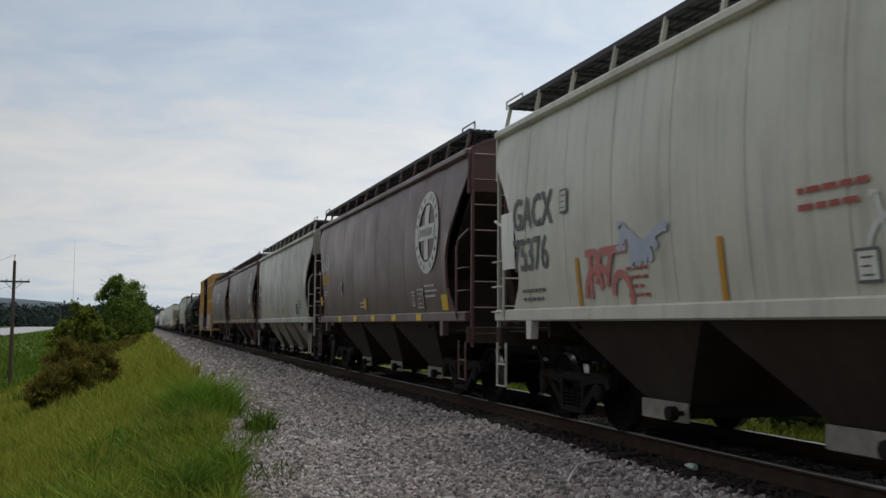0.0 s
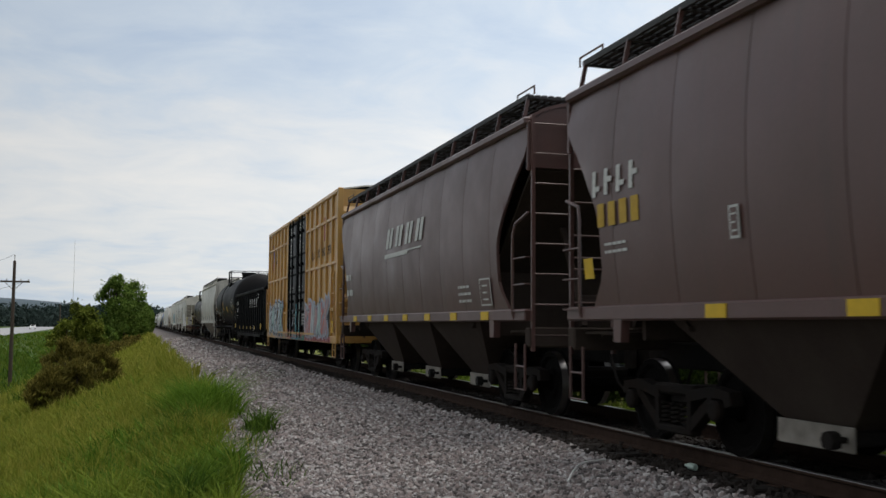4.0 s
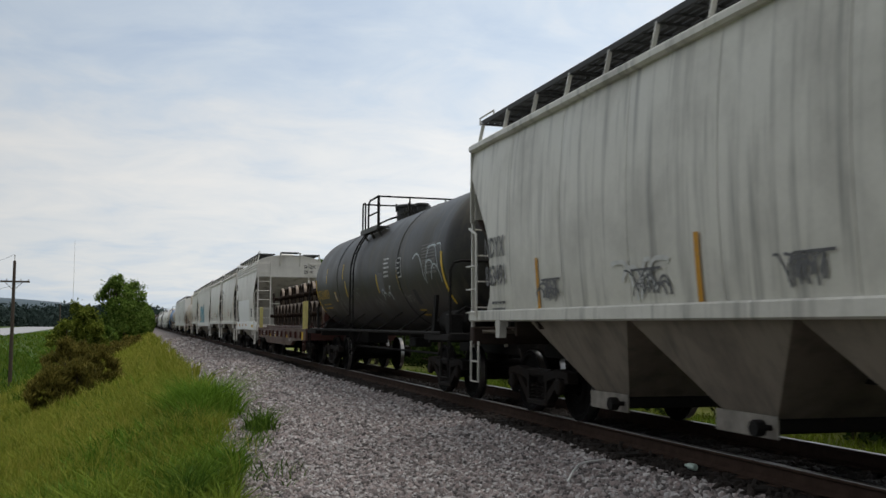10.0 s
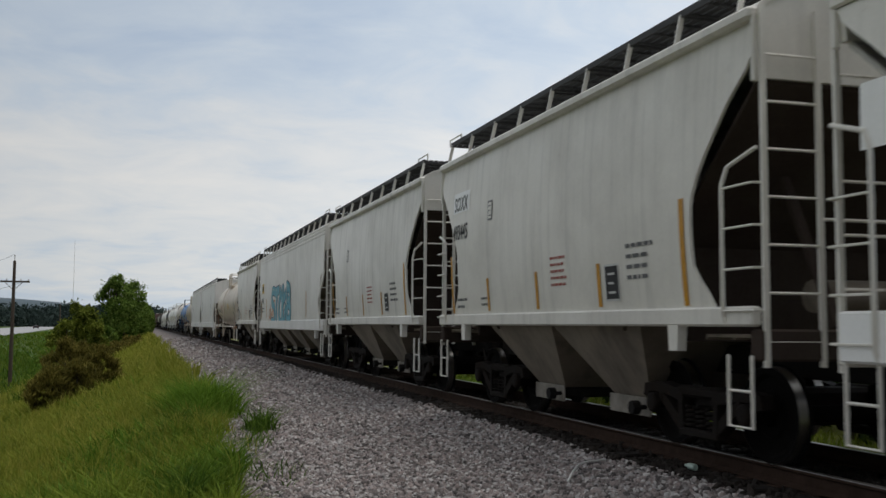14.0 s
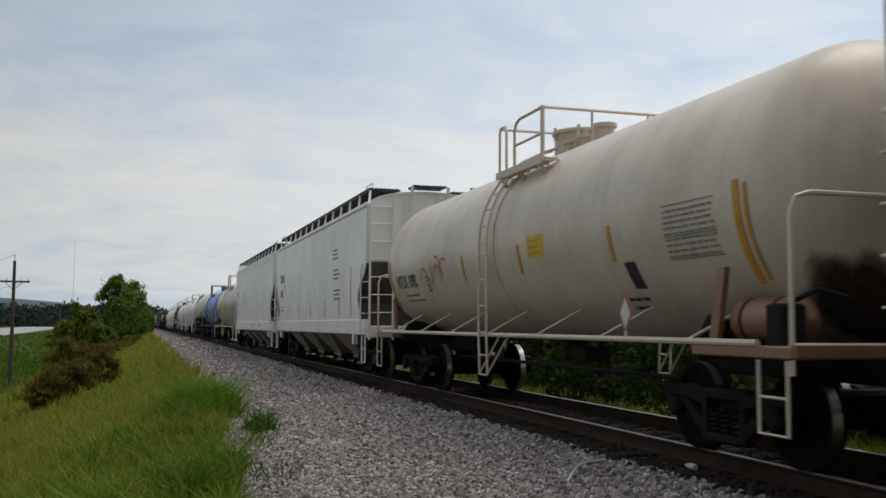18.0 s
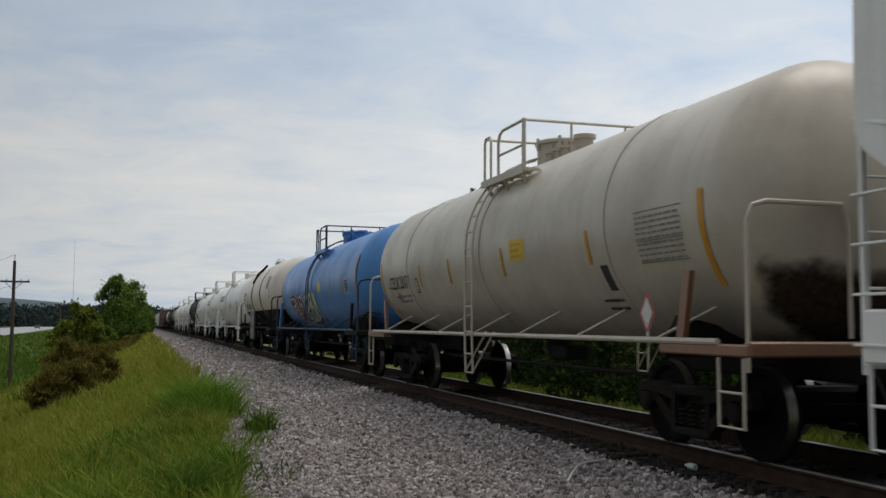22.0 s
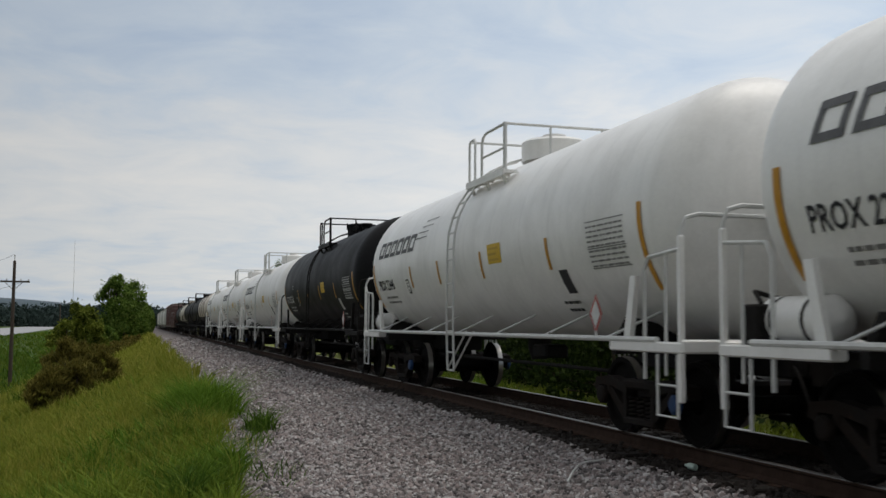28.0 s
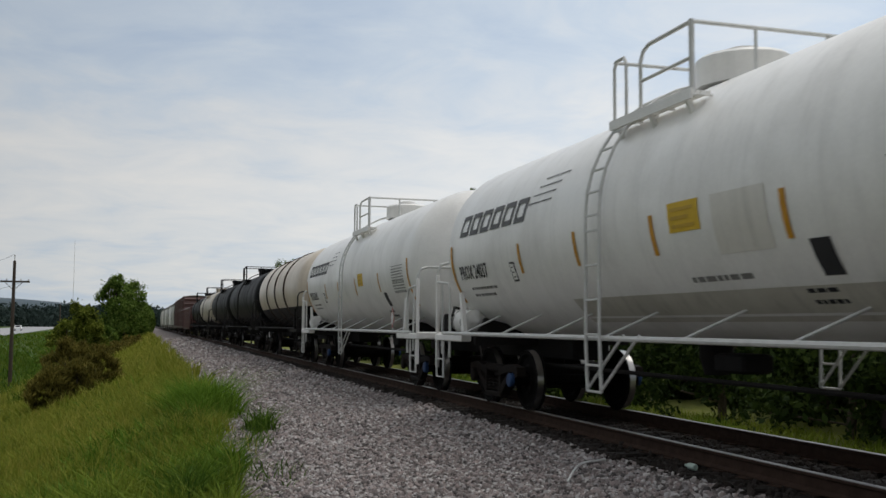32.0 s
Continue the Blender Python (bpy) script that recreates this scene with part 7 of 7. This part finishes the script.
def blades(name, boxes, mat, label, seed, lean=0.5, dome=None):
    """Grass: curved tapering blades rooted on the ground. boxes: x0, x1, y0, y1, per square metre, height, width, keep."""
    rg = np.random.default_rng(seed)
    roots = []
    for x0, x1, y0, y1, per, hgt, wid, keep in boxes:
        n = int((x1 - x0) * (y1 - y0) * per)
        for x, y in zip(rg.uniform(x0, x1, n), rg.uniform(y0, y1, n)):
            d = noise.noise((x * 0.8, y * 0.5, seed * 1.0))
            if keep and not keep(x, y, d, rg.random()):
                continue
            roots.append((x, y, ground_z(x, y) - 0.02, hgt * (0.5 + 0.6 * rg.random()) * (1.0 + 0.45 * d + 0.55 * noise.noise((x * 2.1, y * 1.5, 9.0))) * (dome(x, y) if dome else 1.0), wid * (0.7 + 0.6 * rg.random())))
    r = np.array(roots)
    n = len(r)
    a, b = rg.uniform(0, 6.283, n), rg.uniform(0, 6.283, n)
    dx, dy = np.cos(a), np.sin(a)
    ln = r[:, 3] * lean * rg.uniform(0.2, 1.8, n)
    lx, ly = np.cos(b) * ln, np.sin(b) * ln
    rows = []
    for t, w in ((0.0, 1.0), (0.55, 0.75), (1.0, 0.05)):
        cx, cy, cz = r[:, 0] + lx * t * t, r[:, 1] + ly * t * t, r[:, 2] + r[:, 3] * (t - 0.18 * t * t)
        rows.append(np.stack([cx - dx * r[:, 4] * w / 2, cy - dy * r[:, 4] * w / 2, cz], -1))
        rows.append(np.stack([cx + dx * r[:, 4] * w / 2, cy + dy * r[:, 4] * w / 2, cz], -1))
    v = np.stack(rows, 1)
    f = np.array([(0, 1, 3, 2), (2, 3, 5, 4)])[None] + (np.arange(n) * 6)[:, None, None]
    return tagged(new(name, bulk(name, v.reshape(-1, 3), f.reshape(-1, 4), mat)), label, "grass", kind="stuff")


def on_bank(x, y, d, q):
    edge = 1.0 + 0.045 * (y - 10) * (y < 28) + 0.6 * (y >= 28) + 0.35 * noise.noise((0.0, y * 0.55, 2.0))
    return x < edge + 0.35 * (d > 0.25)


def lush(x, y, d, q):
    return on_bank(x, y, d, q) and q < 0.85 - 0.022 * (y - 10) + d * 0.75 + 0.12 * (x > 0)


blades("tall_grass", [(-4.5, 1.9, 8, 13.5, 430, 0.46, 0.024, lush), (-4.5, 1.9, 13.5, 18, 340, 0.40, 0.026, lush), (-6.5, 2.2, 18, 30, 130, 0.42, 0.040, lush), (-8, 2.4, 30, 60, 32, 0.5, 0.07, lush)], M["grass_green"], "lush green grass on the bank", 11, 0.7)
blades("seeding_grass", [(-4.5, 1.8, 8, 13, 70, 0.42, 0.010, on_bank), (-5, 1.8, 13, 19, 210, 0.46, 0.014, on_bank), (-7, 2.1, 19, 34, 190, 0.55, 0.022, on_bank), (-9, 2.3, 34, 75, 60, 0.6, 0.045, on_bank), (-9, 3.0, 75, 170, 12, 0.7, 0.10, on_bank)], M["grass_dry"], "yellowing grass gone to seed on the bank", 12, 0.4)


def in_tuft(cx, cy, rx, ry):
    return lambda x, y, d, q: ((x - cx) / rx) ** 2 + ((y - cy) / ry) ** 2 < 1 - q ** 0.6


for cx, cy, rx, ry, h, per in ((1.15, 20.8, 1.0, 2.4, 1.0, 1100), (0.75, 17.8, 0.6, 1.3, 0.6, 700), (2.0, 17.3, 0.36, 0.9, 0.6, 800), (1.62, 12.3, 0.5, 1.3, 0.26, 110), (1.7, 15.6, 0.45, 1.2, 0.3, 160), (0.5, 11.5, 0.5, 1.2, 0.5, 600)):
    blades("grass_clump", [(cx - rx, cx + rx, cy - ry, cy + ry, per, h, 0.018, in_tuft(cx, cy, rx, ry))], M["grass_bright" if h > 0.8 else "grass_tuft"], "thick green tuft of grass in the gravel", int(cx * 100), 0.7, lambda x, y, c=(cx, cy, rx, ry): 1.2 - 0.95 * min(1.0, ((x - c[0]) / c[2]) ** 2 + ((y - c[1]) / c[3]) ** 2))
blades("meadow_grass", [(-15, -4.5, 24, 48, 34, 0.45, 0.035, None), (-17, -6, 48, 85, 16, 0.5, 0.06, None), (-21, -5, 85, 150, 9, 0.55, 0.11, None), (-22, -7, 150, 270, 4, 0.5, 0.2, None)], M["grass_meadow"], "rank green grass at the foot of the bank", 23, 0.6)
blades("meadow_weeds", [(-15, -4, 22, 95, 7, 0.7, 0.05, lambda x, y, d, q: d > 0.12)], M["grass_dry"], "patches of yellowing weeds at the foot of the bank", 24, 0.5)
blades("dark_weeds", [(-20, -6, 95, 150, 7, 1.0, 0.12, lambda x, y, d, q: d > 0.22), (-13, -5, 50, 95, 14, 0.8, 0.07, lambda x, y, d, q: d > 0.25)], M["grass_tuft"], "dark clumps of tall weeds in the meadow", 26, 0.4)
blades("far_side_grass", [(9.6, 14, 6, 45, 60, 0.34, 0.03, None)], M["grass_green"], "green grass beyond the track", 21)


# ---- litter on the ballast ----
arc = [(4.28 + 0.80 * t, 9.61 + 0.76 * t + 0.16 * math.sin(math.pi * t), ground_z(4.28 + 0.8 * t, 10.0) + 0.045 + 0.06 * math.sin(math.pi * t)) for t in np.linspace(0, 1, 14)]
tagged(new("plastic_strap", Shape().tube(arc, 0.012, 5).mesh("plastic_strap", M["pipe_white"])), "curled pale plastic strap lying on the gravel", "strap")
bottle = Shape().lathe([(-0.10, 0.0), (-0.10, 0.028), (-0.085, 0.036), (0.02, 0.036), (0.06, 0.016), (0.10, 0.014), (0.10, 0.0)], (5.50, 9.25, ground_z(5.5, 9.25) + 0.075), 'y', 12)
M["bottle"] = plain("pale_green_cloudy_plastic", (0.42, 0.52, 0.46), 0.3, 0.0, 0.2)
tagged(new("drink_bottle", bottle.mesh("drink_bottle", M["bottle"])), "pale green empty plastic bottle lying by the rail", "bottle")


# ---- trees ----
def leaf_cloud(rg, centres, per, spread, size, spray=0.0):
    """Small pointed leaves round clump centres; spray: how far they point up, like needles."""
    c = np.repeat(np.array(centres), per, 0)
    n = len(c)
    p = c[:, :3] + rg.normal(0, 1, (n, 3)) * spread * c[:, 3:4]
    a = rg.normal(0, 1, (n, 3))
    a[:, 2] += spray * 2.2
    a[:, :2] += spray * (p - c[:, :3])[:, :2] / max(spread, 0.01)
    a /= np.linalg.norm(a, axis=1)[:, None]
    b = np.cross(a, rg.normal(0, 1, (n, 3)))
    b /= np.linalg.norm(b, axis=1)[:, None] + 1e-6
    s = size * rg.uniform(0.6, 1.4, n)[:, None]
    wide = max(0.16, 0.5 - 0.3 * spray)
    v = np.stack([p - a * s, p + b * s * wide, p + a * s, p - b * s * wide], 1)
    f = np.array([[0, 1, 2, 3]])[None] + (np.arange(n) * 4)[:, None, None]
    return v.reshape(-1, 3), f.reshape(-1, 4)


def tree(name, x, y, height, width, mat, label, seed, clumps=70, per=60, leaf=0.10, low=0.12, sparse=1.0, z=None, category="tree", group="", peak=0.55, spray=0.0):
    """Tapered trunk, a limb to each bough, and boughs of leaf clumps with gaps between them; peak: where the crown is widest."""
    rg = np.random.default_rng(seed)
    rr = random.Random(seed)
    z = ground_z(x, y) - 0.1 if z is None else z
    root = thing(name, label, category, group)
    root.location = (x, y, z)
    r0 = 0.022 * height + 0.03
    lean = (rr.uniform(-0.05, 0.05), rr.uniform(-0.05, 0.05))
    s = Shape()
    trunk = [(lean[0] * height * t, lean[1] * height * t, height * 0.85 * t) for t in (0, 0.25, 0.5, 0.75, 1)]
    for i in range(4):
        s.tube([trunk[i], trunk[i + 1]], r0 * (1 - 0.22 * i), 7)
    tr = part("trunk", s, M["bark"], root)
    boughs = max(6, clumps // 8)
    lobes = []
    for k in range(boughs):
        t = low + (0.93 - low) * (k + rr.random()) / boughs
        u = (t - low) / (0.97 - low)
        prof = math.sin(math.pi * min(1.0, 0.10 + 0.9 * u ** (0.72 if peak < 0.5 else 1.0))) ** 0.6
        a = k * 2.4 + rr.uniform(-0.5, 0.5)
        d = width / 2 * prof * rr.uniform(0.45, 0.82)
        r = width * rr.uniform(0.15, 0.25) * (0.75 + 0.25 * prof)
        lobes.append((lean[0] * height * t + math.cos(a) * d, lean[1] * height * t + math.sin(a) * d, min(height * t, height - r * 0.7), r))
    cs = []
    for k in range(clumps):
        cx, cy, cz, r = lobes[k % boughs]
        w = Vector((rr.gauss(0, 1), rr.gauss(0, 1), rr.gauss(0.35, 0.9))).normalized() * r * rr.uniform(0.55, 1.05)
        cs.append((cx + w.x, cy + w.y, max(0.1, cz + w.z * 0.85), rr.uniform(0.5, 1.2)))
    for k, (cx, cy, cz, r) in enumerate(lobes[::2] if category == "tree" else lobes[1::4]):
        q = max(0.05, cz / height * 0.7)
        part("limb", Shape().tube([(lean[0] * height * q, lean[1] * height * q, height * q * 0.95), (cx * 0.5, cy * 0.5, (cz + height * q) / 2), (cx, cy, cz)], r0 * 0.22, 5), M["bark"], tr)
    v, f = leaf_cloud(rg, cs, per, width * 0.052 * sparse, leaf, spray)
    part("crown", bulk("crown", v, f, mat), mat, root)
    return root


tree("broadleaf_tree", -2.6, 55, 4.25, 2.2, M["olive_leaf"], "bushy olive-green tree on the bank", 31, 150, 100, 0.075, 0.15)
tree("broadleaf_tree", -3.6, 54, 3.9, 2.1, M["olive_leaf"], "smaller olive-green tree on the bank", 38, 90, 90, 0.075, 0.1)
for x, y, h, w, seed, words in ((-2.5, 42, 2.5, 2.4, 32, "wide brownish olive cedar on the slope"), (-1.5, 41.3, 1.9, 1.7, 37, "low brownish olive cedar shrub"), (-3.05, 40, 1.7, 2.0, 33, "low brownish olive cedar shrub"), (-2.2, 40, 1.5, 2.2, 35, "low brownish olive cedar shrub")):
    tree("cedar_shrub", x, y, h, w, M["cedar"], words, seed, 110, 90, 0.11, 0.02, 0.9, category="shrub", peak=0.4, spray=1.1)
for i, (x, y, h, w) in enumerate(((-2.9, 128, 9.3, 4.8), (-1.2, 146, 8.6, 5.0), (0.5, 175, 5.6, 3.6), (-1.7, 126, 5.4, 3.8), (1.7, 215, 5.4, 2.8), (2.4, 260, 5.2, 2.6), (-4.4, 122, 3.6, 3.4))):
    tree("broadleaf_tree", x, y, h, w, M["leaf"], "full green tree beside the line", 40 + i, 200, 70, 0.14, 0.04, group="trees along the bank")
for i, (x, y) in enumerate(((-1.5, 96), (-0.7, 104), (-2.2, 88))):
    tree("brush", x, y, 1.3, 2.6, M["cedar"], "low grey-green brush on the bank", 50 + i, 50, 60, 0.09, 0.02, category="bush", group="brush on the bank", peak=0.4)
for i, (x, y, h, w) in enumerate(((22.5, 65, 12.3, 4.0), (23.5, 72, 9.6, 3.4), (22, 118, 12.4, 5.5), (23, 128, 11.6, 5.0), (22, 140, 12.5, 5.0), (24, 172, 14, 6))):
    tree("tall_tree", x, y, h, w, M["leaf"], "thin-crowned green tree beyond the train", 60 + i, 80, 40, 0.13, 0.35, 0.9, group="trees beyond the track")
for i in range(22):
    y = 6 + i * 3.6 + rnd.uniform(-1, 1)
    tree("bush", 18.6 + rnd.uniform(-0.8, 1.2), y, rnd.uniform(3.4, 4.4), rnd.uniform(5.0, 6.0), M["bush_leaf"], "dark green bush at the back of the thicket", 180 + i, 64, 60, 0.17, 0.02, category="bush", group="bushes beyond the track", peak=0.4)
for i in range(34):
    y = 4 + i * 2.2 + rnd.uniform(-1, 1)
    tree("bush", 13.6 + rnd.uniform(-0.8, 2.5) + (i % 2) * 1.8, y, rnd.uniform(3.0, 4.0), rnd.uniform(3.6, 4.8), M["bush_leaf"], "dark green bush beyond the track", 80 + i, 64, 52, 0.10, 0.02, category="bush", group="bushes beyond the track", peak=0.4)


# ---- far fields: road, poles, woods, hills ----
def strip(name, pts, width, mat, lift):
    g = []
    for i, (x, y) in enumerate(pts):
        a, b = Vector(pts[max(i - 1, 0)]), Vector(pts[min(i + 1, len(pts) - 1)])
        d = (b - a).normalized()
        n = Vector((-d.y, d.x)) * width / 2
        g.append([(x - n.x, y - n.y, ground_z(x, y) + lift), (x + n.x, y + n.y, ground_z(x, y) + lift)])
    return new(name, Shape().shell(g, (0, 0, -0.3)).mesh(name, mat))


tagged(strip("road", [(-24 - 0.045 * y, y) for y in range(-900, 1301, 50)], 20, M["asphalt"], 0.12), "pale concrete highway across the meadow", "road", kind="structure")


tagged(strip("road", [(-80 - 0.045 * y, y) for y in range(-900, 1301, 50)], 13, M["asphalt"], 0.12), "far carriageway of the pale concrete highway", "road", kind="structure")


def utility_pole(x, y, h, arms=True, label="wooden utility pole with a crossarm"):
    p = thing("utility_pole", label, "utility pole", "utility poles")
    p.location = (x, y, ground_z(x, y) - 0.1)
    s = Shape().lathe([(0, 0.17), (h * 0.5, 0.15), (h, 0.12)], (0, 0, 0), 'z', 10)
    part("shaft", s, M["pole"], p)
    if arms:
        a = part("crossarm", Shape().box(-1.25, 1.25, -0.14, -0.03, h - 1.85, h - 1.70), M["pole"], p)
        for q in (-1.15, -0.55, 0.55, 1.15):
            part("insulator", Shape().lathe([(0, 0.03), (0.08, 0.05), (0.16, 0.03)], (q, -0.08, h - 1.70), 'z', 8), M["grey"], a)
        part("brace", Shape().beam((-0.75, -0.1, h - 1.8), (0, -0.1, h - 2.5), 0.04, 0.04).beam((0.75, -0.1, h - 1.8), (0, -0.1, h - 2.5), 0.04, 0.04), M["pole"], a)
        part("top_pin", Shape().lathe([(0, 0.03), (0.3, 0.03), (0.45, 0.05), (0.5, 0.02)], (0, 0, h), 'z', 8), M["grey"], p)
    return p


utility_pole(-10.3, 91, 10.7)
utility_pole(-17.0, 236, 8.6, False, "short dark utility pole in the meadow")
for q, h in ((-1.15, 9.05), (1.15, 9.05), (0.0, 11.2)):
    z0 = ground_z(-10.3, 91)
    pts = []
    for i in range(17):
        t = i / 16
        pts.append((-10.3 + q - 25 * t, 91 + 60 * t - 0.1, z0 + h - 0.1 - 3.0 * t * (1 - t) * 1.6))
    tagged(new("overhead_wire", Shape().tube(pts, 0.012, 4).mesh("overhead_wire", M["wire"])), "thin dark overhead wire", "wire", "overhead wires")
tagged(new("radio_mast", Shape().lathe([(0, 0.3), (150, 0.2)], (-116, 1900, -1), 'z', 6).mesh("radio_mast", M["grey"])), "thin distant radio mast", "mast")


def far_woods():
    rg = np.random.default_rng(3)
    cs = []
    for y0, y1, h in ((620, 760, 11), (800, 1000, 17), (1000, 1200, 20)):
        for i in range(240):
            y = rg.uniform(y0, y1)
            x = rg.uniform(-0.30, 0.02) * y
            hh = h * rg.uniform(0.55, 1.1)
            for k in range(4):
                cs.append((x + rg.normal(0, 3), y + rg.normal(0, 3), -1.3 + hh * 0.85 * rg.uniform(0.15, 0.95), 1.0))
    v, f = leaf_cloud(rg, cs, 38, 2.6, 1.45)
    return tagged(new("distant_woods", bulk("distant_woods", v, f, M["far_leaf"])), "dark belt of distant woods", "woods", kind="stuff")


far_woods()


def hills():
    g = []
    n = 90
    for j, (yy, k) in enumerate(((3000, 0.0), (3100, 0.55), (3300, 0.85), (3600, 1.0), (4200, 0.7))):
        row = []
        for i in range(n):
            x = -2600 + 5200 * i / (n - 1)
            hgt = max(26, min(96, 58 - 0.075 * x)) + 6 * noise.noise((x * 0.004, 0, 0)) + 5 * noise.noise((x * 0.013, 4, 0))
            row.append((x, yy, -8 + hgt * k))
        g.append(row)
    # no haze in the air here: the ridge's blue tint stands in for it
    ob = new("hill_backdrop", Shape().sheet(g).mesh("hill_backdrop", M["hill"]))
    return tagged(ob, "low wooded ridge on the horizon, tinted blue for haze", "hills", kind="structure")


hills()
for x, y, w in ((-690, 3100, 26), (-560, 3100, 34), (-500, 3100, 20)):
    b = tagged(new("distant_building", Shape().box(x - w / 2, x + w / 2, y, y + 15, 16, 40).prism([(x - w / 2 - 1, 40), (x + w / 2 + 1, 40), (x, 44)], 'y', y - 1, y + 16).mesh("distant_building", M["white"])), "pale building on the far ridge", "building")


# ---- traffic on the highway ----
def motor_car(label, mat):
    c = thing("motor_car", label, "car", "cars on the highway")
    body = [(-2.2, 0.35), (-2.2, 0.85), (-1.6, 0.98), (-0.95, 1.45), (0.9, 1.48), (1.75, 1.0), (2.2, 0.9), (2.2, 0.35)]
    part("body", Shape().prism(body, 'x', -0.88, 0.88), mat, c, fix=True)
    for sx in (-1, 1):
        part("side_window", Shape().prism([(-1.35, 1.02), (-0.9, 1.38), (0.8, 1.4), (1.4, 1.02)], 'x', sx * 0.875, sx * 0.89), M["ink"], c, fix=True)
        for y in (-1.35, 1.35):
            w = part("wheel", Shape().lathe([(-0.1, 0.0), (-0.1, 0.33), (0.1, 0.33), (0.1, 0.0)], (sx * 0.8, y, 0.33), 'x', 14), M["ink"], c)
        part("tail_lamp", Shape().box(sx * 0.6, sx * 0.85, -2.22, -2.19, 0.7, 0.84), M["red_ink"], c)
    part("rear_window", Shape().add([(-0.7, -1.62, 1.0), (0.7, -1.62, 1.0), (0.62, -1.0, 1.44), (-0.62, -1.0, 1.44)], [(0, 1, 2, 3)]), M["ink"], c)
    return c


CARS = [(motor_car("pale car on the far highway", M["white_patch"]), 1.7), (motor_car("dark car on the far highway", M["gondola_black"]), 11.2),
        (motor_car("dark red car on the far highway", M["flat_brown"]), 19.0), (motor_car("white car on the far highway", M["white_patch"]), 31.3)]


# ---- last pieces: ties under the rails ----
tie_mesh = Shape().box(-1.3, 1.3, -0.115, 0.115, -0.37, -0.185, 0.015).mesh("tie", M["tie"])
plate_mesh = Shape().box(-0.9, -0.6, -0.1, 0.1, -0.186, -0.176).box(0.6, 0.9, -0.1, 0.1, -0.186, -0.176).mesh("tie_plate", M["rail_side"])
for i in range(120):
    t = new("tie", tie_mesh)
    t.parent = track
    t.matrix_basis = pose(TRACK_X + rnd.uniform(-0.05, 0.05), 1.0 + i * 0.51 + rnd.uniform(-0.02, 0.02), rnd.uniform(-0.012, 0.004), 0, 0, rnd.uniform(-1.2, 1.2))
    if i < 80:
        q = new("tie_plate", plate_mesh)
        q.parent = track
        q.matrix_basis = pose(TRACK_X, 1.0 + i * 0.51, 0)

# ---- movement ----
TIMES = [0, 1.5, 3, 5, 7, 9, 11, 13, 15, 17, 19, 21, 23, 25, 27, 29, 30.5, 32]
GONE = [0, 18.49, 36.97, 61.57, 86.14, 110.68, 135.20, 159.93, 184.88, 209.87, 234.88, 259.90, 284.91, 309.92, 334.93, 359.93, 378.68, 397.42]


def gone_at(t):
    return float(np.interp(t, TIMES, GONE))


def motions():
    """The train rolls past towards -y; the wheels turn with it."""
    for ob, mid in TRAIN:
        walk(ob, [(t, pose(TRACK_X, mid - g, 0)) for t, g in zip(TIMES, GONE)])
    for ob, x, y, z, a in LOAD:
        walk(ob, [(t, pose(TRACK_X + x, FLAT_MID + y - g, z, a, 0, 0)) for t, g in zip(TIMES, GONE)])
    for ob, when in CARS:
        ys = [(t, 269 + 46.7 * (t - when)) for t in (0, 8, 16, 24, 32)]
        walk(ob, [(t, pose(-19 - 0.045 * y, y, -0.92, 0, 0, 2.6)) for t, y in ys])
    step = 1.0 / 30
    for k, wy in enumerate((-WHEELBASE, WHEELBASE)):
        first = WHEELSETS[k][0]
        walk(first, [(i * step, pose(0, wy, WHEEL_R, math.degrees(gone_at(i * step) / WHEEL_R) % 360)) for i in range(961)])
        data = first.animation_data
        for w in WHEELSETS[k][1:]:
            w.rotation_mode = "QUATERNION"
            ad = w.animation_data_create()
            ad.action = data.action
            ad.action_slot = data.action_slot


motions()
